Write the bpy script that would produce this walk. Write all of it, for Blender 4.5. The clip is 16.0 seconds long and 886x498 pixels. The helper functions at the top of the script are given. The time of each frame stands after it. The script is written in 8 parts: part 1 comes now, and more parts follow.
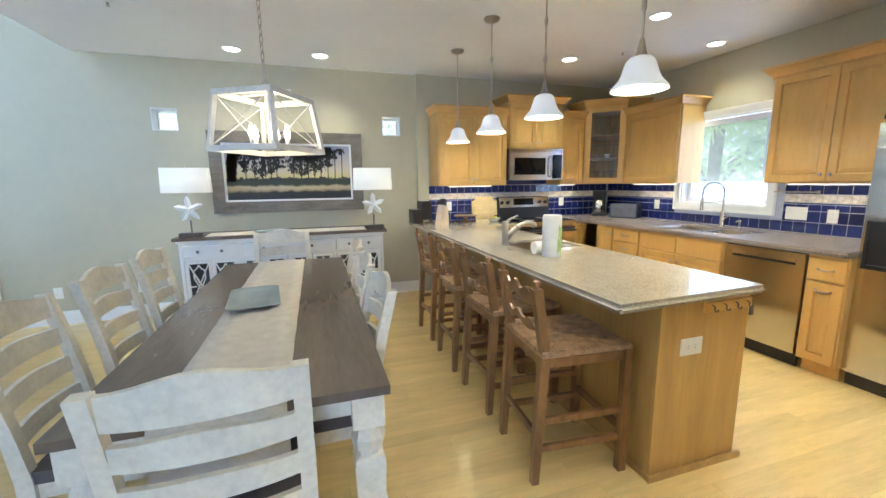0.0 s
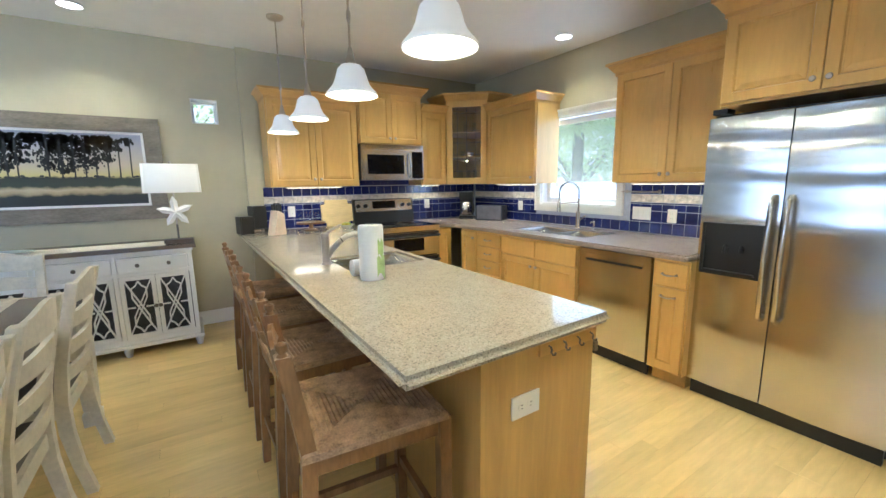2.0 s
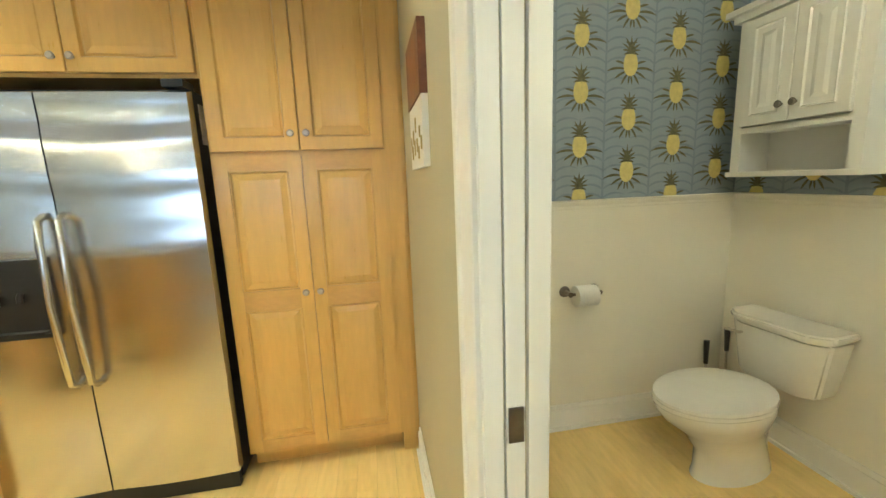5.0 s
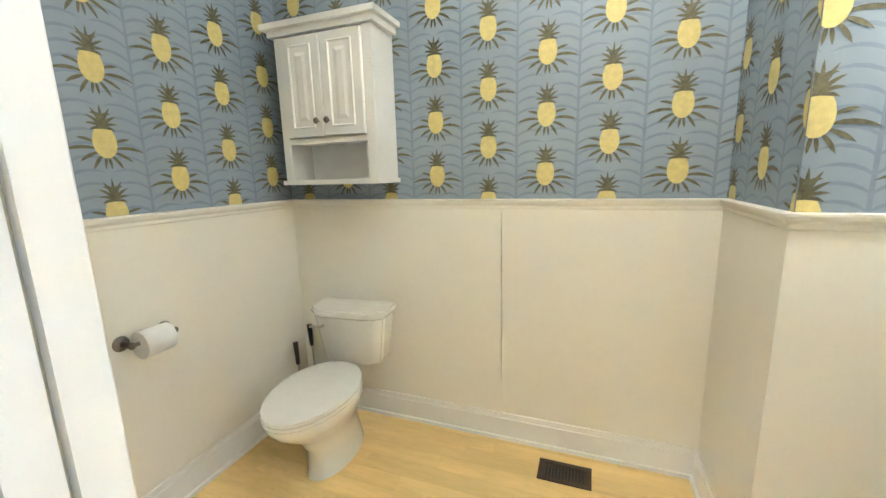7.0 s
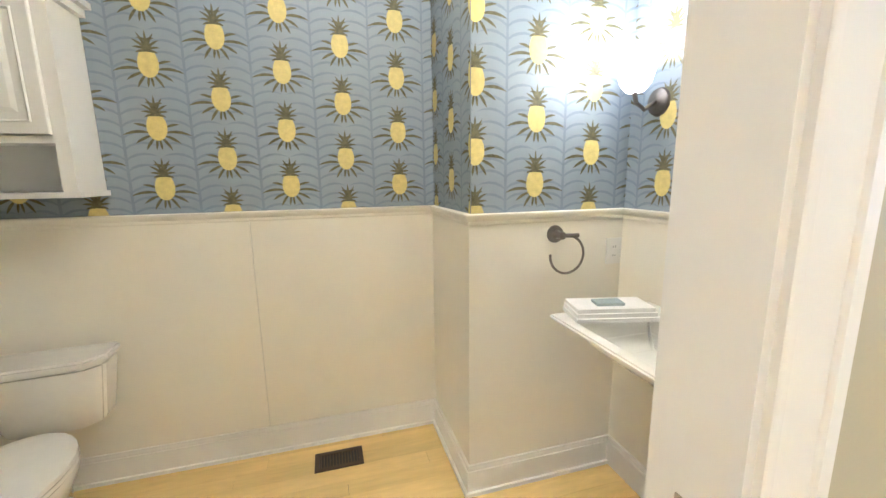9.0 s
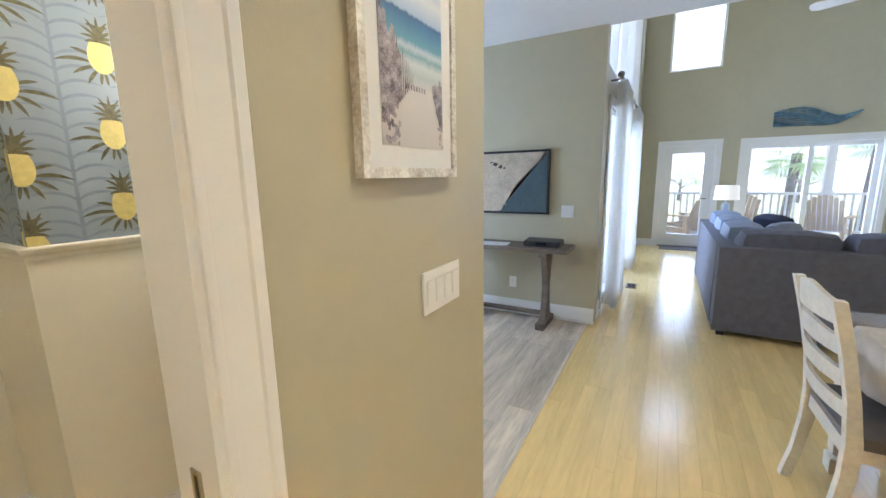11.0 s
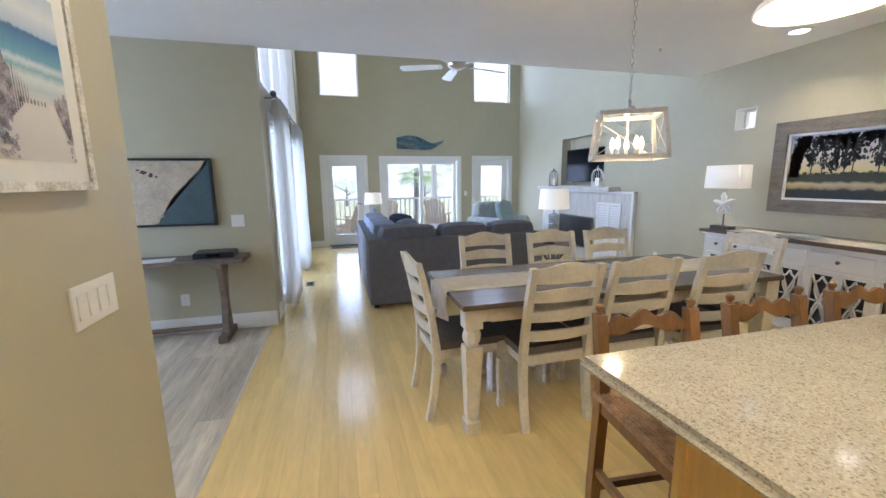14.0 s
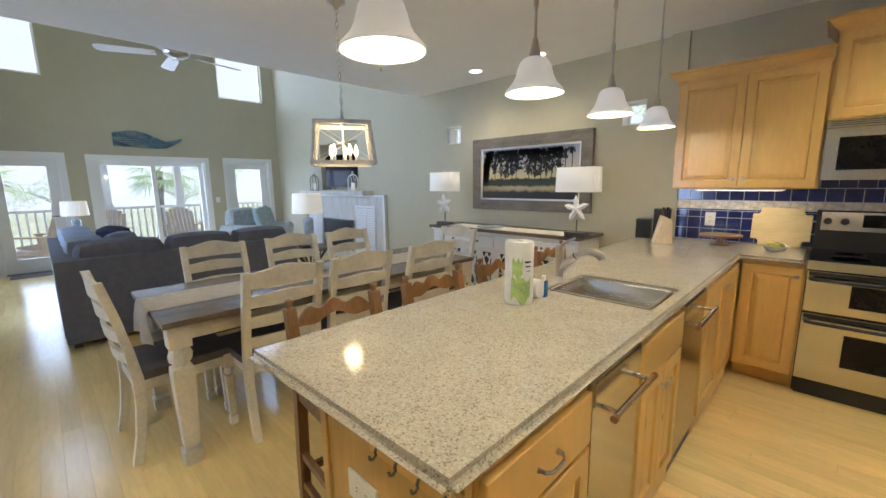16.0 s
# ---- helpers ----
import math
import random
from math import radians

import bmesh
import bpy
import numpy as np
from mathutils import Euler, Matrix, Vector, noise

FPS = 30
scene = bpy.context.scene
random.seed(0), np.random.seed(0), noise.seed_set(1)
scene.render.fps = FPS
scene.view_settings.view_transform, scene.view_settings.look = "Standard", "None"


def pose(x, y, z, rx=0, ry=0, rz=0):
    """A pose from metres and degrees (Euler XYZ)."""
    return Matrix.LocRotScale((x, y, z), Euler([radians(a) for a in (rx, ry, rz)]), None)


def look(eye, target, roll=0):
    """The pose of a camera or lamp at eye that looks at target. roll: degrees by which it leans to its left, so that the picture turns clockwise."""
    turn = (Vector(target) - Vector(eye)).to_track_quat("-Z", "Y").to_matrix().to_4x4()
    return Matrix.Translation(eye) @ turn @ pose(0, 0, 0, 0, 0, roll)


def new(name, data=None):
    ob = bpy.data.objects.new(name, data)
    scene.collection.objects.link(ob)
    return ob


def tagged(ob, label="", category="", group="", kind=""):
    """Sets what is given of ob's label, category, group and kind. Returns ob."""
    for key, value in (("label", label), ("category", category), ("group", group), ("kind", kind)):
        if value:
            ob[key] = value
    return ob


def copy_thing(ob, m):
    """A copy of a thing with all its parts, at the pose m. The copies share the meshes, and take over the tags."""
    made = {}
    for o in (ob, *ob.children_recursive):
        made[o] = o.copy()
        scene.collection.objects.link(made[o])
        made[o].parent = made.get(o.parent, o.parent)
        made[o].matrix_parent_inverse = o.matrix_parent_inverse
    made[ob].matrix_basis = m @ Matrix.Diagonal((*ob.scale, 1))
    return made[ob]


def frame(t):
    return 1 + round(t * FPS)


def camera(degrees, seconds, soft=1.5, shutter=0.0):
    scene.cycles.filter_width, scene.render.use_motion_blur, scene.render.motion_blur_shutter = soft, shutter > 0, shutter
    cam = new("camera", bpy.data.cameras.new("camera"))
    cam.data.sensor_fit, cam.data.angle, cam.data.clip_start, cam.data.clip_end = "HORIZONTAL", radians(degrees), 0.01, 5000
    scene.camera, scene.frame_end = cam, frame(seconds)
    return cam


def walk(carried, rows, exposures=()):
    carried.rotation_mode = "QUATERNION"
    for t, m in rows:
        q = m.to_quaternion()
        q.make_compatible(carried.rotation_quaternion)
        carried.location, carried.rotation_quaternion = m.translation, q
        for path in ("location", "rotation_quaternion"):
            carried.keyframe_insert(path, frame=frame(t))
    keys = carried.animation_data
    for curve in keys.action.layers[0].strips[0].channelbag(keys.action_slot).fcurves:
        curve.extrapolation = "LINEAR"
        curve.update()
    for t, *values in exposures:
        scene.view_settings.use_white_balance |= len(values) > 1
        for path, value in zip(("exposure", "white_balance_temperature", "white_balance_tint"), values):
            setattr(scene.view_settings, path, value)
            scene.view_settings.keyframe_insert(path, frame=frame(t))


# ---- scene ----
cam = camera(96.6, 16.0)
PATH = [
    (0, (0.814, 0.969, 1.4), (1.416, 2.847, 1.07), -0.7),
    (0.5, (0.988, 1.087, 1.379), (1.734, 2.914, 1.057), -0.7),
    (1, (1.182, 1.206, 1.389), (2.051, 2.979, 1.064), -0.7),
    (1.5, (1.351, 1.318, 1.394), (2.323, 3.036, 1.069), -0.7),
    (2, (1.532, 1.37, 1.386), (2.596, 3.031, 1.055), -0.8),
    (2.5, (1.779, 1.343, 1.37), (2.958, 2.927, 1.051), -0.8),
    (3, (1.989, 1.317, 1.378), (3.383, 2.714, 1.053), -1.1),
    (3.5, (2.143, 1.308, 1.385), (3.815, 2.356, 1.058), -1.3),
    (4, (2.257, 1.231, 1.373), (4.141, 1.815, 1.04), -1.5),
    (4.5, (2.383, 1.096, 1.375), (4.351, 1.217, 1.04), -1.9),
    (5, (2.451, 0.986, 1.365), (4.391, 0.643, 1.022), -2.2),
    (5.2, (2.468, 0.956, 1.361), (4.364, 0.427, 1.011), -2.2),
    (7.5, (2.699, 0.895, 1.364), (2.997, -1.05, 1.005), -1.2),
    (8.2, (2.709, 0.917, 1.359), (2.576, -1.048, 1.01), -0.9),
    (10.3, (2.634, 1.296, 1.441), (1.305, -0.151, 1.068), -0.6),
    (10.5, (2.599, 1.296, 1.438), (1.133, -0.013, 1.068), -0.6),
    (11, (2.595, 1.351, 1.437), (0.881, 0.384, 1.078), -1.0),
    (11.5, (2.584, 1.376, 1.437), (0.728, 0.721, 1.081), -0.9),
    (12, (2.586, 1.399, 1.439), (0.658, 1.001, 1.085), -0.6),
    (12.5, (2.616, 1.435, 1.438), (0.655, 1.251, 1.088), -0.6),
    (13, (2.677, 1.42, 1.443), (0.707, 1.454, 1.098), -0.5),
    (13.5, (2.789, 1.427, 1.436), (0.835, 1.686, 1.095), -0.5),
    (14, (2.929, 1.483, 1.45), (1.024, 1.986, 1.109), -0.7),
    (14.5, (3.023, 1.584, 1.456), (1.204, 2.343, 1.12), -0.7),
    (15, (3.123, 1.684, 1.461), (1.417, 2.673, 1.125), -0.7),
    (15.5, (3.192, 1.721, 1.476), (1.636, 2.93, 1.132), -0.4),
    (16, (3.217, 1.761, 1.436), (1.834, 3.168, 1.107), -0.7),
]
walk(cam, [(t, look(eye, target, roll)) for t, eye, target, roll in PATH],
     exposures=[(0, 1.25, 5300, 9), (1.5, 1.19, 5200, 8), (3.0, 1.09, 5150, 4), (4.1, 1.30, 5400, 1), (5, 1.47, 5800, -2), (7.4, 2.0, 5000, 14), (8.2, 1.95, 5000, 16), (10.4, 1.42, 5700, 15), (11.2, 1.20, 5650, 14), (13, 1.17, 5700, 16), (14.5, 0.83, 5800, 15), (16, 0.72, 5850, 12)])

# ---- world, sun and exposure ----
world = bpy.data.worlds.new("world")
scene.world = world
world.use_nodes = True
wn = world.node_tree
sky = wn.nodes.new("ShaderNodeTexSky")
sky.sky_type, sky.sun_disc = "NISHITA", False
sky.sun_elevation, sky.sun_rotation = radians(73), radians(34)
sky.air_density, sky.dust_density = 1.2, 3.0
wn.nodes["Background"].inputs[1].default_value = 0.15
wn.links.new(sky.outputs[0], wn.nodes["Background"].inputs[0])


def lamp(name, kind, m, watts, colour=(1, 1, 1), **more):
    data = bpy.data.lights.new(name, kind)
    data.energy, data.color = watts, colour
    for k, v in more.items():
        if k == "size": data.size = v
        if k == "size_y": data.shape, data.size_y = "RECTANGLE", v
        if k == "soft": data.shadow_soft_size = v
        if k == "cone": data.spot_size, data.spot_blend = radians(v), 0.6
        if k == "angle": data.angle = radians(v)
        if k == "spread": data.spread = radians(v)
    ob = new(name, data)
    ob.matrix_world = m
    return ob


WARM, DAY = (1.0, 0.83, 0.52), (0.56, 0.71, 1.0)
lamp("sun", "SUN", look((0, 0, 10), (-1.0, -1.5, 4.0)), 4.5, (1.0, 0.95, 0.88), angle=2.0)
# daylight in the openings of the living room, hall and kitchen
lamp("daylight_slider", "AREA", look((-6.55, 3.4, 1.1), (0, 3.4, 1.0)), 30, DAY, size=1.8, size_y=1.8)
lamp("daylight_door_a", "AREA", look((-6.55, 1.7, 1.1), (0, 1.7, 1.0)), 10, DAY, size=0.7, size_y=1.7)
lamp("daylight_door_b", "AREA", look((-6.55, 5.2, 1.1), (0, 5.2, 1.0)), 9, DAY, size=0.7, size_y=1.7)
lamp("daylight_high_a", "AREA", look((-6.55, 1.65, 3.9), (0, 1.65, 2.5)), 9, DAY, size=0.8, size_y=1.1)
lamp("daylight_high_b", "AREA", look((-6.55, 5.2, 3.9), (0, 5.2, 2.5)), 9, DAY, size=0.8, size_y=1.1)
lamp("daylight_patio", "AREA", look((-3.3, 0.60, 1.2), (-3.3, 5, 1.0)), 48, DAY, size=3.4, size_y=2.0, spread=125)
lamp("daylight_transom", "AREA", look((-3.3, 0.60, 3.3), (-3.3, 6, 2.6)), 26, DAY, size=3.4, size_y=1.6, spread=95)
lamp("daylight_kitchen", "AREA", look((5.06, 4.15, 1.6), (0, 4.15, 1.2)), 4.5, DAY, size=0.95, size_y=0.95)
lamp("daylight_hall", "AREA", look((0.0, -2.95, 1.3), (0, 2, 0.6)), 45, DAY, size=1.4, size_y=1.8)

# ---- materials ----


def mat(name, colour, rough=0.5, metal=0.0, vary=0.08, scale=6.0, bump=0.0, bscale=60.0, stretch=(1, 1, 1), coat=0.0, per=0.0, second=None, spec=0.5):
    """A surface: base colour with broad and fine variation, optional grain stretched along an axis, and fine relief."""
    m = bpy.data.materials.new(name)
    m.use_nodes = True
    n, l = m.node_tree.nodes, m.node_tree.links
    b = n["Principled BSDF"]
    b.inputs["Roughness"].default_value, b.inputs["Metallic"].default_value = rough, metal
    b.inputs["Coat Weight"].default_value = coat
    b.inputs["Specular IOR Level"].default_value = spec
    tc = n.new("ShaderNodeTexCoord")
    mp = n.new("ShaderNodeMapping")
    mp.inputs["Scale"].default_value = stretch
    l.new(tc.outputs["Object"], mp.inputs[0])
    vec = mp.outputs[0]
    if per:
        oi = n.new("ShaderNodeObjectInfo")
        sc = n.new("ShaderNodeMath"); sc.operation = "MULTIPLY"; sc.inputs[1].default_value = 37.0
        l.new(oi.outputs["Random"], sc.inputs[0])
        ad = n.new("ShaderNodeVectorMath"); ad.operation = "ADD"
        l.new(vec, ad.inputs[0]); l.new(sc.outputs[0], ad.inputs[1])
        vec = ad.outputs[0]
    a = n.new("ShaderNodeTexNoise"); a.inputs["Scale"].default_value = scale; a.inputs["Detail"].default_value = 5
    c = n.new("ShaderNodeTexNoise"); c.inputs["Scale"].default_value = scale * 7; c.inputs["Detail"].default_value = 4
    l.new(vec, a.inputs["Vector"]); l.new(vec, c.inputs["Vector"])
    mx = n.new("ShaderNodeMix"); mx.data_type = "FLOAT"; mx.inputs[0].default_value = 0.4
    l.new(a.outputs[0], mx.inputs[2]); l.new(c.outputs[0], mx.inputs[3])
    r = n.new("ShaderNodeValToRGB")
    lo = second or tuple(max(0, x * (1 - 2.2 * vary)) for x in colour)
    hi = tuple(min(1, x * (1 + 1.4 * vary)) for x in colour)
    r.color_ramp.elements[0].position, r.color_ramp.elements[1].position = 0.3, 0.7
    r.color_ramp.elements[0].color, r.color_ramp.elements[1].color = (*lo, 1), (*hi, 1)
    l.new(mx.outputs[0], r.inputs[0])
    out = r.outputs[0]
    if per:
        hs = n.new("ShaderNodeHueSaturation")
        mr = n.new("ShaderNodeMapRange"); mr.inputs[3].default_value, mr.inputs[4].default_value = 1 - per, 1 + per
        l.new(oi.outputs["Random"], mr.inputs[0]); l.new(mr.outputs[0], hs.inputs["Value"]); l.new(out, hs.inputs["Color"])
        out = hs.outputs[0]
    l.new(out, b.inputs["Base Color"])
    rr = n.new("ShaderNodeMapRange"); rr.inputs[3].default_value, rr.inputs[4].default_value = max(0.02, rough * 0.8), min(1, rough * 1.2)
    l.new(c.outputs[0], rr.inputs[0]); l.new(rr.outputs[0], b.inputs["Roughness"])
    if bump:
        t = n.new("ShaderNodeTexNoise"); t.inputs["Scale"].default_value = bscale; t.inputs["Detail"].default_value = 3 if bscale > 10 else 1
        l.new(vec, t.inputs["Vector"])
        bp = n.new("ShaderNodeBump"); bp.inputs["Strength"].default_value = bump; bp.inputs["Distance"].default_value = 0.002 if bscale > 10 else 0.02
        l.new(t.outputs[0], bp.inputs["Height"]); l.new(bp.outputs[0], b.inputs["Normal"])
    return m


def glow(name, colour, strength, base=(0.9, 0.88, 0.84)):
    m = bpy.data.materials.new(name)
    m.use_nodes = True
    b = m.node_tree.nodes["Principled BSDF"]
    b.inputs["Base Color"].default_value = (*base, 1)
    b.inputs["Roughness"].default_value = 0.35
    b.inputs["Emission Color"].default_value, b.inputs["Emission Strength"].default_value = (*colour, 1), strength
    return m


def glass(name, tint=(1, 1, 1), rough=0.0, haze=0.0):
    """Thin clear pane: mostly clear, with a small mirror share; haze mixes in a pale veil that imitates glare."""
    m = bpy.data.materials.new(name)
    m.use_nodes = True
    n, l = m.node_tree.nodes, m.node_tree.links
    n.clear()
    o, mix = n.new("ShaderNodeOutputMaterial"), n.new("ShaderNodeMixShader")
    tr, gl = n.new("ShaderNodeBsdfTransparent"), n.new("ShaderNodeBsdfGlossy")
    tr.inputs[0].default_value = (*tint, 1)
    gl.inputs["Roughness"].default_value = rough
    mix.inputs[0].default_value = 0.04
    l.new(tr.outputs[0], mix.inputs[1]); l.new(gl.outputs[0], mix.inputs[2])
    last = mix.outputs[0]
    if haze:
        veil, add = n.new("ShaderNodeBsdfTranslucent"), n.new("ShaderNodeMixShader")
        veil.inputs[0].default_value, add.inputs[0].default_value = (0.95, 0.97, 1.0, 1), haze
        l.new(last, add.inputs[1]); l.new(veil.outputs[0], add.inputs[2])
        last = add.outputs[0]
    l.new(last, o.inputs[0])
    return m


def speckled(name, a, b, c, scale, rough):
    """Polished stone with grains of three colours."""
    m = mat(name, a, rough, 0, 0.1, 9.0)
    n, l = m.node_tree.nodes, m.node_tree.links
    p = n["Principled BSDF"]
    tc = [x for x in n if x.type == "TEX_COORD"][0]
    v = n.new("ShaderNodeTexVoronoi"); v.inputs["Scale"].default_value = scale
    l.new(tc.outputs["Object"], v.inputs["Vector"])
    sep = n.new("ShaderNodeSeparateColor"); l.new(v.outputs["Color"], sep.inputs[0])
    r = n.new("ShaderNodeValToRGB"); r.color_ramp.interpolation = "CONSTANT"
    e = r.color_ramp.elements
    e[0].position, e[0].color = 0.0, (*c, 1)
    e[1].position, e[1].color = 0.11, (*a, 1)
    k = e.new(0.55); k.color = (*b, 1)
    k = e.new(0.85); k.color = (*[x * 0.72 for x in b], 1)
    l.new(sep.outputs[0], r.inputs[0])
    nz = n.new("ShaderNodeTexNoise"); nz.inputs["Scale"].default_value = 5.0
    l.new(tc.outputs["Object"], nz.inputs["Vector"])
    mx = n.new("ShaderNodeMix"); mx.data_type = "RGBA"; mx.inputs[0].default_value = 0.48
    old = p.inputs["Base Color"].links[0].from_socket
    l.new(old, mx.inputs[6]); l.new(r.outputs[0], mx.inputs[7]); l.new(mx.outputs[2], p.inputs["Base Color"])
    return m


M = {}
M["wall"] = mat("wall_paint_sage", (0.485, 0.446, 0.305), 0.55, 0, 0.03, 1.5, 0.15, 180)
M["ceil"] = mat("ceiling_paint_white", (0.85, 0.84, 0.82), 0.7, 0, 0.02, 1.2, 0.2, 140)
M["white"] = mat("white_trim_paint", (0.82, 0.81, 0.77), 0.34, 0, 0.012, 2.0, 0.02, 90)
M["wains"] = mat("wainscot_paint_cream", (0.82, 0.79, 0.69), 0.36, 0, 0.012, 1.2, 0.02, 90)
M["maple"] = mat("maple_cabinet_wood", (0.66, 0.41, 0.122), 0.30, 0, 0.055, 2.2, 0.04, 120, (3.2, 3.2, 0.55), 0.15, per=0.05)
M["maple_h"] = mat("maple_crown_wood", (0.62, 0.37, 0.115), 0.33, 0, 0.07, 3.0, 0.04, 120, (1.5, 1.5, 3), 0.15)
M["endpanel"] = mat("maple_end_panel", (0.57, 0.355, 0.11), 0.36, 0, 0.09, 2.5, 0.03, 110, (4, 4, 0.35), 0.1)
M["plank"] = mat("maple_floor_plank", (0.82, 0.605, 0.25), 0.19, 0, 0.075, 1.6, 0.02, 40, (0.7, 4, 1), 0.0, per=0.04)
M["vinyl"] = mat("grey_oak_vinyl_plank", (0.62, 0.53, 0.40), 0.34, 0, 0.22, 1.6, 0.06, 60, (0.6, 5, 1), 0.0, per=0.18)
M["granite"] = speckled("granite_beige_speckled", (0.43, 0.375, 0.285), (0.58, 0.525, 0.41), (0.13, 0.10, 0.08), 230, 0.10)
M["stoneE"] = speckled("counter_taupe_speckled", (0.34, 0.28, 0.24), (0.42, 0.36, 0.31), (0.20, 0.16, 0.14), 170, 0.22)
M["steel"] = mat("brushed_stainless_steel", (0.60, 0.59, 0.58), 0.18, 1.0, 0.010, 1.2, 0, 1, (0.06, 0.06, 5.0))
_st = M["steel"].node_tree
_tg = _st.nodes.new("ShaderNodeTangent")
_tg.direction_type, _tg.axis = "RADIAL", "Z"
_st.links.new(_tg.outputs[0], _st.nodes["Principled BSDF"].inputs["Tangent"])
_st.nodes["Principled BSDF"].inputs["Anisotropic"].default_value = 0.85
_st.links.remove(_st.nodes["Principled BSDF"].inputs["Roughness"].links[0])
M["steel_h"] = mat("polished_steel", (0.66, 0.64, 0.61), 0.18, 1.0, 0.03, 3.0)
M["nickel"] = mat("brushed_nickel", (0.50, 0.46, 0.41), 0.30, 1.0, 0.05, 8.0)
M["pewter"] = mat("dark_pewter", (0.20, 0.18, 0.16), 0.38, 1.0, 0.12, 12.0)
M["black"] = mat("black_plastic", (0.013, 0.013, 0.014), 0.35, 0, 0.1, 8.0)
M["blackg"] = mat("black_glass", (0.006, 0.006, 0.007), 0.10, 0, 0.1, 8.0, spec=0.22)
M["tile"] = mat("cobalt_glazed_tile", (0.016, 0.024, 0.135), 0.12, 0, 0.25, 5.0, 0.04, 25, coat=0.4, per=0.25)
M["grout"] = mat("grey_blue_grout", (0.44, 0.47, 0.58), 0.8, 0, 0.08, 30.0)
M["border"] = mat("shell_border_tile", (0.66, 0.60, 0.54), 0.35, 0, 0.28, 26.0, 0.4, 50)
M["cream"] = mat("distressed_cream_paint", (0.74, 0.68, 0.55), 0.42, 0, 0.10, 7.0, 0.08, 70)
M["creamw"] = mat("worn_bare_edge_wood", (0.36, 0.24, 0.13), 0.6, 0, 0.2, 9.0)
M["tabletop"] = mat("table_top_grey_brown_wood", (0.150, 0.112, 0.082), 0.25, 0, 0.12, 2.0, 0.04, 80, (4, 0.6, 1), 0.1)
M["seat"] = mat("seat_taupe_fabric", (0.115, 0.10, 0.092), 0.85, 0, 0.12, 14.0, 0.4, 420)
M["linen"] = mat("linen_runner_fabric", (0.64, 0.58, 0.49), 0.9, 0, 0.07, 18.0, 0.5, 500)
M["stool"] = mat("stained_oak_stool", (0.25, 0.128, 0.045), 0.34, 0, 0.20, 5.0, 0.05, 90, (3, 3, 0.6))
M["rush"] = mat("woven_rush_seat", (0.43, 0.27, 0.14), 0.65, 0, 0.30, 22.0, 0.9, 160, (1, 1, 1))
M["ceramic"] = mat("white_vitreous_ceramic", (0.80, 0.79, 0.74), 0.08, 0, 0.02, 3.0, coat=0.5)
M["sofa"] = mat("slate_grey_sofa_fabric", (0.145, 0.143, 0.158), 0.9, 0, 0.10, 16.0, 0.5, 480)
M["sofal"] = mat("light_grey_cushion_fabric", (0.24, 0.27, 0.33), 0.9, 0, 0.10, 16.0, 0.5, 480)
M["navy"] = mat("navy_pillow_fabric", (0.012, 0.016, 0.035), 0.9, 0, 0.15, 16.0, 0.4, 400)
M["armch"] = mat("pale_blue_chair_fabric", (0.52, 0.56, 0.55), 0.9, 0, 0.14, 12.0, 0.4, 400)
M["pillow"] = mat("seafoam_pillow_fabric", (0.40, 0.50, 0.51), 0.9, 0, 0.12, 14.0, 0.4, 400)
M["grey_wood"] = mat("weathered_grey_wood", (0.20, 0.172, 0.13), 0.6, 0, 0.22, 5.0, 0.25, 70, (1, 3, 3))
M["console"] = mat("rustic_brown_console_wood", (0.19, 0.145, 0.105), 0.55, 0, 0.22, 5.0, 0.2, 70, (3, 0.6, 3))
M["shade"] = glow("lit_linen_shade", (1.0, 0.88, 0.68), 0.16, (0.85, 0.82, 0.75))
M["shade2"] = glow("lit_linen_shade_far", (1.0, 0.90, 0.70), 0.22, (0.85, 0.82, 0.75))
M["pglass"] = glow("lit_alabaster_glass", (1.0, 0.95, 0.86), 0.12, (0.95, 0.93, 0.9))
M["bulb"] = glow("lit_bulb", (1.0, 0.70, 0.34), 3.2)
M["can"] = glow("lit_recessed_lens", (1.0, 0.93, 0.82), 5.0)
M["strip"] = glow("lit_under_cabinet_strip", (1.0, 0.88, 0.68), 2.5)
M["plaster"] = mat("white_starfish_plaster", (0.80, 0.79, 0.76), 0.6, 0, 0.05, 20.0, 0.6, 150)
M["pane"] = glass("clear_pane")
# these two panes carry a pale veil that stands in for window glare
M["glare"] = glass("glare_veiled_pane", haze=0.25)
M["veil"] = glass("faint_glare_pane", haze=0.012)
M["paper"] = mat("white_paper", (0.78, 0.77, 0.74), 0.9, 0, 0.03, 20.0, 0.25, 150)
M["deckw"] = mat("deck_boards_grey", (0.40, 0.37, 0.33), 0.8, 0, 0.15, 4.0, 0.2, 50)
M["yellow_wood"] = mat("honey_adirondack_wood", (0.52, 0.36, 0.17), 0.6, 0, 0.12, 5.0)
M["chand"] = mat("washed_oak_chandelier", (0.70, 0.66, 0.58), 0.6, 0, 0.10, 9.0, 0.2, 80)
M["mirror"] = mat("mirror_silver", (0.9, 0.9, 0.9), 0.02, 1.0, 0.0, 2.0)
M["darkwood"] = mat("dark_wood_base", (0.06, 0.042, 0.03), 0.5, 0, 0.2, 8.0)
M["towel"] = mat("white_terry_towel", (0.78, 0.77, 0.75), 0.95, 0, 0.03, 30.0, 0.8, 350)
M["wallpaper"] = mat("wallpaper_blue_grey", (0.29, 0.345, 0.405), 0.6, 0, 0.04, 3.0, 0.05, 200)
M["pine"] = mat("printed_pineapple_yellow", (0.70, 0.60, 0.22), 0.6, 0, 0.08, 45.0)
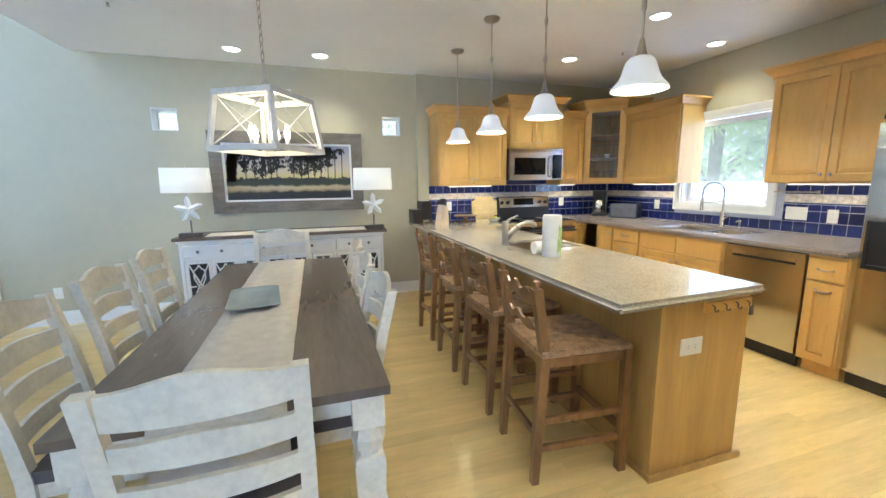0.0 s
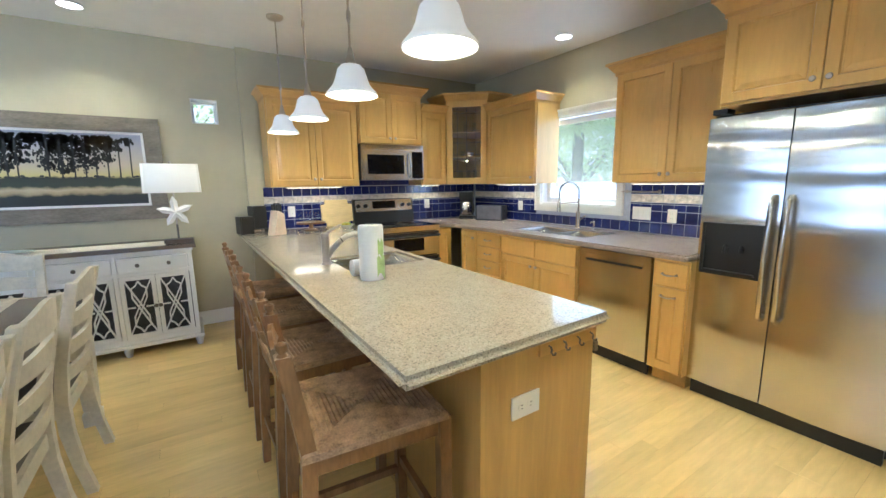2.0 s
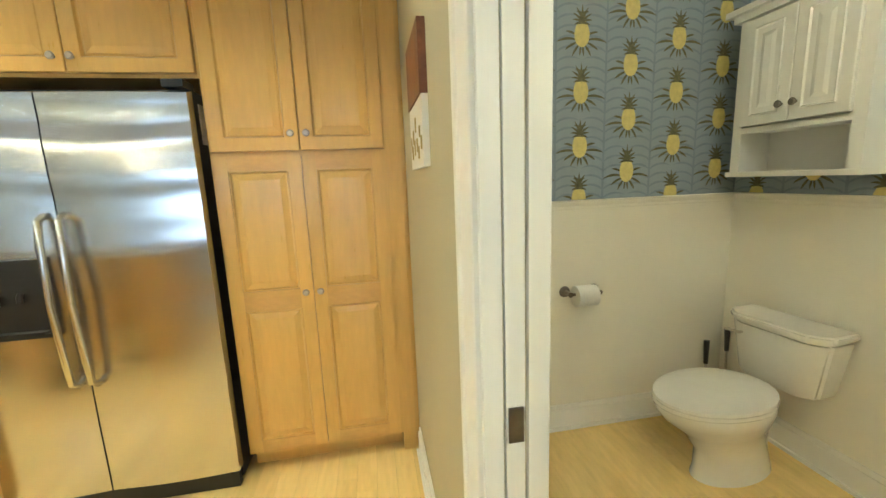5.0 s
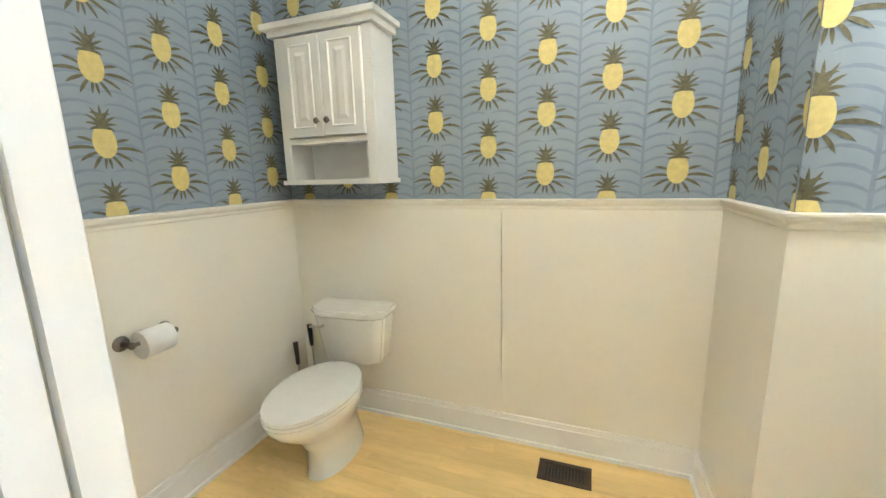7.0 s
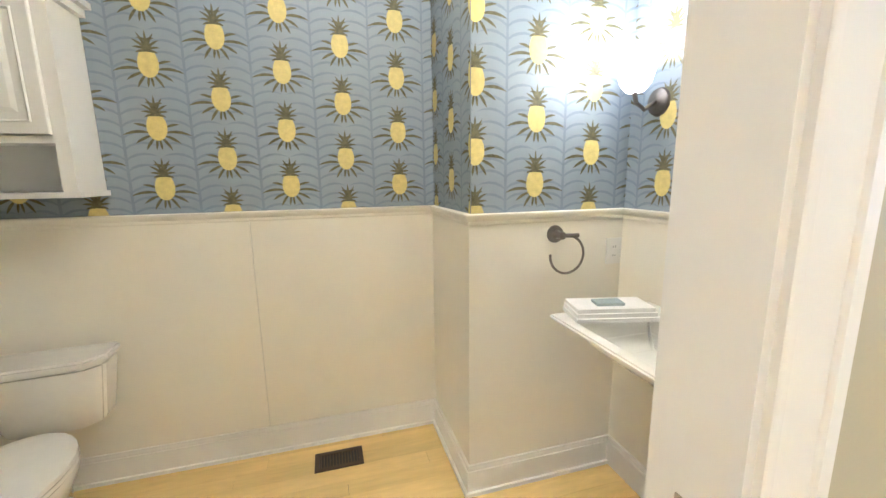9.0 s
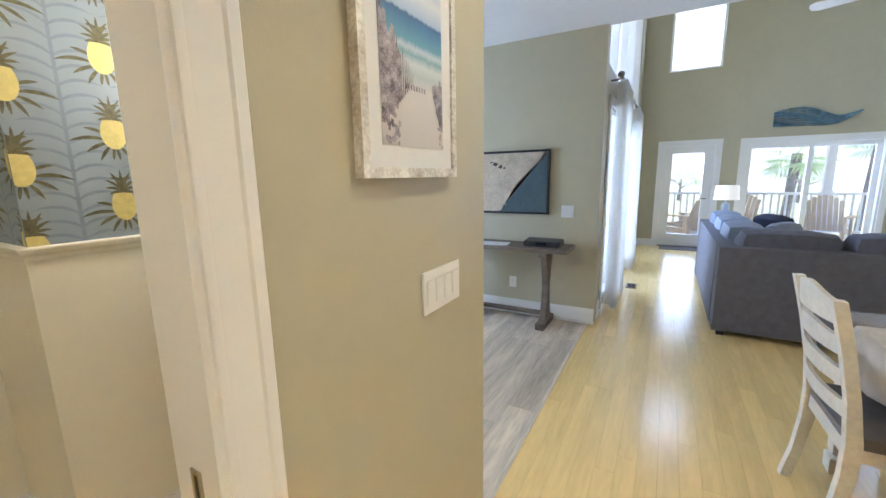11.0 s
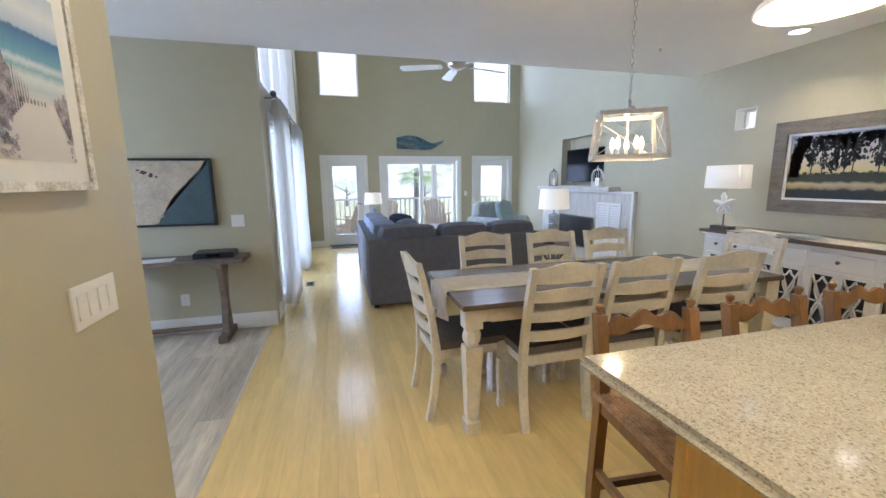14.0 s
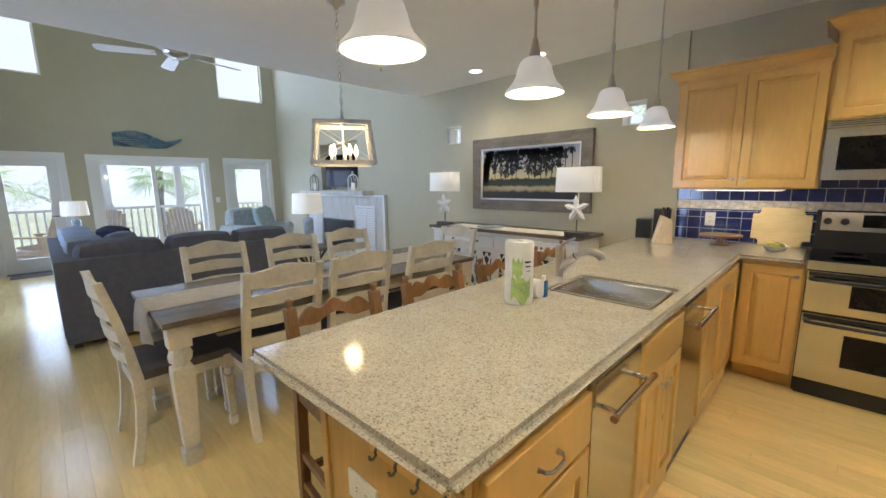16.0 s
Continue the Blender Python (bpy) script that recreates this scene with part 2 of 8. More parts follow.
M["pleaf"] = mat("printed_leaf_olive", (0.15, 0.14, 0.075), 0.6, 0, 0.25, 60.0)
M["frond"] = mat("printed_frond_blue", (0.225, 0.28, 0.345), 0.6, 0, 0.06, 20.0)

# ---- mesh tools ----


def bx(bm, x0, x1, y0, y1, z0, z1):
    v = [bm.verts.new(p) for p in ((x0, y0, z0), (x1, y0, z0), (x1, y1, z0), (x0, y1, z0), (x0, y0, z1), (x1, y0, z1), (x1, y1, z1), (x0, y1, z1))]
    for f in ((3, 2, 1, 0), (4, 5, 6, 7), (0, 1, 5, 4), (1, 2, 6, 5), (2, 3, 7, 6), (3, 0, 4, 7)):
        bm.faces.new([v[i] for i in f])
    return bm


def bev(bm, w, seg=1, angle=30):
    es = [e for e in bm.edges if len(e.link_faces) == 2 and e.calc_face_angle(0) > radians(angle)]
    bmesh.ops.bevel(bm, geom=es, offset=w, segments=seg, affect="EDGES", clamp_overlap=True)
    return bm


def box(x0, x1, y0, y1, z0, z1, w=0.0, seg=1):
    bm = bx(bmesh.new(), x0, x1, y0, y1, z0, z1)
    return bev(bm, w, seg) if w else bm


def lathe(profile, segs=20, centre=(0, 0, 0), bm=None, axis="z"):
    bm = bm or bmesh.new()
    rings = []
    for r, z in profile:
        ring = []
        for i in range(segs):
            a = 2 * math.pi * i / segs
            p = (r * math.cos(a), r * math.sin(a), z)
            if axis == "x": p = (p[2], p[0], p[1])
            if axis == "y": p = (p[0], p[2], p[1])
            ring.append(bm.verts.new([p[k] + centre[k] for k in range(3)]))
        rings.append(ring)
    for a, b in zip(rings, rings[1:]):
        for i in range(segs):
            bm.faces.new((a[i], a[(i + 1) % segs], b[(i + 1) % segs], b[i]))
    for ring, (r, _) in ((rings[0], profile[0]), (rings[-1], profile[-1])):
        if r > 1e-4:
            bm.faces.new(ring)
    bmesh.ops.recalc_face_normals(bm, faces=bm.faces)
    return bm


def tube(points, r, segs=10, bm=None, radii=None):
    bm = bm or bmesh.new()
    pts = [Vector(p) for p in points]
    rings, up = [], Vector((0.31, 0.17, 0.93))
    for i, p in enumerate(pts):
        d = (pts[min(i + 1, len(pts) - 1)] - pts[max(i - 1, 0)]).normalized()
        a = d.cross(up)
        if a.length < 0.05: a = d.cross(Vector((1, 0, 0)))
        a.normalize()
        b = d.cross(a)
        up = b if abs(b.dot(up)) > 0.3 else up
        k = radii[i] if radii else r
        rings.append([bm.verts.new(p + k * (math.cos(2 * math.pi * j / segs) * a + math.sin(2 * math.pi * j / segs) * b)) for j in range(segs)])
    for q, w in zip(rings, rings[1:]):
        best = min(range(segs), key=lambda s: (q[0].co - w[s].co).length)
        for j in range(segs):
            bm.faces.new((q[j], q[(j + 1) % segs], w[(j + 1 + best) % segs], w[(j + best) % segs]))
    bm.faces.new(rings[0]); bm.faces.new(rings[-1])
    bmesh.ops.recalc_face_normals(bm, faces=bm.faces)
    return bm


def prism(outline, depth, m=Matrix(), bm=None):
    """A flat outline of (x, y), thickened along its z by depth and laid by m."""
    bm = bm or bmesh.new()
    lo = [bm.verts.new(m @ Vector((x, y, 0))) for x, y in outline]
    hi = [bm.verts.new(m @ Vector((x, y, depth))) for x, y in outline]
    bm.faces.new(lo[::-1]); bm.faces.new(hi)
    k = len(lo)
    for i in range(k):
        bm.faces.new((lo[i], lo[(i + 1) % k], hi[(i + 1) % k], hi[i]))
    bmesh.ops.recalc_face_normals(bm, faces=bm.faces)
    return bm


def mesh(name, bm, material, smooth=False):
    me = bpy.data.meshes.new(name)
    bm.to_mesh(me)
    bm.free()
    me.materials.append(material)
    if smooth:
        me.polygons.foreach_set("use_smooth", [True] * len(me.polygons))
        me.set_sharp_from_angle(angle=radians(40))
    return me


def part(name, bm, material, parent=None, label="", smooth=True):
    ob = new(name, mesh(name, bm, material, smooth))
    if parent: ob.parent = parent
    if label: ob["label"] = label
    return ob


def thing(name, label, category, at=None, group="", kind=""):
    ob = new(name)
    ob.empty_display_size = 0.1
    if at is not None: ob.matrix_world = at if isinstance(at, Matrix) else Matrix.Translation(at)
    return tagged(ob, label, category, group, kind)


def setting(name, bm, material, label, category="wall", smooth=False):
    return tagged(part(name, bm, material, None, "", smooth), label, category, "", "structure")


def wall_x(x0, x1, y0, y1, z0, z1, holes=()):
    """A wall between x0 and x1 thick, along y, with holes (ya, yb, za, zb) through it."""
    bm = bmesh.new()
    ys = sorted({y0, y1, *[h[0] for h in holes], *[h[1] for h in holes]})
    for a, b in zip(ys, ys[1:]):
        cut = sorted([(h[2], h[3]) for h in holes if h[0] <= a + 1e-6 and h[1] >= b - 1e-6])
        z = z0
        for ca, cb in cut:
            if ca > z + 1e-6: bx(bm, x0, x1, a, b, z, ca)
            z = cb
        if z1 > z + 1e-6: bx(bm, x0, x1, a, b, z, z1)
    return bm


def wall_y(y0, y1, x0, x1, z0, z1, holes=()):
    bm = wall_x(y0, y1, x0, x1, z0, z1, holes)
    for v in bm.verts:
        v.co.x, v.co.y = v.co.y, v.co.x
    bmesh.ops.reverse_faces(bm, faces=bm.faces)
    return bm


def frame_y(x0, x1, z0, z1, w, y0, y1, bottom=True):
    """A picture frame or casing round x0..x1, z0..z1 (outer), of width w, between y0 and y1."""
    bm = bmesh.new()
    bx(bm, x0, x0 + w, y0, y1, z0, z1); bx(bm, x1 - w, x1, y0, y1, z0, z1)
    bx(bm, x0 + w, x1 - w, y0, y1, z1 - w, z1)
    if bottom: bx(bm, x0 + w, x1 - w, y0, y1, z0, z0 + w)
    return bm


def frame_x(y0, y1, z0, z1, w, x0, x1, bottom=True):
    bm = bmesh.new()
    bx(bm, x0, x1, y0, y0 + w, z0, z1); bx(bm, x0, x1, y1 - w, y1, z0, z1)
    bx(bm, x0, x1, y0 + w, y1 - w, z1 - w, z1)
    if bottom: bx(bm, x0, x1, y0 + w, y1 - w, z0, z0 + w)
    return bm


# ---- structure ----
HIGH, LOW = 5.2, 2.70
setting("wall_north", wall_y(5.92, 6.12, -6.55, 2.06, 0, HIGH, [(-0.74, -0.505, 1.975, 2.20), (1.645, 1.866, 1.975, 2.20), (-4.36, -3.02, 1.33, 2.23)]), M["wall"], "sage green painted dining and living wall")
setting("wall_north_kitchen", wall_y(5.88, 6.12, 2.20, 5.18, 0, LOW), M["wall"], "sage green painted kitchen wall")
setting("wall_pilaster", box(2.06, 2.20, 5.85, 6.12, 0, LOW, 0.006), M["wall"], "sage green painted wall corner")
setting("wall_east", wall_x(4.98, 5.18, 0.6, 6.12, 0, LOW, [(3.66, 4.63, 1.13, 2.06)]), M["wall"], "sage green painted kitchen window wall")
setting("wall_bath", wall_y(0.695, 0.815, 1.36, 4.98, 0, LOW, [(2.305, 3.08, 0, 2.05)]), M["wall"], "olive beige painted wall beside the bathroom door")
setting("wall_hall_east", wall_x(1.36, 1.44, -3.1, 0.695, 0, LOW), M["wall"], "beige painted hall wall")
setting("wall_hall_west", wall_x(-1.44, -1.30, -3.1, 0.82, 0, LOW), M["wall"], "taupe painted hall wall with the map")
setting("wall_hall_south", wall_y(-3.2, -3.1, -1.44, 1.50, 0, LOW, [(-0.7, 0.7, 0.3, 2.3)]), M["wall"], "hall end wall")
setting("wall_living_south", wall_y(0.62, 0.80, -6.55, -1.44, 0, HIGH, [(-5.2, -1.82, 0.02, 2.12), (-5.7, -1.6, 2.45, 4.4)]), M["wall"], "sage painted living room wall with tall windows")
setting("wall_living_west", wall_x(-6.55, -6.35, 0.62, 6.12, 0, HIGH, [(1.235, 2.10, 0, 1.95), (2.52, 4.33, 0.0, 1.94), (4.77, 5.65, 0, 1.95), (1.235, 2.06, 3.28, 4.45), (4.73, 5.65, 3.28, 4.45)]), M["wall"], "blue-grey lit living room end wall")
setting("wall_over_dining", wall_x(-1.35, -1.23, 0.62, 5.92, LOW + 0.1, HIGH), M["wall"], "painted wall above the ceiling edge")
setting("ceiling", box(-1.35, 5.18, 0.62, 6.12, LOW, LOW + 0.1), M["ceil"], "white painted kitchen and dining ceiling", "ceiling")
setting("ceiling_hall", box(-1.44, 5.18, -3.2, 0.62, LOW, LOW + 0.1), M["ceil"], "white painted hall ceiling", "ceiling")
setting("ceiling_living", box(-6.55, -1.23, 0.62, 6.12, HIGH, HIGH + 0.1), M["ceil"], "white painted high living room ceiling", "ceiling")
setting("wall_bath_east", wall_x(4.29, 4.42, -1.05, 0.695, 0, LOW), M["wallpaper"], "pineapple wallpapered bathroom wall")
setting("wall_bath_south", wall_y(-1.05, -0.95, 2.05, 4.29, 0, LOW), M["wallpaper"], "pineapple wallpapered bathroom wall")
setting("wall_bath_jog", box(1.24, 2.17, -1.05, -0.388, 0, LOW), M["wallpaper"], "pineapple wallpapered bathroom corner")
setting("wall_bath_west", wall_x(1.44, 1.45, -0.388, 0.695, 0, LOW), M["wallpaper"], "pineapple wallpapered bathroom wall")
setting("subfloor", box(-6.55, 5.18, -3.2, 6.12, -0.15, -0.018), M["darkwood"], "floor base under the boards", "floor")

# ---- trim, doors and windows ----


def baseboard_y(name, x0, x1, y, side, h=0.135):
    """Baseboard along x on the face y of a wall; side: +1 where the room lies towards +y."""
    bm = bx(bmesh.new(), x0, x1, min(y, y + side * 0.014), max(y, y + side * 0.014), 0, h - 0.02)
    bx(bm, x0, x1, min(y, y + side * 0.009), max(y, y + side * 0.009), h - 0.02, h)
    bx(bm, x0, x1, min(y + side * 0.014, y + side * 0.026), max(y + side * 0.014, y + side * 0.026), 0, 0.018)
    return setting(name, bm, M["white"], "white painted baseboard", "baseboard")


def baseboard_x(name, y0, y1, x, side, h=0.135):
    bm = bx(bmesh.new(), min(x, x + side * 0.014), max(x, x + side * 0.014), y0, y1, 0, h - 0.02)
    bx(bm, min(x, x + side * 0.009), max(x, x + side * 0.009), y0, y1, h - 0.02, h)
    bx(bm, min(x + side * 0.014, x + side * 0.026), max(x + side * 0.014, x + side * 0.026), y0, y1, 0, 0.018)
    return setting(name, bm, M["white"], "white painted baseboard", "baseboard")


baseboard_y("baseboard_north", -2.24, 2.06, 5.92, -1)
baseboard_y("baseboard_bath_wall", 1.36, 2.215, 0.815, 1)
baseboard_y("baseboard_pantry_wall", 3.17, 4.27, 0.815, 1)
baseboard_x("baseboard_hall_west", -3.1, 0.82, -1.30, 1, 0.15)
baseboard_x("baseboard_hall_east", -3.1, 0.80, 1.36, -1)
baseboard_x("baseboard_west_a", 0.80, 1.15, -6.35, 1)
baseboard_x("baseboard_west_b", 5.74, 5.92, -6.35, 1)
baseboard_y("baseboard_living_south", -6.35, -5.29, 0.80, 1)
baseboard_y("baseboard_living_corner", -1.735, -1.44, 0.80, 1)


def casing(x0, x1, top, y, side, w=0.085):
    """Door casing on a wall face y, mitred at the top: flat board, stepped bead at the opening, raised back band."""
    prof = [(0.0, 0.0), (0.0, 0.009), (0.004, 0.012), (0.011, 0.012), (0.013, 0.009), (0.020, 0.011), (0.060, 0.015), (0.064, 0.020), (0.080, 0.021), (w, 0.016), (w, 0.0)]
    bm = bmesh.new()
    cols = []
    for sx, sz, px, pz in ((-1, 0, x0, 0.0), (-1, 1, x0, top), (1, 1, x1, top), (1, 0, x1, 0.0)):
        cols.append([bm.verts.new((px + sx * o, y + side * h, pz + sz * o)) for o, h in prof])
    for a, b in zip(cols, cols[1:]):
        for i in range(len(prof) - 1): bm.faces.new((a[i], a[i + 1], b[i + 1], b[i]))
    bmesh.ops.recalc_face_normals(bm, faces=bm.faces)
    return bm


# pocket door between kitchen and bathroom
door = thing("door_1", "white painted pocket door slid into the wall", "door", kind="structure")
part("casing", casing(2.305, 3.08, 2.05, 0.815, 1), M["white"], door)
part("casing", casing(2.305, 3.08, 2.05, 0.695, -1), M["white"], door)
jb = bmesh.new()
bx(jb, 2.305, 2.318, 0.695, 0.815, 0, 2.037); bx(jb, 2.318, 3.067, 0.695, 0.815, 2.037, 2.05)
bx(jb, 3.067, 3.08, 0.779, 0.815, 0, 2.037); bx(jb, 3.067, 3.08, 0.695, 0.731, 0, 2.037)
part("jamb", jb, M["white"], door, "", False)
leaf = part("door_leaf", box(3.070, 3.9, 0.737, 0.773, 0.01, 2.03, 0.002), M["white"], door, "white door leaf inside its pocket")
part("latch", box(3.066, 3.0705, 0.741, 0.769, 0.89, 0.958, 0.001), M["pewter"], leaf, "antique bronze latch plate")
strike = part("strike_plate", frame_x(0.742, 0.768, 0.935, 1.003, 0.008, 2.317, 2.3205), M["nickel"], door, "brass coloured strike plate")
part("strike_hole", box(2.3182, 2.3190, 0.75, 0.76, 0.943, 0.995), M["black"], strike)


def french(name, y0, y1, top, label, deck=True):
    """A glazed exterior door in the west wall, leaf between y0 and y1."""
    d = thing(name, label, "door", kind="structure")
    w = 0.085
    part("casing", frame_x(y0 - w, y1 + w, 0, top + w, w, -6.35, -6.33, False), M["white"], d)
    part("jamb", frame_x(y0, y1, 0, top, 0.02, -6.53, -6.351, False), M["white"], d)
    leaf = part("door_leaf", wall_x(-6.46, -6.415, y0 + 0.022, y1 - 0.022, 0.02, top - 0.022, [(y0 + 0.17, y1 - 0.17, 0.25, top - 0.15)]), M["white"], d)
    part("pane", box(-6.44, -6.434, y0 + 0.17, y1 - 0.17, 0.25, top - 0.15), M["veil"], leaf, "clear glass").visible_shadow = False
    part("handle", tube([(-6.40, y1 - 0.09, 0.95), (-6.36, y1 - 0.09, 0.95), (-6.36, y1 - 0.2, 0.95)], 0.009), M["pewter"], leaf, "dark lever handle")
    part("threshold", box(-6.55, -6.36, y0 + 0.02, y1 - 0.02, 0.0, 0.018), M["pewter"], d)


french("door_2", 1.235, 2.10, 1.95, "white glazed door to the deck")
french("door_3", 4.77, 5.65, 1.95, "white glazed door to the deck")
sl = thing("door_4", "white sliding glass door to the deck", "door", kind="structure")
part("casing", frame_x(2.445, 4.41, 0, 2.02, 0.08, -6.35, -6.33, False), M["white"], sl)
part("jamb", frame_x(2.52, 4.33, 0.0, 1.94, 0.03, -6.54, -6.351), M["white"], sl)
for ya, yb, xx in ((2.55, 3.47, -6.44), (3.40, 4.30, -6.48)):
    p = part("door_leaf", frame_x(ya, yb, 0.03, 1.91, 0.075, xx, xx + 0.035), M["white"], sl)
    part("pane", box(xx + 0.014, xx + 0.020, ya + 0.075, yb - 0.075, 0.105, 1.835), M["veil"], p, "clear glass").visible_shadow = False


def high_window(name, y0, y1, z0, z1):
    w = thing(name, "high fixed window with white frame", "window", kind="structure")
    part("window_frame", frame_x(y0, y1, z0, z1, 0.035, -6.50, -6.42), M["white"], w)
    part("sill", box(-6.42, -6.352, y0, y1, z0, z0 + 0.012), M["white"], w)
    part("pane", box(-6.465, -6.459, y0 + 0.035, y1 - 0.035, z0 + 0.035, z1 - 0.035), M["pane"], w, "clear glass").visible_shadow = False


high_window("window_1", 1.235, 2.06, 3.28, 4.45)
high_window("window_2", 4.73, 5.65, 3.28, 4.45)


def deep_window(name, x0, x1, z0, z1):
    w = thing(name, "small square window deep in the wall", "window", kind="structure")
    part("reveal", frame_y(x0, x1, z0, z1, 0.008, 5.921, 6.06), M["white"], w)
    part("window_frame", frame_y(x0 + 0.008, x1 - 0.008, z0 + 0.008, z1 - 0.008, 0.018, 6.05, 6.09), M["white"], w)
    part("pane", box(x0 + 0.026, x1 - 0.026, 6.066, 6.072, z0 + 0.026, z1 - 0.026), M["pane"], w, "clear glass").visible_shadow = False


deep_window("window_3", -0.74, -0.505, 1.975, 2.20)
deep_window("window_4", 1.645, 1.866, 1.975, 2.20)
kw = thing("window_5", "white framed casement window above the sink", "window", kind="structure")
kc = frame_x(3.585, 4.70, 1.055, 2.135, 0.075, 4.958, 4.98)
part("casing", kc, M["white"], kw)
part("casing_lip", frame_x(3.585, 4.70, 1.055, 2.135, 0.022, 4.946, 4.957), M["white"], kw)
part("jamb", frame_x(3.66, 4.63, 1.13, 2.06, 0.018, 4.981, 5.12), M["white"], kw)
part("sash", frame_x(3.68, 4.61, 1.15, 2.04, 0.05, 5.06, 5.10), M["white"], kw)
part("pane", box(5.077, 5.083, 3.73, 4.56, 1.20, 1.99), M["glare"], kw, "clear glass").visible_shadow = False
part("crank", tube([(5.05, 3.9, 1.165), (5.02, 3.9, 1.18), (5.02, 3.97, 1.175)], 0.007, 8), M["white"], kw)

# patio glazing on the south side of the living room
pt = thing("window_6", "tall white framed patio glazing behind curtains", "window", kind="structure")
for za, zb, xa, xb in ((0.02, 2.12, -5.2, -1.82), (2.45, 4.4, -5.7, -1.6)):
    fr = frame_y(xa, xb, za, zb, 0.05, 0.66, 0.78)
    st_ = (xb - xa - 0.05) / 4
    for k in (1, 2, 3): bx(fr, xa + 0.025 + st_ * k - 0.03, xa + 0.025 + st_ * k + 0.03, 0.67, 0.76, za + 0.05, zb - 0.05)
    part("window_frame", fr, M["white"], pt)
    for k in range(4):
        q = xa + 0.025 + st_ * k
        part("pane", box(q + 0.032, q + st_ - 0.032, 0.70, 0.706, za + 0.055, zb - 0.055), M["pane"], pt, "clear glass").visible_shadow = False
part("casing", frame_y(-5.285, -1.735, 0, 2.205, 0.085, 0.801, 0.82, False), M["white"], pt)

# ---- kitchen cabinets ----


def panel_front(w, h, raised=True, m=0.055, depth=0.02):
    """A raised-panel door, w wide (x), h high (z), its front towards -y, its back on y = 0."""
    bm = bmesh.new()
    def ring(x0, x1, z0, z1, y): return [bm.verts.new(p) for p in ((x0, y, z0), (x1, y, z0), (x1, y, z1), (x0, y, z1))]
    steps = [(0, 0, 0), (0, -depth + 0.003, 0), (0.003, -depth, 0)]
    if raised: steps += [(m, -depth, 0), (m + 0.008, -depth + 0.009, 0), (m + 0.02, -depth + 0.009, 0), (m + 0.045, -depth + 0.002, 0)]
    rings = [ring(o, w - o, o, h - o, y) for o, y, _ in steps]
    for a, b in zip(rings, rings[1:]):
        for i in range(4): bm.faces.new((a[i], a[(i + 1) % 4], b[(i + 1) % 4], b[i]))
    bm.faces.new(rings[-1])
    bm.faces.new(rings[0][::-1])
    bmesh.ops.recalc_face_normals(bm, faces=bm.faces)
    return bm


def framed_door(w, h, m=0.056):
    """A frame-and-panel door in one shell, its front towards -y, with a raised field."""
    bm = bmesh.new()
    steps = ((0, 0), (0, -0.017), (0.003, -0.02), (m, -0.02), (m + 0.006, -0.0085), (m + 0.012, -0.0085), (m + 0.016, -0.0115), (m + 0.042, -0.0175))
    rings = [[bm.verts.new(p) for p in ((o, y, o), (w - o, y, o), (w - o, y, h - o), (o, y, h - o))] for o, y in steps]
    for a, b in zip(rings, rings[1:]):
        for i in range(4): bm.faces.new((a[i], a[(i + 1) % 4], b[(i + 1) % 4], b[i]))
    bm.faces.new(rings[-1]); bm.faces.new(rings[0][::-1])
    bmesh.ops.recalc_face_normals(bm, faces=bm.faces)
    return bm


def split_door(w, h, rows, parent, m=0.056):
    """A tall door with several raised fields, rows of (z0, z1); its stiles, rails and fields are pieces of their own."""
    d = part("door", box(0, w, -0.008, 0, 0, h), M["maple"], parent, "", False)
    for x0 in (0.0, w - m): part("stile", box(x0, x0 + m, -0.02, -0.008, 0, h, 0.0015), M["maple"], d, "", False)
    edges = [0.0] + [z for r in rows for z in r] + [h]
    for za, zb in zip(edges[::2], edges[1::2]): part("rail", box(m, w - m, -0.0197, -0.008, za, zb, 0.0015), M["maple_h"], d, "", False)
    for za, zb in rows:
        bm = bmesh.new()
        steps = ((0.0015, -0.008), (0.0015, -0.016), (0.006, -0.0165), (0.010, -0.010), (0.015, -0.0095), (0.040, -0.0175))
        rings = [[bm.verts.new(p) for p in ((m + o, y, za + o), (w - m - o, y, za + o), (w - m - o, y, zb - o), (m + o, y, zb - o))] for o, y in steps]
        for a, b in zip(rings, rings[1:]):
            for i in range(4): bm.faces.new((a[i], a[(i + 1) % 4], b[(i + 1) % 4], b[i]))
        bm.faces.new(rings[-1])
        bmesh.ops.recalc_face_normals(bm, faces=bm.faces)
        part("raised_field", bm, M["maple"], d, "", False)
    return d


def knob(): return lathe([(0.0055, 0), (0.0055, -0.012), (0.014, -0.017), (0.0155, -0.022), (0.011, -0.028), (0.0, -0.029)], 14, axis="y")
def pull():
    return tube([(-0.045, 0, 0), (-0.043, -0.016, 0), (-0.028, -0.026, -0.003), (0, -0.029, -0.005), (0.028, -0.026, -0.003), (0.043, -0.016, 0), (0.045, 0, 0)], 0.006, 8, radii=[0.008, 0.006, 0.005, 0.0055, 0.005, 0.006, 0.008])


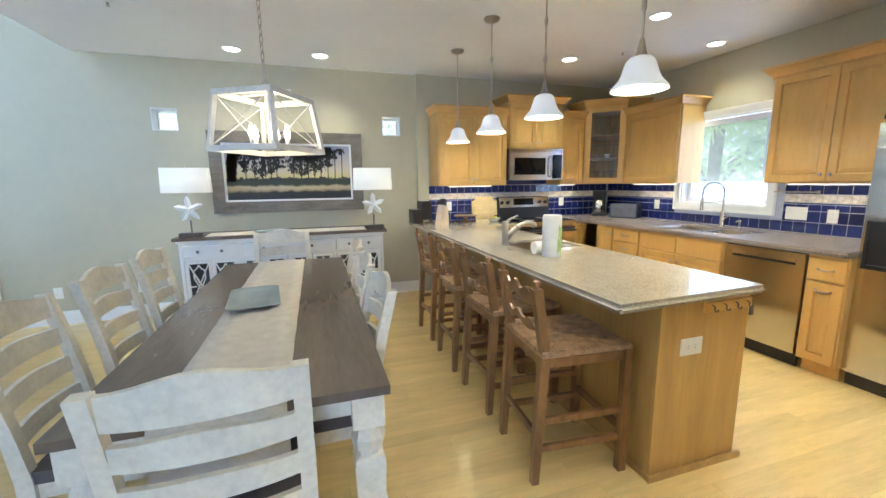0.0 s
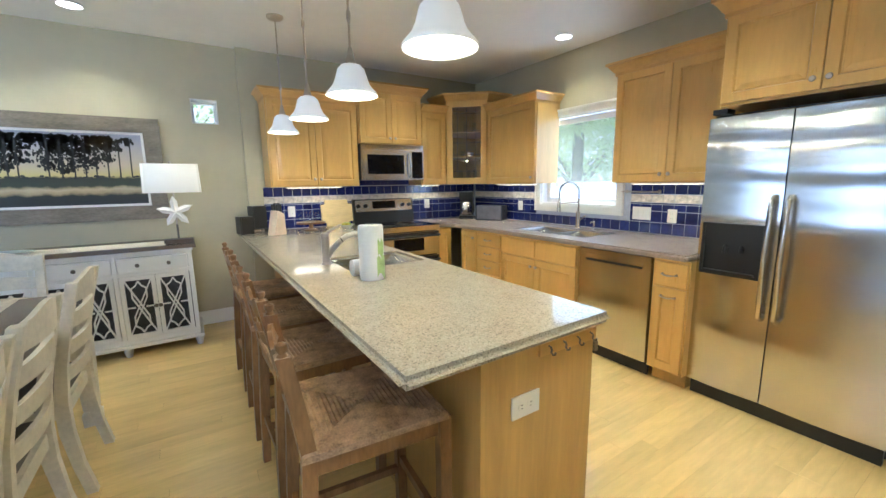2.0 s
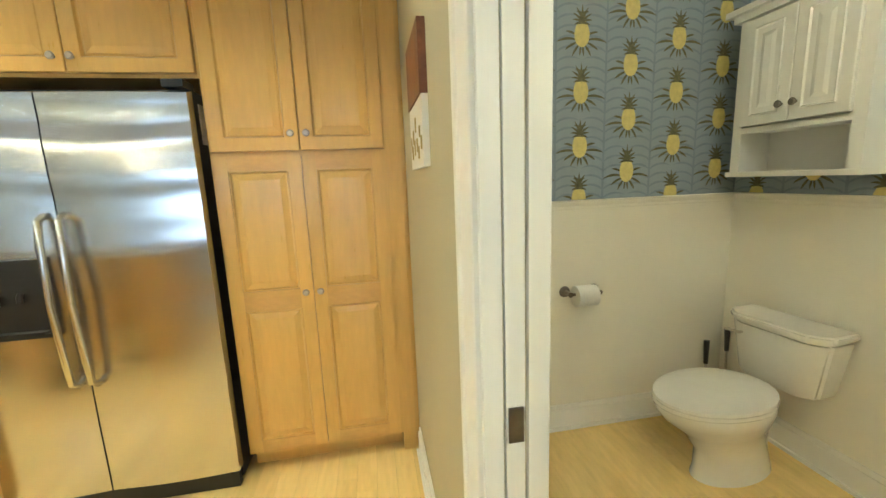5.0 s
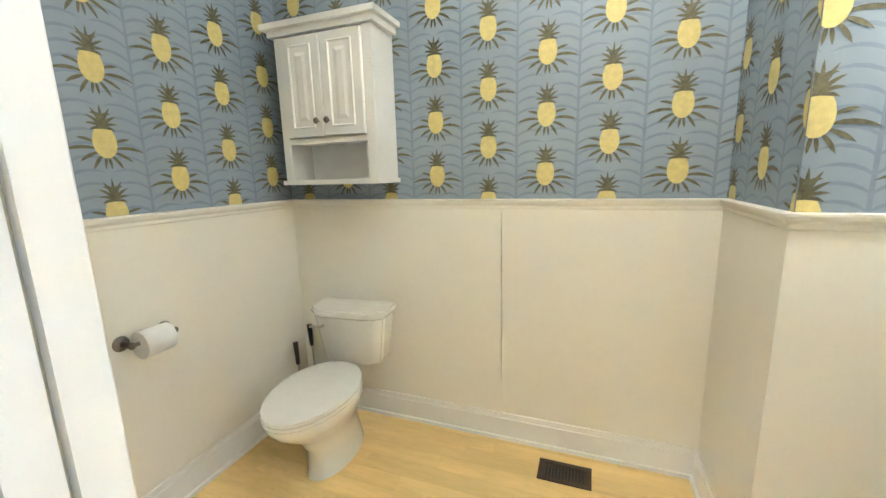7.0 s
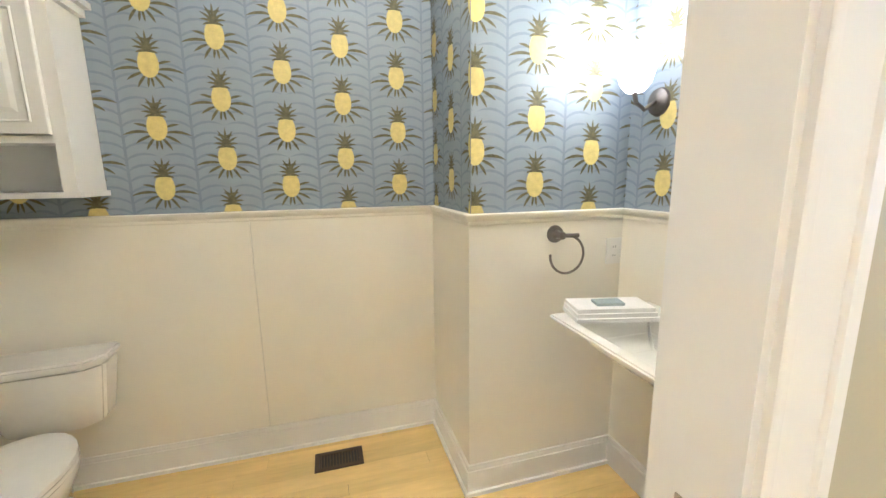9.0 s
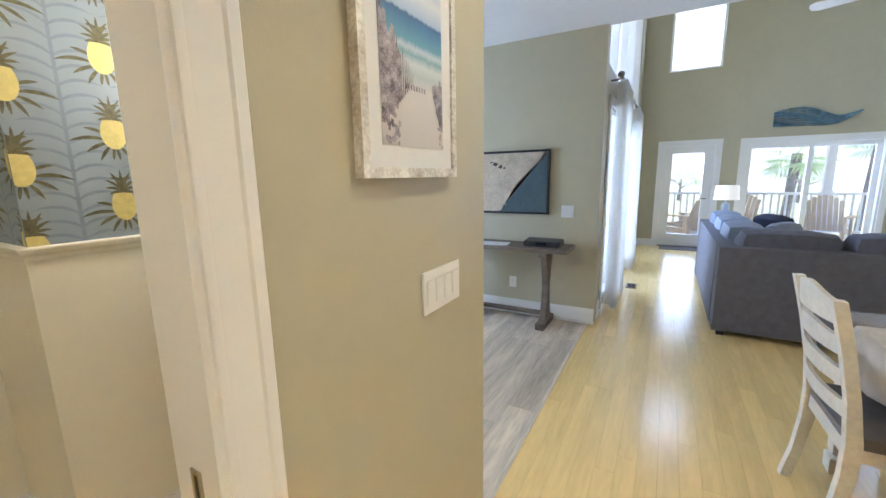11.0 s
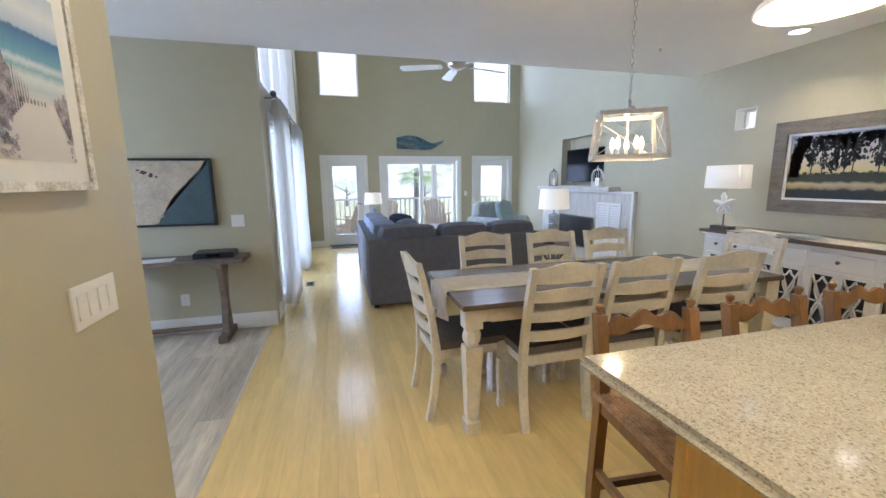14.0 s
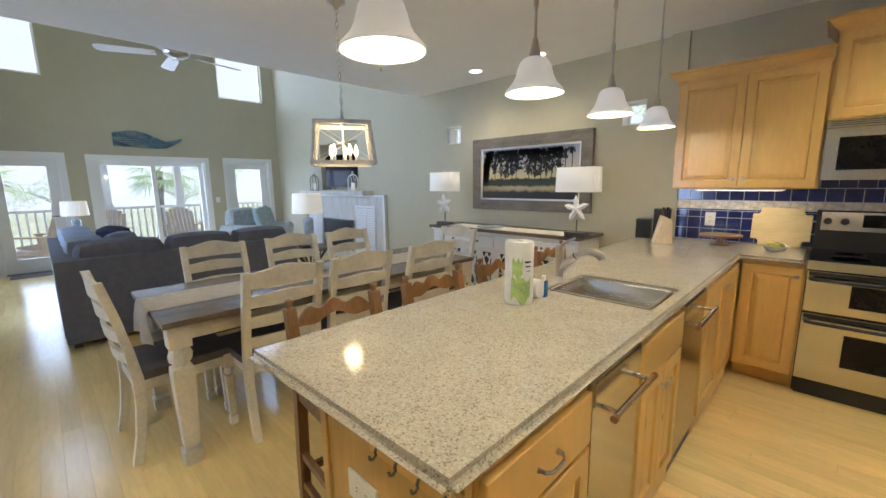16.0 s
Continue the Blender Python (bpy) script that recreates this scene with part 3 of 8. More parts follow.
def cabinet(name, label, m, w, d, z0, z1, fronts, toe=0.0, crown=0.0, sides=(1, 1), group="kitchen cabinets", low=0.0):
    """A cabinet with its face on local y = 0 looking to -y, from x = 0 to w; fronts: (kind, x0, x1, z0, z1, hardware)."""
    c = thing(name, label, "cabinet", m, group)
    body = bmesh.new()
    if low:
        bx(body, 0, w, 0, 0.02, z0 + toe, z1); bx(body, 0, w, 0.02, d, z0 + toe, low); bx(body, 0.005, w - 0.005, 0.07, d, z0, z0 + toe)
    elif toe:
        bx(body, 0, w, 0, d, z0 + toe, z1); bx(body, 0.005, w - 0.005, 0.07, d, z0, z0 + toe)
    else:
        bx(body, 0, w, 0, d, z0, z1)
    part("body", body, M["maple"], c, "", False)
    for kind, xa, xb, za, zb, hw in fronts:
        f = part("drawer_front" if kind == "drawer" else "door", panel_front(xb - xa, zb - za, False) if kind == "drawer" else framed_door(xb - xa, zb - za), M["maple"], c, "", False)
        f.location = (xa, -0.001, za)
        if hw:
            if hw[0] == "p":
                k = part("handle", pull(), M["nickel"], f, "brushed nickel bow handle")
                k.location = ((xb - xa) / 2, -0.02, (zb - za) * hw[1])
            else:
                k = part("knob", knob(), M["nickel"], f, "brushed nickel knob")
                k.location = (0.03 if hw[0] == "l" else xb - xa - 0.03, -0.02, hw[1] - za)
    if crown:
        bm = bmesh.new()
        pr = [(0.0, 0.0), (0.006, 0.0), (0.006, 0.022), (0.02, 0.035), (0.036, crown * 0.55), (0.052, crown * 0.78), (0.064, crown * 0.8), (0.064, crown)]
        l_, r_ = sides
        rings = []
        for o, h in pr:
            x0, x1 = -o * l_, w + o * r_
            rings.append([bm.verts.new(p) for p in ((x0, d, z1 - 0.02 + h), (x0, -0.02 - o, z1 - 0.02 + h), (x1, -0.02 - o, z1 - 0.02 + h), (x1, d, z1 - 0.02 + h))])
        for a, b in zip(rings, rings[1:]):
            for i in range(3): bm.faces.new((a[i], a[i + 1], b[i + 1], b[i]))
        bm.faces.new(rings[-1])
        bmesh.ops.recalc_face_normals(bm, faces=bm.faces)
        part("crown", bm, M["maple_h"], c, "maple crown moulding", False)
    return c


def pair(w, z0, z1, kz, g=0.012):
    h = w / 2
    return [("door", g, h - 0.002, z0, z1, ("r", kz)), ("door", h + 0.002, w - g, z0, z1, ("l", kz))]


N = lambda x, y: pose(x, y, 0)                      # faces south
E = lambda x, y: pose(x, y, 0, 0, 0, -90)           # faces west; local x runs towards -y
W = lambda x, y: pose(x, y, 0, 0, 0, 90)            # faces east; local x runs towards +y

cabinet("wall_cabinet", "maple wall cabinet with two raised-panel doors", N(2.23, 5.55), 0.905, 0.33, 1.365, 2.215, pair(0.905, 1.375, 2.20, 1.44), 0, 0.095, (1, 0))
cabinet("wall_cabinet", "short maple cabinet above the microwave oven", N(3.137, 5.52), 0.775, 0.36, 1.815, 2.37, pair(0.775, 1.825, 2.355, 1.88), 0, 0.10)
cabinet("wall_cabinet", "narrow maple wall cabinet beside the microwave", N(3.914, 5.55), 0.356, 0.33, 1.365, 2.215, [("door", 0.012, 0.344, 1.375, 2.20, None)], 0, 0.095, (0, 0))
cabinet("wall_cabinet", "maple wall cabinet beside the window", E(4.65, 5.20), 0.80, 0.33, 1.365, 2.215, [("door", 0.012, 0.788, 1.375, 2.20, ("r", 1.43))], 0, 0.095, (0, 1))
cabinet("wall_cabinet", "maple wall cabinet between window and fridge", E(4.65, 3.50), 0.925, 0.33, 1.365, 2.255, pair(0.925, 1.375, 2.24, 1.43), 0, 0.10, (1, 0))
cabinet("wall_cabinet", "maple cabinet above the refrigerator", E(4.32, 2.572), 0.932, 0.66, 1.815, 2.335, pair(0.932, 1.83, 2.32, 1.885), 0, 0.11, (1, 0))
lo, up = pair(0.738, 0.115, 1.495, 0.9), pair(0.738, 1.515, 2.32, 1.585)
pantry = cabinet("pantry_cabinet", "tall maple pantry cabinet with raised-panel doors", E(4.30, 1.638), 0.738, 0.68, 0.0, 2.335, up, 0.10, 0.11, (0, 0))
for k, (xa, xb, side) in enumerate(((0.012, 0.367, "r"), (0.371, 0.726, "l"))):
    f = split_door(xb - xa, 1.38, [(0.06, 0.70), (0.79, 1.32)], pantry)
    f.location = (xa, -0.001, 0.115)
    kk = part("knob", knob(), M["nickel"], f, "brushed nickel knob")
    kk.location = (0.03 if side == "l" else xb - xa - 0.03, -0.02, 0.775)
part("filler", box(0.738, 0.80, 0.0, 0.03, 0.0, 2.335), M["maple"], pantry, "", False)
part("filler", box(0.80, 0.822, 0.02, 0.04, 0.0, 2.335), M["maple"], pantry, "", False)

# base run under the window
cabinet("base_cabinet", "narrow maple base cabinet with drawer and door", E(4.14, 2.80), 0.235, 0.83, 0, 0.872, [("drawer", 0.01, 0.225, 0.70, 0.855, ("p", 0.5)), ("door", 0.01, 0.225, 0.115, 0.685, ("p", 0.9))], 0.10)
cabinet("base_cabinet", "maple sink base cabinet with two doors", E(4.14, 4.345), 0.93, 0.83, 0, 0.872, [("drawer", 0.012, 0.462, 0.70, 0.855, None), ("drawer", 0.468, 0.918, 0.70, 0.855, None)] + pair(0.93, 0.115, 0.685, 0.62), 0.10, low=0.69)
cabinet("base_cabinet", "maple base cabinet with four drawers", E(4.14, 4.74), 0.395, 0.83, 0, 0.872, [("drawer", 0.01, 0.385, a, b, ("p", 0.5)) for a, b in ((0.725, 0.855), (0.58, 0.712), (0.435, 0.568), (0.115, 0.422))], 0.10)
cabinet("base_cabinet", "narrow maple corner base cabinet", E(4.14, 5.03), 0.29, 0.83, 0, 0.872, [("door", 0.012, 0.278, 0.115, 0.855, ("r", 0.79))], 0.10)
cabinet("base_cabinet", "maple corner base cabinet beside the stove", N(3.945, 5.25), 0.19, 0.62, 0, 0.872, [("door", 0.012, 0.178, 0.115, 0.855, None)], 0.10)
cabinet("base_cabinet", "maple base cabinet between peninsula and stove", N(2.80, 5.22), 0.345, 0.65, 0, 0.872, [("door", 0.012, 0.333, 0.115, 0.855, ("r", 0.80))], 0.10)

# corner wall cabinet with a leaded glass door
cg = thing("corner_cabinet", "diagonal maple corner cabinet with leaded glass door", "cabinet", None, "kitchen cabinets")
body = bmesh.new()
out = [(4.272, 5.53), (4.272, 5.878), (4.978, 5.878), (4.978, 5.203), (4.64, 5.203)]
for za, zb in ((1.365, 1.385), (2.33, 2.35), (1.69, 1.70), (1.98, 1.99)):
    prism(out, zb - za, pose(0, 0, za), body)
prism([(4.272, 5.53), (4.272, 5.878), (4.29, 5.878), (4.29, 5.53)], 0.98, pose(0, 0, 1.368), body)
prism([(4.978, 5.203), (4.64, 5.203), (4.64, 5.22), (4.978, 5.22)], 0.98, pose(0, 0, 1.368), body)
prism([(4.272, 5.87), (4.978, 5.87), (4.978, 5.878), (4.272, 5.878)], 0.98, pose(0, 0, 1.368), body)
prism([(4.97, 5.21), (4.978, 5.21), (4.978, 5.87), (4.97, 5.87)], 0.98, pose(0, 0, 1.368), body)
part("body", body, M["maple"], cg, "", False)
dl = math.hypot(4.64 - 4.272, 5.53 - 5.203)
face = pose(4.272, 5.53, 0, 0, 0, -math.degrees(math.atan2(5.53 - 5.203, 4.64 - 4.272)))
gd = part("door", frame_y(0.006, dl - 0.006, 1.372, 2.345, 0.07, -0.02, 0.0), M["maple"], cg, "", False)
gd.matrix_local = face
gp = part("pane", box(0.07, dl - 0.07, -0.010, -0.007, 1.44, 2.275), M["pane"], gd, "clear leaded glass")
lead = bmesh.new()
for k in (0.135, dl / 2, dl - 0.135): bx(lead, k - 0.002, k + 0.002, -0.014, -0.011, 1.44, 2.275)
for z in (1.52, 1.72, 1.86, 2.0, 2.2): bx(lead, 0.07, dl - 0.07, -0.0145, -0.0115, z - 0.002, z + 0.002)
part("leading", lead, M["pewter"], gd, "dark lead strips")
bm = bmesh.new()
rings = []
for o, h in ((0, 0), (0.02, 0.04), (0.05, 0.08), (0.065, 0.085), (0.065, 0.105)):
    a = math.atan2(5.53 - 5.203, 4.64 - 4.272); nx, ny = -math.sin(a) * o, -math.cos(a) * o
    rings.append([bm.verts.new(p) for p in ((4.272 - o, 5.878, 2.33 + h), (4.272 - o, 5.53 - o * 0.45, 2.33 + h), (4.64 - o * 0.45, 5.203 - o, 2.33 + h), (4.978, 5.203 - o, 2.33 + h))])
for a, b in zip(rings, rings[1:]):
    for i in range(3): bm.faces.new((a[i], a[i + 1], b[i + 1], b[i]))
bm.faces.new(rings[-1]); bmesh.ops.recalc_face_normals(bm, faces=bm.faces)
part("crown", bm, M["maple_h"], cg, "maple crown moulding", False)

# ---- worktops and peninsula ----


def slab(outline, z0, z1, hole=None, w=0.012):
    """A worktop with a rounded edge; hole: (x0, x1, y0, y1) cut through."""
    bm = prism(outline, z1 - z0, pose(0, 0, z0))
    if hole:
        x0, x1, y0, y1 = hole
        for co, no in (((x0, 0, 0), (1, 0, 0)), ((x1, 0, 0), (1, 0, 0)), ((0, y0, 0), (0, 1, 0)), ((0, y1, 0), (0, 1, 0))):
            bmesh.ops.bisect_plane(bm, geom=bm.verts[:] + bm.edges[:] + bm.faces[:], plane_co=co, plane_no=no)
        gone = [f for f in bm.faces if abs(f.normal.z) > 0.9 and x0 < f.calc_center_median().x < x1 and y0 < f.calc_center_median().y < y1]
        bmesh.ops.delete(bm, geom=gone, context="FACES")
        es = [e for e in bm.edges if len(e.link_faces) == 1]
        bmesh.ops.bridge_loops(bm, edges=es)
        bmesh.ops.recalc_face_normals(bm, faces=bm.faces)
    es = [e for e in bm.edges if len(e.link_faces) == 2 and e.calc_face_angle(0) > radians(60)]
    bmesh.ops.bevel(bm, geom=es, offset=w, segments=5, affect="EDGES", clamp_overlap=True)
    return bm


pen_top = tagged(part("worktop", slab([(1.922, 2.168), (2.80, 2.195), (2.80, 5.17), (3.142, 5.17), (3.142, 5.876), (1.925, 5.876)], 0.875, 0.915, (2.262, 2.72, 3.47, 3.86), 0.0195), M["granite"]), "polished speckled beige granite peninsula worktop", "worktop")
east_top = tagged(part("worktop", slab([(4.10, 2.575), (4.976, 2.575), (4.976, 5.876), (3.94, 5.876), (3.94, 5.20), (4.02, 5.20), (4.10, 5.12)], 0.875, 0.915, (4.30, 4.73, 3.50, 4.33)), M["stoneE"]), "taupe speckled worktop below the window", "worktop")


for top_ in (pen_top, east_top): top_.modifiers.new("level", "WEIGHTED_NORMAL").keep_sharp = True


def sink(name, label, x0, x1, y0, y1, deep=0.17, split=None):
    s = thing(name, label, "sink")
    runs = [(y0, y1)] if not split else [(y0, split - 0.012), (split + 0.012, y1)]
    rim = bmesh.new()
    for a, b in runs:
        b1 = bmesh.new()
        rings = []
        for o, z in ((0.0, 0.906), (0.004, 0.90), (0.012, 0.90 - deep * 0.9), (0.035, 0.90 - deep)):
            rings.append([b1.verts.new(p) for p in ((x0 + o, a + o, z), (x1 - o, a + o, z), (x1 - o, b - o, z), (x0 + o, b - o, z))])
        for p, q in zip(rings, rings[1:]):
            for i in range(4): b1.faces.new((p[i], p[(i + 1) % 4], q[(i + 1) % 4], q[i]))
        b1.faces.new(rings[-1])
        bev(b1, 0.02, 3)
        part("basin", b1, M["steel"], s)
        d = part("drain", lathe([(0.04, 0.90 - deep + 0.002), (0.03, 0.90 - deep + 0.004), (0, 0.90 - deep + 0.001)], 16, ((x0 + x1) / 2, (a + b) / 2, 0)), M["steel_h"], s)
    if split: part("divider", box(x0, x1, split - 0.012, split + 0.012, 0.80, 0.905, 0.004), M["steel"], s)
    part("rim", (lambda bm: (bx(bm, x0 - 0.006, x0, y0 - 0.006, y1 + 0.006, 0.9155, 0.918), bx(bm, x1, x1 + 0.006, y0 - 0.006, y1 + 0.006, 0.9155, 0.918), bx(bm, x0, x1, y0 - 0.006, y0, 0.9155, 0.918), bx(bm, x0, x1, y1, y1 + 0.006, 0.9155, 0.918), bm)[-1])(bmesh.new()), M["steel_h"], s)
    return s


sink("prep_sink", "small undermount stainless steel prep sink", 2.262, 2.72, 3.47, 3.86)
sink("kitchen_sink", "double bowl stainless steel kitchen sink", 4.30, 4.73, 3.50, 4.33, 0.18, 3.90)

pb = thing("peninsula_base", "maple peninsula base with panelled end", "cabinet", None, "kitchen cabinets")
hull = bx(bmesh.new(), 2.26, 2.755, 2.285, 3.455, 0.0, 0.874)
bx(hull, 2.26, 2.755, 3.455, 3.875, 0.0, 0.70); bx(hull, 2.26, 2.755, 3.875, 5.87, 0.0, 0.874)
part("body", hull, M["endpanel"], pb, "", False)
part("back_panel", box(2.243, 2.2595, 2.30, 5.85, 0.0, 0.874), M["endpanel"], pb, "", False)
part("end_panel", box(2.235, 2.775, 2.262, 2.284, 0.0, 0.874, 0.002), M["endpanel"], pb, "honey maple end panel", False)
part("corner_post", box(2.228, 2.258, 2.254, 2.2995, 0.0, 0.874, 0.004), M["endpanel"], pb)
part("base_strip", box(2.215, 2.80, 2.238, 2.2535, 0.0, 0.03, 0.006), M["endpanel"], pb)
part("base_strip", box(2.218, 2.2275, 2.254, 5.80, 0.0, 0.03, 0.003), M["endpanel"], pb)
# kitchen side of the peninsula: drawer and door, bin pull-out, sink doors
cabinet("base_cabinet", "maple base cabinet with drawer and door", W(2.776, 2.29), 0.50, 0.02, 0, 0.872, [("drawer", 0.012, 0.488, 0.70, 0.855, ("p", 0.5)), ("door", 0.012, 0.488, 0.115, 0.685, ("l", 0.62))], 0)
cabinet("base_cabinet", "maple base cabinet with two doors under the prep sink", W(2.776, 3.20), 0.55, 0.02, 0, 0.872, [("drawer", 0.012, 0.538, 0.70, 0.855, None)] + pair(0.55, 0.115, 0.685, 0.62), 0)
cabinet("base_cabinet", "maple base cabinet with doors", W(2.776, 4.20), 1.0, 0.02, 0, 0.872, pair(1.0, 0.115, 0.855, 0.78), 0)


def small_appliance(name, label, y0, y1):
    a = thing(name, label, "appliance")
    part("body", box(2.757, 2.79, y0, y1, 0.10, 0.872, 0.004), M["steel"], a)
    part("control_panel", box(2.7905, 2.795, y0 + 0.01, y1 - 0.01, 0.79, 0.865), M["steel_h"], a)
    part("kick_plate", box(2.757, 2.77, y0, y1, 0.0, 0.099), M["black"], a)
    h = part("handle", tube([(2.845, y0 + 0.03, 0.775), (2.845, y1 - 0.03, 0.775)], 0.011), M["steel_h"], a)
    for yy in (y0 + 0.06, y1 - 0.06): part("mount", tube([(2.79, yy, 0.775), (2.845, yy, 0.775)], 0.008, 8), M["steel_h"], h)
    for yy in (y0 + 0.015, y1 - 0.031): part("cap", lathe([(0.0115, 0), (0.0115, 0.016)], 12, (2.845, yy, 0.775), axis="y"), M["stool"], h, "dark wood end cap")


small_appliance("undercounter_fridge", "stainless steel undercounter drawer appliance", 2.80, 3.19)
small_appliance("trash_compactor", "stainless steel trash compactor", 3.76, 4.19)

rack = thing("hook_rail", "maple strip with small bronze hooks", "hooks")
part("rail", box(2.48, 2.775, 2.250, 2.261, 0.800, 0.845, 0.003), M["maple"], rack)
for k in range(4):
    x = 2.52 + 0.073 * k
    part("hook", tube([(x, 2.25, 0.832), (x, 2.240, 0.830), (x, 2.236, 0.822), (x, 2.238, 0.812), (x, 2.231, 0.806), (x, 2.222, 0.810), (x, 2.220, 0.818)], 0.0038, 8), M["pewter"], rack, "bronze hook")
part("tag", box(2.730, 2.748, 2.221, 2.229, 0.77, 0.806, 0.003), M["pewter"], rack, "dark tag on the hook")


def plate(name, label, m, w=0.075, h=0.115, kind="outlet", gangs=1):
    """A wall plate in the local xz plane, facing -y."""
    p = thing(name, label, "wall plate", m)
    part("plate", box(-w / 2, w / 2, -0.006, 0, -h / 2, h / 2, 0.003), M["white"], p)
    for g in range(gangs):
        x = (g - (gangs - 1) / 2) * 0.046
        if kind == "switch":
            part("rocker", box(x - 0.0165, x + 0.0165, -0.010, -0.0062, -0.033, 0.033, 0.002), M["white"], p)
        elif kind == "outlet":
            for s in (-0.02, 0.02):
                q = part("socket", lathe([(0.0165, -0.0062), (0.0165, -0.008), (0.0, -0.008)], 14, (x, 0, s), axis="y"), M["white"], p)
                for e in (-0.006, 0.006): part("slot", box(x + e - 0.001, x + e + 0.001, -0.0086, -0.0082, s - 0.004, s + 0.004), M["black"], q)
    return p


plate("outlet", "white duplex outlet on the peninsula end", pose(2.424, 2.2615, 0.643, 0, 90, 0), 0.08, 0.125)
plate("outlet", "white outlet on the dining wall", pose(-1.02, 5.919, 0.33))
plate("outlet", "white outlet on the dining wall", pose(-1.75, 5.919, 0.33))
plate("switch_plate", "white four-gang rocker switch plate", pose(1.66, 0.8155, 1.135, 0, 0, 180), 0.20, 0.115, "switch", 4)
plate("switch_plate", "white two-gang switch plate beside the map", pose(-1.2995, 0.535, 1.09, 0, 0, 90), 0.115, 0.115, "switch", 2)
plate("outlet", "white outlet under the console table", pose(-1.2995, 0.0, 0.335, 0, 0, 90))
plate("outlet", "white outlet on the blue tiles", pose(2.47, 5.868, 1.10))
plate("outlet", "white outlet on the blue tiles", pose(4.17, 5.868, 1.12))
plate("outlet", "white outlet on the blue tiles", pose(4.968, 4.95, 1.10, 0, 0, -90))
plate("outlet", "white outlet on the blue tiles", pose(4.968, 3.13, 1.08, 0, 0, -90))
plate("switch_plate", "wide white switch plate on the blue tiles", pose(4.968, 3.40, 1.09, 0, 0, -90), 0.17, 0.115, "switch", 3)

tbar = thing("towel_bar", "slim nickel towel bar on the tiled wall", "towel bar")
part("bar", tube([(4.918, 3.575, 1.283), (4.918, 3.235, 1.283)], 0.0065, 10), M["nickel"], tbar)
for y in (3.555, 3.255): part("bracket", lathe([(0.016, 0.0), (0.015, -0.005), (0.007, -0.010), (0.007, -0.050), (0.0, -0.052)], 12, (4.970, y, 1.283), axis="x"), M["nickel"], tbar)

# ---- appliances ----
fg = thing("refrigerator", "stainless steel side-by-side refrigerator with ice dispenser", "refrigerator")
part("body", box(4.255, 4.96, 1.66, 2.555, 0.03, 1.755, 0.005), M["black"], fg, "black cabinet sides")
part("kick_grille", box(4.225, 4.262, 1.67, 2.545, 0.0, 0.085, 0.004), M["black"], fg)
SPLIT = 2.165
for ya, yb in ((1.655, SPLIT - 0.003), (SPLIT + 0.003, 2.56)):
    bm = bmesh.new()
    ys = [ya + (yb - ya) * k / 10 for k in range(11)]
    cols = []
    zs = [0.10 + 1.635 * j / 64 for j in range(65)]
    for k, y in enumerate(ys):
        s_ = math.sin(math.pi * k / 10) * 0.012
        ph = 0.5 * math.sin(y * 4.1)
        face_ = [(4.195 - s_ - 0.0028 * math.sin(z * 17.0 + 1.0 + ph) * z / 1.7 - 0.0011 * math.sin(z * 45.0 + 2 * ph) * (z / 1.7) ** 2, z) for z in zs]
        cols.append([bm.verts.new((x, y, z)) for x, z in [(4.25, 0.095)] + face_ + [(4.25, 1.75)]])
    last = len(zs) + 1
    for a, b in zip(cols, cols[1:]):
        for i in range(last): bm.faces.new((a[i], b[i], b[i + 1], a[i + 1]))
        bm.faces.new((a[last], b[last], b[0], a[0]))
    bm.faces.new(cols[0]); bm.faces.new(cols[-1][::-1])
    bmesh.ops.recalc_face_normals(bm, faces=bm.faces)
    dd = part("door", bm, M["steel"], fg, "brushed steel door")
    yy = SPLIT - 0.035 if ya < 2 else SPLIT + 0.035
    part("handle", tube([(4.185, yy, 0.60), (4.15, yy, 0.62), (4.135, yy, 0.72), (4.128, yy, 0.95), (4.135, yy, 1.18), (4.15, yy, 1.27), (4.185, yy, 1.29)], 0.0135, 12), M["steel_h"], dd, "bowed steel handle")
dp = part("dispenser", frame_x(2.225, 2.53, 0.82, 1.13, 0.016, 4.160, 4.196), M["black"], fg, "black ice and water dispenser")
part("recess", box(4.176, 4.192, 2.241, 2.514, 0.836, 1.0), M["black"], dp)
part("control_pad", box(4.164, 4.188, 2.241, 2.514, 1.0, 1.114, 0.004), M["black"], dp)
part("spout", tube([(4.170, 2.40, 1.0), (4.158, 2.40, 0.985), (4.158, 2.40, 0.955)], 0.013, 10), M["black"], dp)
part("spout", tube([(4.170, 2.32, 1.0), (4.160, 2.32, 0.985), (4.160, 2.32, 0.965)], 0.010, 10), M["black"], dp)
part("drip_tray", box(4.146, 4.1755, 2.25, 2.505, 0.837, 0.848, 0.003), M["black"], dp)
part("hinge_cover", box(4.20, 4.30, 1.665, 1.74, 1.757, 1.785, 0.006), M["black"], fg)
part("hinge_cover", box(4.20, 4.30, 2.475, 2.55, 1.757, 1.785, 0.006), M["black"], fg)
part("notice", box(4.30, 4.42, 1.655, 1.6585, 1.55, 1.71), M["border"], fg, "paper notice on the fridge side")

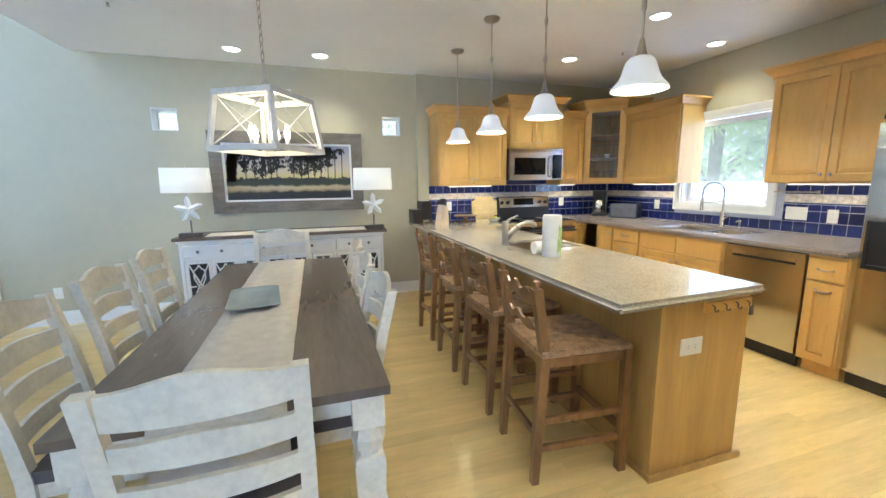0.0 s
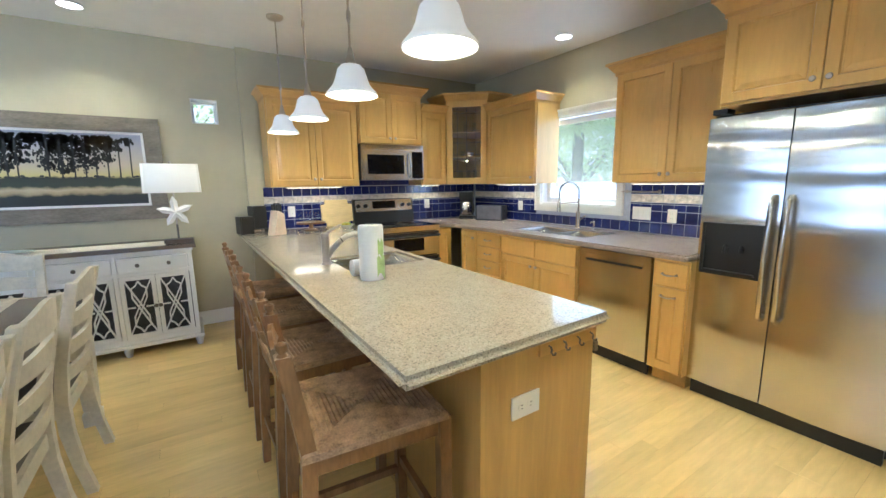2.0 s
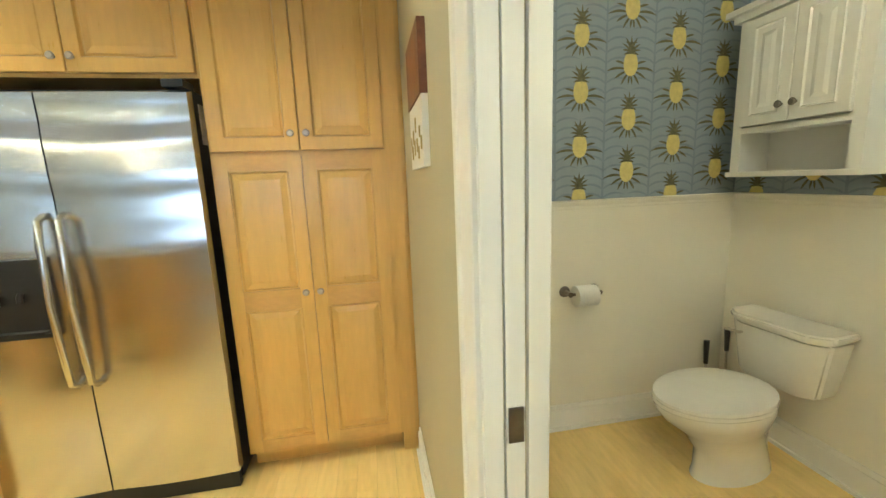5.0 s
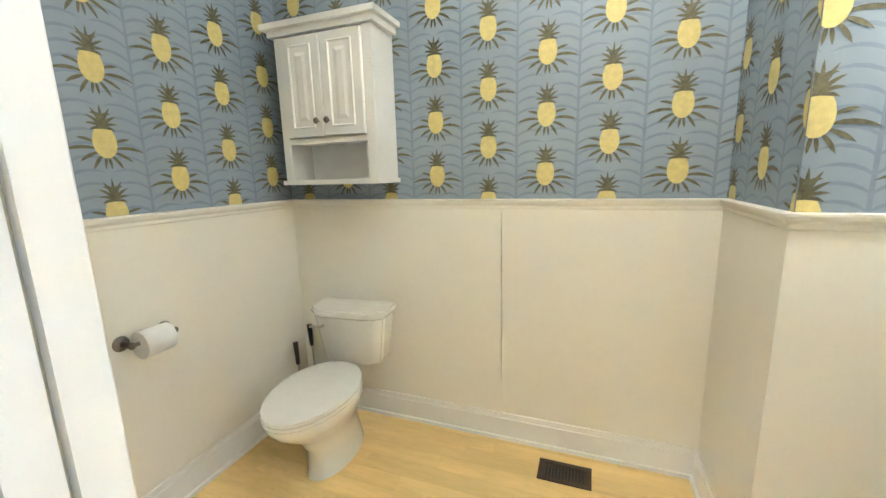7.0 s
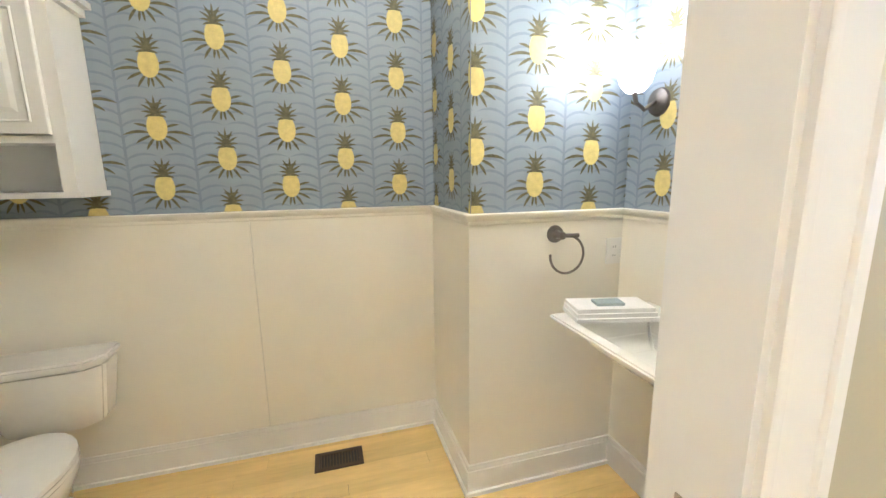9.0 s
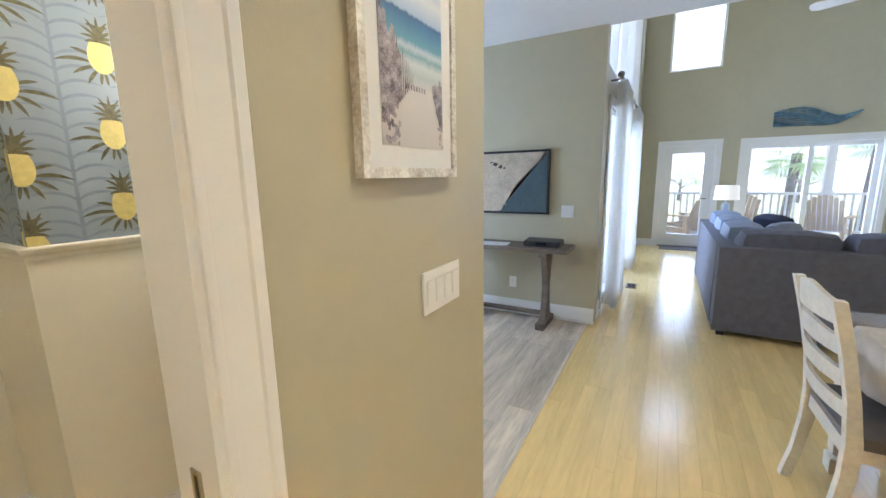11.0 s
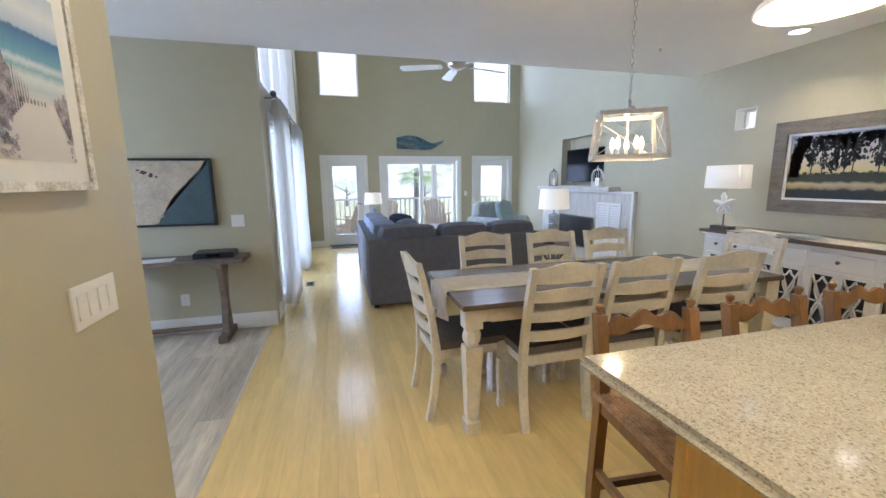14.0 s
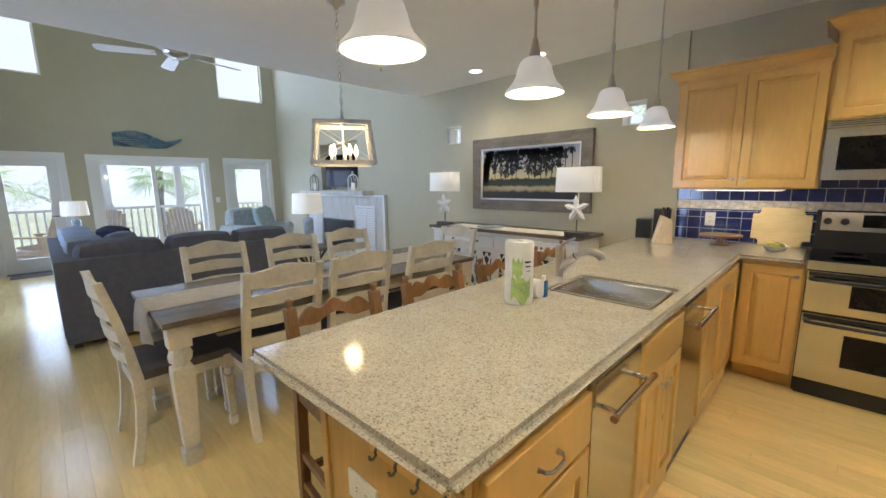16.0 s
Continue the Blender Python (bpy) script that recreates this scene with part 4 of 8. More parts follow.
dw = thing("dishwasher", "stainless steel dishwasher with pocket handle", "dishwasher")
part("body", box(4.16, 4.75, 2.805, 3.395, 0.10, 0.868), M["black"], dw)
part("door", box(4.125, 4.16, 2.81, 3.39, 0.115, 0.865, 0.004), M["steel"], dw)
part("pocket_handle", box(4.1215, 4.1246, 2.87, 3.33, 0.795, 0.83, 0.001), M["steel_h"], dw, "recessed bar handle")
part("shadow_gap", box(4.1228, 4.1246, 2.87, 3.33, 0.777, 0.795), M["black"], dw)
part("kick_plate", box(4.19, 4.21, 2.82, 3.38, 0.0, 0.099), M["black"], dw)

st = thing("range_cooker", "stainless steel double oven range with black glass hob", "stove")
part("body", box(3.147, 3.937, 5.26, 5.86, 0.0, 0.905), M["black"], st)
hob = part("hob", box(3.147, 3.937, 5.21, 5.80, 0.906, 0.92, 0.004), M["blackg"], st, "black ceramic glass hob")
for x, y, r in ((3.34, 5.37, 0.10), (3.74, 5.37, 0.08), (3.34, 5.64, 0.08), (3.74, 5.64, 0.10)):
    part("burner_ring", lathe([(r, 0.9203), (r - 0.004, 0.9206), (r - 0.006, 0.9203)], 28, (x, y, 0)), M["pewter"], hob)
part("front_trim", box(3.147, 3.937, 5.195, 5.209, 0.86, 0.918, 0.004), M["steel_h"], st)
bgd = part("back_guard", prism([(5.80, 0.92), (5.865, 0.92), (5.865, 1.20), (5.845, 1.205), (5.81, 1.06)], 0.79, Matrix(((0, 0, 1, 3.147), (1, 0, 0, 0), (0, 1, 0, 0), (0, 0, 0, 1)))), M["black"], st, "black back guard")
bl = math.degrees(math.atan2(0.035, 0.145))
pan = part("control_panel", box(3.175, 3.915, -0.005, -0.0005, 0.0, 0.135, 0.0015), M["steel"], bgd, "steel control panel")
pan.matrix_local = pose(0, 5.811, 1.06, -bl)
cp = part("display", box(3.39, 3.69, -0.009, -0.0055, 0.03, 0.12, 0.0015), M["blackg"], bgd, "black display")
cp.matrix_local = pose(0, 5.811, 1.06, -bl)
for x in (3.21, 3.30, 3.79, 3.88):
    k = part("knob", lathe([(0.024, 0), (0.022, -0.02), (0.018, -0.024), (0, -0.024)], 16, axis="y"), M["black"], bgd, "round black control knob")
    k.matrix_local = pose(x, 5.822, 1.125, -bl)
for za, zb, wz in ((0.585, 0.85, (0.64, 0.78)), (0.12, 0.57, (0.25, 0.46))):
    d = part("oven_door", box(3.152, 3.932, 5.195, 5.258, za, zb, 0.004), M["steel"], st, "steel oven door")
    part("window", box(3.36, 3.73, 5.191, 5.1945, wz[0], wz[1], 0.001), M["blackg"], d, "dark oven window")
    part("vent_strip", box(3.16, 3.925, 5.1905, 5.1945, zb - 0.028, zb - 0.004), M["black"], d)
    part("handle", tube([(3.17, 5.194, zb - 0.045), (3.175, 5.15, zb - 0.045), (3.21, 5.14, zb - 0.045), (3.87, 5.14, zb - 0.045), (3.91, 5.15, zb - 0.045), (3.915, 5.194, zb - 0.045)], 0.012, 10), M["black"], d, "black bar handle")
part("kick_plate", box(3.16, 3.925, 5.23, 5.258, 0.0, 0.11), M["black"], st)

mw = thing("microwave_oven", "stainless steel over-the-range microwave", "microwave")
part("body", box(3.142, 3.906, 5.50, 5.875, 1.425, 1.812), M["black"], mw)
part("front", box(3.142, 3.906, 5.475, 5.499, 1.425, 1.76, 0.006), M["steel"], mw)
part("vent_grille", box(3.142, 3.906, 5.478, 5.499, 1.763, 1.812, 0.004), M["steel_h"], mw)
part("window", box(3.21, 3.65, 5.470, 5.4745, 1.49, 1.70, 0.002), M["blackg"], mw, "dark glass window")
part("keypad", box(3.755, 3.89, 5.4705, 5.4745, 1.44, 1.74, 0.002), M["blackg"], mw)
part("handle", tube([(3.715, 5.474, 1.46), (3.715, 5.44, 1.48), (3.715, 5.432, 1.59), (3.715, 5.44, 1.70), (3.715, 5.474, 1.72)], 0.011), M["steel_h"], mw, "curved steel handle")
for z in (1.775, 1.787, 1.799): part("louvre", box(3.16, 3.89, 5.4755, 5.4775, z, z + 0.004), M["black"], mw)

# ---- dining furniture ----
CX, CY = 0.563, 3.245


def square_leg(x, y, top, foot=0.035, bm=None):
    """A turned and tapered square table leg."""
    bm = bm or bmesh.new()
    def ring(r, z, n):
        if n == 4: return [bm.verts.new((x + sx * r, y + sy * r, z)) for sx, sy in ((-1, -1), (0, -1), (1, -1), (1, 0), (1, 1), (0, 1), (-1, 1), (-1, 0))]
        return [bm.verts.new((x + r * math.cos(math.pi * (k - 3) / 4), y + r * math.sin(math.pi * (k - 3) / 4), z)) for k in range(8)]
    spec = [(0.050, top, 4), (0.050, top - 0.115, 4), (0.040, top - 0.12, 8), (0.048, top - 0.135, 8), (0.056, top - 0.16, 8), (0.052, top - 0.19, 8), (0.038, top - 0.205, 8), (0.038, top - 0.22, 8), (0.046, top - 0.225, 4), (0.049, top - 0.25, 4), (foot, 0.10, 4), (foot - 0.004, 0.085, 8), (foot + 0.008, 0.075, 4), (foot + 0.006, 0.0, 4)]
    rings = [ring(*s) for s in spec]
    for a, b in zip(rings, rings[1:]):
        for i in range(8): bm.faces.new((a[i], b[i], b[(i + 1) % 8], a[(i + 1) % 8]))
    bm.faces.new(rings[0]); bm.faces.new(rings[-1][::-1])
    bmesh.ops.recalc_face_normals(bm, faces=bm.faces)
    return bm


tb = thing("dining_table", "long dining table, grey-brown top on distressed cream legs", "table", (CX, CY, 0))
part("tabletop", box(-0.437, 0.437, -1.145, 1.145, 0.757, 0.787, 0.010, 3), M["tabletop"], tb, "worn grey-brown wooden top")
for s in (-1, 1):
    part("apron", box(-0.34, 0.34, s * 1.06 - 0.011, s * 1.06 + 0.011, 0.665, 0.756), M["cream"], tb)
    part("apron", box(s * 0.365 - 0.011, s * 0.365 + 0.011, -1.03, 1.03, 0.665, 0.756), M["cream"], tb)
    for q in (-1, 1): part("leg", square_leg(s * 0.37, q * 1.075, 0.756), M["cream"], tb, "turned cream leg", False)


def dining_chair():
    """Origin on the floor at the seat's middle; it faces +y."""
    c = thing("dining_chair", "distressed cream ladder-back chair with taupe seat", "chair", None, "chairs round the dining table")
    W2 = 0.21
    for s in (-1, 1):
        pts = [(s * W2, -0.265, 0.0), (s * W2, -0.235, 0.15), (s * W2, -0.215, 0.32), (s * W2, -0.215, 0.46), (s * W2, -0.235, 0.62), (s * W2, -0.27, 0.80), (s * W2, -0.315, 0.985)]
        bm = bmesh.new()
        rings = []
        for k, (x, y, z) in enumerate(pts):
            a, b = 0.020, (0.024 if 2 <= k <= 3 else 0.020)
            rings.append([bm.verts.new(p) for p in ((x - a, y - b, z), (x + a, y - b, z), (x + a, y + b, z), (x - a, y + b, z))])
        for p, q in zip(rings, rings[1:]):
            for i in range(4): bm.faces.new((p[i], p[(i + 1) % 4], q[(i + 1) % 4], q[i]))
        bm.faces.new(rings[0][::-1]); bm.faces.new(rings[-1])
        bev(bm, 0.006)
        part("back_post", bm, M["cream"], c)
        part("leg", square_leg_small(s * 0.205, 0.215), M["cream"], c, "turned front leg")
        part("seat_rail", box(s * 0.20 - 0.012, s * 0.20 + 0.012, -0.20, 0.20, 0.385, 0.445, 0.003), M["cream"], c)
    part("seat_rail", box(-0.18, 0.18, 0.205, 0.229, 0.385, 0.445, 0.003), M["cream"], c)
    part("seat_rail", box(-0.18, 0.18, -0.225, -0.203, 0.385, 0.445, 0.003), M["cream"], c)
    cu = box(-0.225, 0.225, -0.205, 0.245, 0.446, 0.49, 0.016, 3)
    part("seat", cu, M["seat"], c, "taupe upholstered seat pad")
    for z, h, arch in ((0.545, 0.062, 0.002), (0.665, 0.062, 0.008), (0.782, 0.066, 0.014), (0.893, 0.085, 0.032)):
        bm = bmesh.new()
        cols = []
        n = 12
        for k in range(n + 1):
            u = k / n * 2 - 1
            x = u * (W2 - 0.015)
            yb = -0.225 - max(0, (z + h / 2 - 0.5)) * 0.17 - 0.028 * (1 - u * u)
            top = h + arch * (math.cos(u * math.pi) * 0.5 + 0.5)
            cols.append([bm.verts.new(p) for p in ((x, yb - 0.009, z), (x, yb + 0.009, z), (x, yb + 0.009 - 0.012 * 0.6, z + top), (x, yb - 0.009 - 0.012 * 0.6, z + top))])
        for p, q in zip(cols, cols[1:]):
            for i in range(4): bm.faces.new((p[i], p[(i + 1) % 4], q[(i + 1) % 4], q[i]))
        bm.faces.new(cols[0]); bm.faces.new(cols[-1][::-1])
        bmesh.ops.recalc_face_normals(bm, faces=bm.faces)
        part("back_slat", bm, M["cream"], c, "arched back slat")
    return c


def square_leg_small(x, y):
    bm = bmesh.new()
    spec = [(0.026, 0.455, 4), (0.026, 0.37, 4), (0.020, 0.365, 8), (0.028, 0.345, 8), (0.020, 0.325, 8), (0.025, 0.318, 4), (0.018, 0.07, 4), (0.015, 0.06, 8), (0.021, 0.05, 4), (0.019, 0.0, 4)]
    rings = []
    for r, z, n in spec:
        if n == 4: rings.append([bm.verts.new((x + a * r, y + b * r, z)) for a, b in ((-1, -1), (0, -1), (1, -1), (1, 0), (1, 1), (0, 1), (-1, 1), (-1, 0))])
        else: rings.append([bm.verts.new((x + r * math.cos(math.pi * (k - 3) / 4), y + r * math.sin(math.pi * (k - 3) / 4), z)) for k in range(8)])
    for a, b in zip(rings, rings[1:]):
        for i in range(8): bm.faces.new((a[i], b[i], b[(i + 1) % 8], a[(i + 1) % 8]))
    bm.faces.new(rings[0]); bm.faces.new(rings[-1][::-1])
    bmesh.ops.recalc_face_normals(bm, faces=bm.faces)
    return bm


ch = dining_chair()
ch.matrix_world = pose(0.535, 2.215, 0, 0, 0, 2)
for x, y, a in ((0.76, 2.675, 91), (0.755, 3.205, 90), (0.77, 3.835, 89), (0.08, 2.69, -90), (0.09, 3.31, -91), (0.10, 3.885, -89), (0.515, 4.43, 180)):
    copy_thing(ch, pose(x, y, 0, 0, 0, a))

rn = bmesh.new()
# runner: along the table and down both ends, with a slightly wavy edge
secs = [(-1.165, 0.60), (-1.165, 0.70), (-1.16, 0.77), (-1.15, 0.7895)] + [(-1.10 + 2.2 * k / 30, 0.7895) for k in range(31)] + [(1.15, 0.7895), (1.16, 0.77), (1.165, 0.70), (1.165, 0.60)]
rows_ = []
for k, (y, z) in enumerate(secs):
    w = 0.0012 * math.sin(k * 1.7)
    o = 0.025 * (1 if z < 0.75 else 0) * (0.78 - z) / 0.18
    rows_.append([rn.verts.new((CX - 0.032 + u * 0.172 + w * u, CY + y + o * math.copysign(1, y) * math.sin(u * 4), z + 0.0012 * math.sin(k * 0.9 + u * 5))) for u in (-1, -0.6, -0.2, 0.2, 0.6, 1)])
for a, b in zip(rows_, rows_[1:]):
    for i in range(5): rn.faces.new((a[i], a[i + 1], b[i + 1], b[i]))
ro = tagged(part("table_runner", rn, M["linen"]), "pale linen table runner with fringed edges", "table runner")
ro.modifiers.new("thick", "SOLIDIFY").thickness = 0.003
M["platter"] = mat("pale_blue_glazed_platter", (0.42, 0.49, 0.50), 0.12, 0, 0.05, 8.0, coat=0.3)
pl = thing("platter", "pale blue-grey glazed rectangular platter", "platter", pose(0.475, 3.22, 0.795, 0, 0, 6))
bm = bmesh.new()
rings = []
for sx, sy, z in ((0.075, 0.16, 0.0), (0.085, 0.175, 0.004), (0.12, 0.215, 0.018), (0.125, 0.22, 0.021), (0.118, 0.212, 0.022), (0.084, 0.172, 0.009)):
    c_ = 0.03
    rings.append([bm.verts.new(p) for p in ((-sx + c_, -sy, z), (sx - c_, -sy, z), (sx, -sy + c_, z), (sx, sy - c_, z), (sx - c_, sy, z), (-sx + c_, sy, z), (-sx, sy - c_, z), (-sx, -sy + c_, z))])
for a, b in zip(rings, rings[1:]):
    for i in range(8): bm.faces.new((a[i], a[(i + 1) % 8], b[(i + 1) % 8], b[i]))
bm.faces.new(rings[-1]); bm.faces.new(rings[0][::-1])
bmesh.ops.recalc_face_normals(bm, faces=bm.faces)
part("dish", bm, M["platter"], pl)

# ---- counter stools ----


def stool():
    """Ladder-back counter stool, facing +x; origin on the floor under the seat."""
    c = thing("counter_stool", "dark oak ladder-back counter stool with woven rush seat", "stool", None, "stools along the peninsula")
    for s in (-1, 1):
        y = s * 0.195
        bm = bmesh.new()
        pts = [(-0.235, 0.0), (-0.225, 0.25), (-0.205, 0.60), (-0.205, 0.66), (-0.225, 0.80), (-0.25, 0.945)]
        rings = []
        for x, z in pts:
            r = 0.017 if z < 0.1 else 0.021
            rings.append([bm.verts.new(p) for p in ((x - r, y - r, z), (x + r, y - r, z), (x + r, y + r, z), (x - r, y + r, z))])
        for p, q in zip(rings, rings[1:]):
            for i in range(4): bm.faces.new((p[i], p[(i + 1) % 4], q[(i + 1) % 4], q[i]))
        bm.faces.new(rings[0][::-1]); bm.faces.new(rings[-1]); bev(bm, 0.006)
        ps = part("back_post", bm, M["stool"], c)
        part("finial", lathe([(0.016, 0.944), (0.010, 0.953), (0.017, 0.965), (0.016, 0.978), (0.0, 0.985)], 12, (-0.25, y, 0)), M["stool"], ps)
        part("leg", (lambda b: bev(b, 0.005))(bx(bmesh.new(), 0.195, 0.235, s * 0.205 - 0.02, s * 0.205 + 0.02, 0.0, 0.645)), M["stool"], c)
        for z in (0.16, 0.30): part("stretcher", box(-0.215, 0.20, y - 0.011, y + 0.011, z, z + 0.03, 0.004), M["stool"], c)
        part("seat_rail", box(-0.19, 0.20, y - 0.012, y + 0.012, 0.575, 0.62, 0.003), M["stool"], c)
        part("foot_pad", box(0.199, 0.231, s * 0.205 - 0.016, s * 0.205 + 0.016, 0.0, 0.012), M["linen"], c)
    part("stretcher", box(0.204, 0.226, -0.19, 0.19, 0.20, 0.235, 0.004), M["stool"], c)
    part("stretcher", box(-0.232, -0.212, -0.18, 0.18, 0.22, 0.25, 0.004), M["stool"], c)
    part("seat_rail", box(0.202, 0.228, -0.19, 0.19, 0.56, 0.62, 0.004), M["stool"], c)
    part("seat_rail", box(-0.215, -0.195, -0.18, 0.18, 0.575, 0.62, 0.003), M["stool"], c)
    # rush seat in four wedges of cord
    bm = bmesh.new()
    n, R = 14, 0.225
    def pt(a, r, lift): return (a[0] * r, a[1] * r, 0.655 + lift - 0.012 * (1 - r / R) )
    for q in range(4):
        d = [(1, -1), (1, 1), (-1, 1), (-1, -1)]
        a, b = d[q], d[(q + 1) % 4]
        for k in range(n):
            r0, r1 = R * k / n, R * (k + 1) / n
            rm = (r0 + r1) / 2
            v = [bm.verts.new(p) for p in (pt(a, r0 + 1e-4, 0), pt(b, r0 + 1e-4, 0), pt(b, rm, 0.006), pt(a, rm, 0.006), pt(b, r1, 0), pt(a, r1, 0))]
            bm.faces.new((v[0], v[1], v[2], v[3])); bm.faces.new((v[3], v[2], v[4], v[5]))
        v = [bm.verts.new(p) for p in (pt(a, R, 0), pt(b, R, 0), (b[0] * R * 1.01, b[1] * R * 1.01, 0.635), (a[0] * R * 1.01, a[1] * R * 1.01, 0.635), (b[0] * (R - 0.02), b[1] * (R - 0.02), 0.621), (a[0] * (R - 0.02), a[1] * (R - 0.02), 0.621))]
        bm.faces.new((v[0], v[1], v[2], v[3])); bm.faces.new((v[3], v[2], v[4], v[5]))
    bmesh.ops.recalc_face_normals(bm, faces=bm.faces)
    part("seat", bm, M["rush"], c, "woven rush seat")
    for z, h, big in ((0.725, 0.035, 1), (0.85, 0.05, 1.25)):
        out = []
        n = 24
        up = [(0.178 * (k / n * 2 - 1), z + h + big * (0.024 * math.cos(3 * math.pi * (k / n * 2 - 1)) * 0.5 + 0.028 * (1 - (k / n * 2 - 1) ** 2))) for k in range(n + 1)]
        dn = [(0.178 * (k / n * 2 - 1), z + big * (0.022 * (1 - (k / n * 2 - 1) ** 2) + 0.010 * math.cos(2 * math.pi * (k / n * 2 - 1)))) for k in range(n + 1)]
        bm = bmesh.new()
        cols = []
        for (y, zt), (_, zb) in zip(up, dn):
            xc = -0.208 - (z - 0.66) * 0.15 - 0.022 * (1 - (y / 0.178) ** 2)
            cols.append([bm.verts.new(p) for p in ((xc - 0.008, y, zb), (xc + 0.008, y, zb), (xc, y, zt), (xc - 0.014, y, zt))])
        for p, q in zip(cols, cols[1:]):
            for i in range(4): bm.faces.new((p[i], p[(i + 1) % 4], q[(i + 1) % 4], q[i]))
        bm.faces.new(cols[0]); bm.faces.new(cols[-1][::-1])
        bmesh.ops.recalc_face_normals(bm, faces=bm.faces)
        part("back_slat", bm, M["stool"], c, "scalloped back slat")
    return c


so = stool()
so.matrix_world = pose(1.965, 2.590, 0, 0, 0, -5)
for y, a, x in ((3.20, 1.0, 1.98), (3.79, -1, 1.975), (4.42, 1, 1.98)):
    copy_thing(so, pose(x, y, 0, 0, 0, a))

# ---- sideboard wall ----
sb = thing("sideboard", "white sideboard with wooden top and fretwork doors", "sideboard", (0.52, 5.58, 0))
sb.scale = (0.964, 1.3, 1.052)
part("top", box(-1.07, 1.07, -0.215, 0.205, 0.832, 0.86, 0.008, 2), M["tabletop"], sb, "grey-brown wooden top")
part("moulding", box(-1.045, 1.045, -0.192, 0.195, 0.81, 0.8315, 0.006), M["white"], sb)
# solid near-black block fills the case behind the lattice doors
M["inside"] = mat("dark_case_block", (0.05, 0.052, 0.056), 0.5, 0, 0.2, 6.0)
part("case", box(-1.02, 1.02, -0.13, 0.195, 0.13, 0.809), M["inside"], sb, "solid dark case behind the fretwork")
fr = bmesh.new()
for x in (-1.03, -0.50, -0.015, 0.47, 1.0): bx(fr, x, x + 0.03, -0.178, -0.13, 0.10, 0.809)
bx(fr, -1.03, 1.03, -0.175, -0.13, 0.64, 0.665); bx(fr, -1.03, 1.03, -0.175, -0.13, 0.785, 0.809); bx(fr, -1.03, 1.03, -0.175, -0.13, 0.10, 0.14)
bx(fr, -1.032, -1.02, -0.17, 0.195, 0.10, 0.809); bx(fr, 1.02, 1.032, -0.17, 0.195, 0.10, 0.809)
part("face_frame", fr, M["white"], sb, "", False)
part("plinth", box(-1.06, 1.06, -0.20, 0.20, 0.075, 0.0995, 0.006), M["white"], sb)
for x in (-1.02, -0.5, 0.5, 1.02):
    part("foot", lathe([(0.03, 0.075), (0.034, 0.05), (0.022, 0.0)], 12, (x, -0.16, 0)), M["white"], sb)
xs = (-0.997, -0.468, 0.017, 0.502)
ws = (0.494, 0.45, 0.45, 0.494)
for x, w in zip(xs, ws):
    d = part("drawer_front", panel_front(w, 0.114, False), M["white"], sb, "white drawer front", False)
    d.location = (x + 0.002, -0.166, 0.668)
    for u in ((0.28, 0.72) if w > 0.48 else (0.5,)):
        k = part("knob", knob(), M["pewter"], d, "dark pewter knob"); k.location = (w * u, -0.02, 0.058)
    for s in range(2):
        hw = w / 2 - 0.004
        dr = part("door", frame_y(0, hw, 0, 0.494, 0.03, -0.02, 0), M["white"], sb, "white fretwork door", False)
        dr.location = (x + 0.002 + s * (hw + 0.004), -0.158, 0.143)
        fb = bmesh.new()
        a, b = hw / 2, 0.247
        def strip(pts, wd=0.011):
            for (x0, z0), (x1, z1) in zip(pts, pts[1:]):
                dx, dz = x1 - x0, z1 - z0
                l_ = math.hypot(dx, dz)
                if l_ < 1e-5: continue
                nx, nz = -dz / l_ * wd / 2, dx / l_ * wd / 2
                v = [fb.verts.new(p) for p in ((x0 + nx, -0.006, z0 + nz), (x1 + nx, -0.006, z1 + nz), (x1 - nx, -0.006, z1 - nz), (x0 - nx, -0.006, z0 - nz), (x0 + nx, -0.018, z0 + nz), (x1 + nx, -0.018, z1 + nz), (x1 - nx, -0.018, z1 - nz), (x0 - nx, -0.018, z0 - nz))]
                for f in ((4, 5, 6, 7), (0, 1, 5, 4), (1, 2, 6, 5), (2, 3, 7, 6), (3, 0, 4, 7)): fb.faces.new([v[i] for i in f])
        ww, hh = hw / 2 - 0.03, 0.217
        strip([(a - ww, b - hh), (a + ww * 0.55, b + hh * 0.35), (a + ww * 0.55, b + hh * 0.7), (a + ww * 0.25, b + hh * 0.78), (a, b + hh * 0.95), (a - ww * 0.25, b + hh * 0.78), (a - ww * 0.55, b + hh * 0.7), (a - ww * 0.55, b + hh * 0.35), (a + ww, b - hh)])
        strip([(a - ww, b + hh), (a + ww * 0.55, b - hh * 0.35), (a + ww * 0.55, b - hh * 0.7), (a + ww * 0.25, b - hh * 0.78), (a, b - hh * 0.95), (a - ww * 0.25, b - hh * 0.78), (a - ww * 0.55, b - hh * 0.7), (a - ww * 0.55, b - hh * 0.35), (a + ww, b + hh)])
        strip([(a - ww, b), (a - ww * 0.4, b)]); strip([(a + ww * 0.4, b), (a + ww, b)])
        part("fretwork", fb, M["white"], dr, "white lattice", False)
        k = part("knob", knob(), M["pewter"], dr, "dark pewter knob"); k.location = (hw - 0.014 if s == 0 else 0.014, -0.02, 0.25)

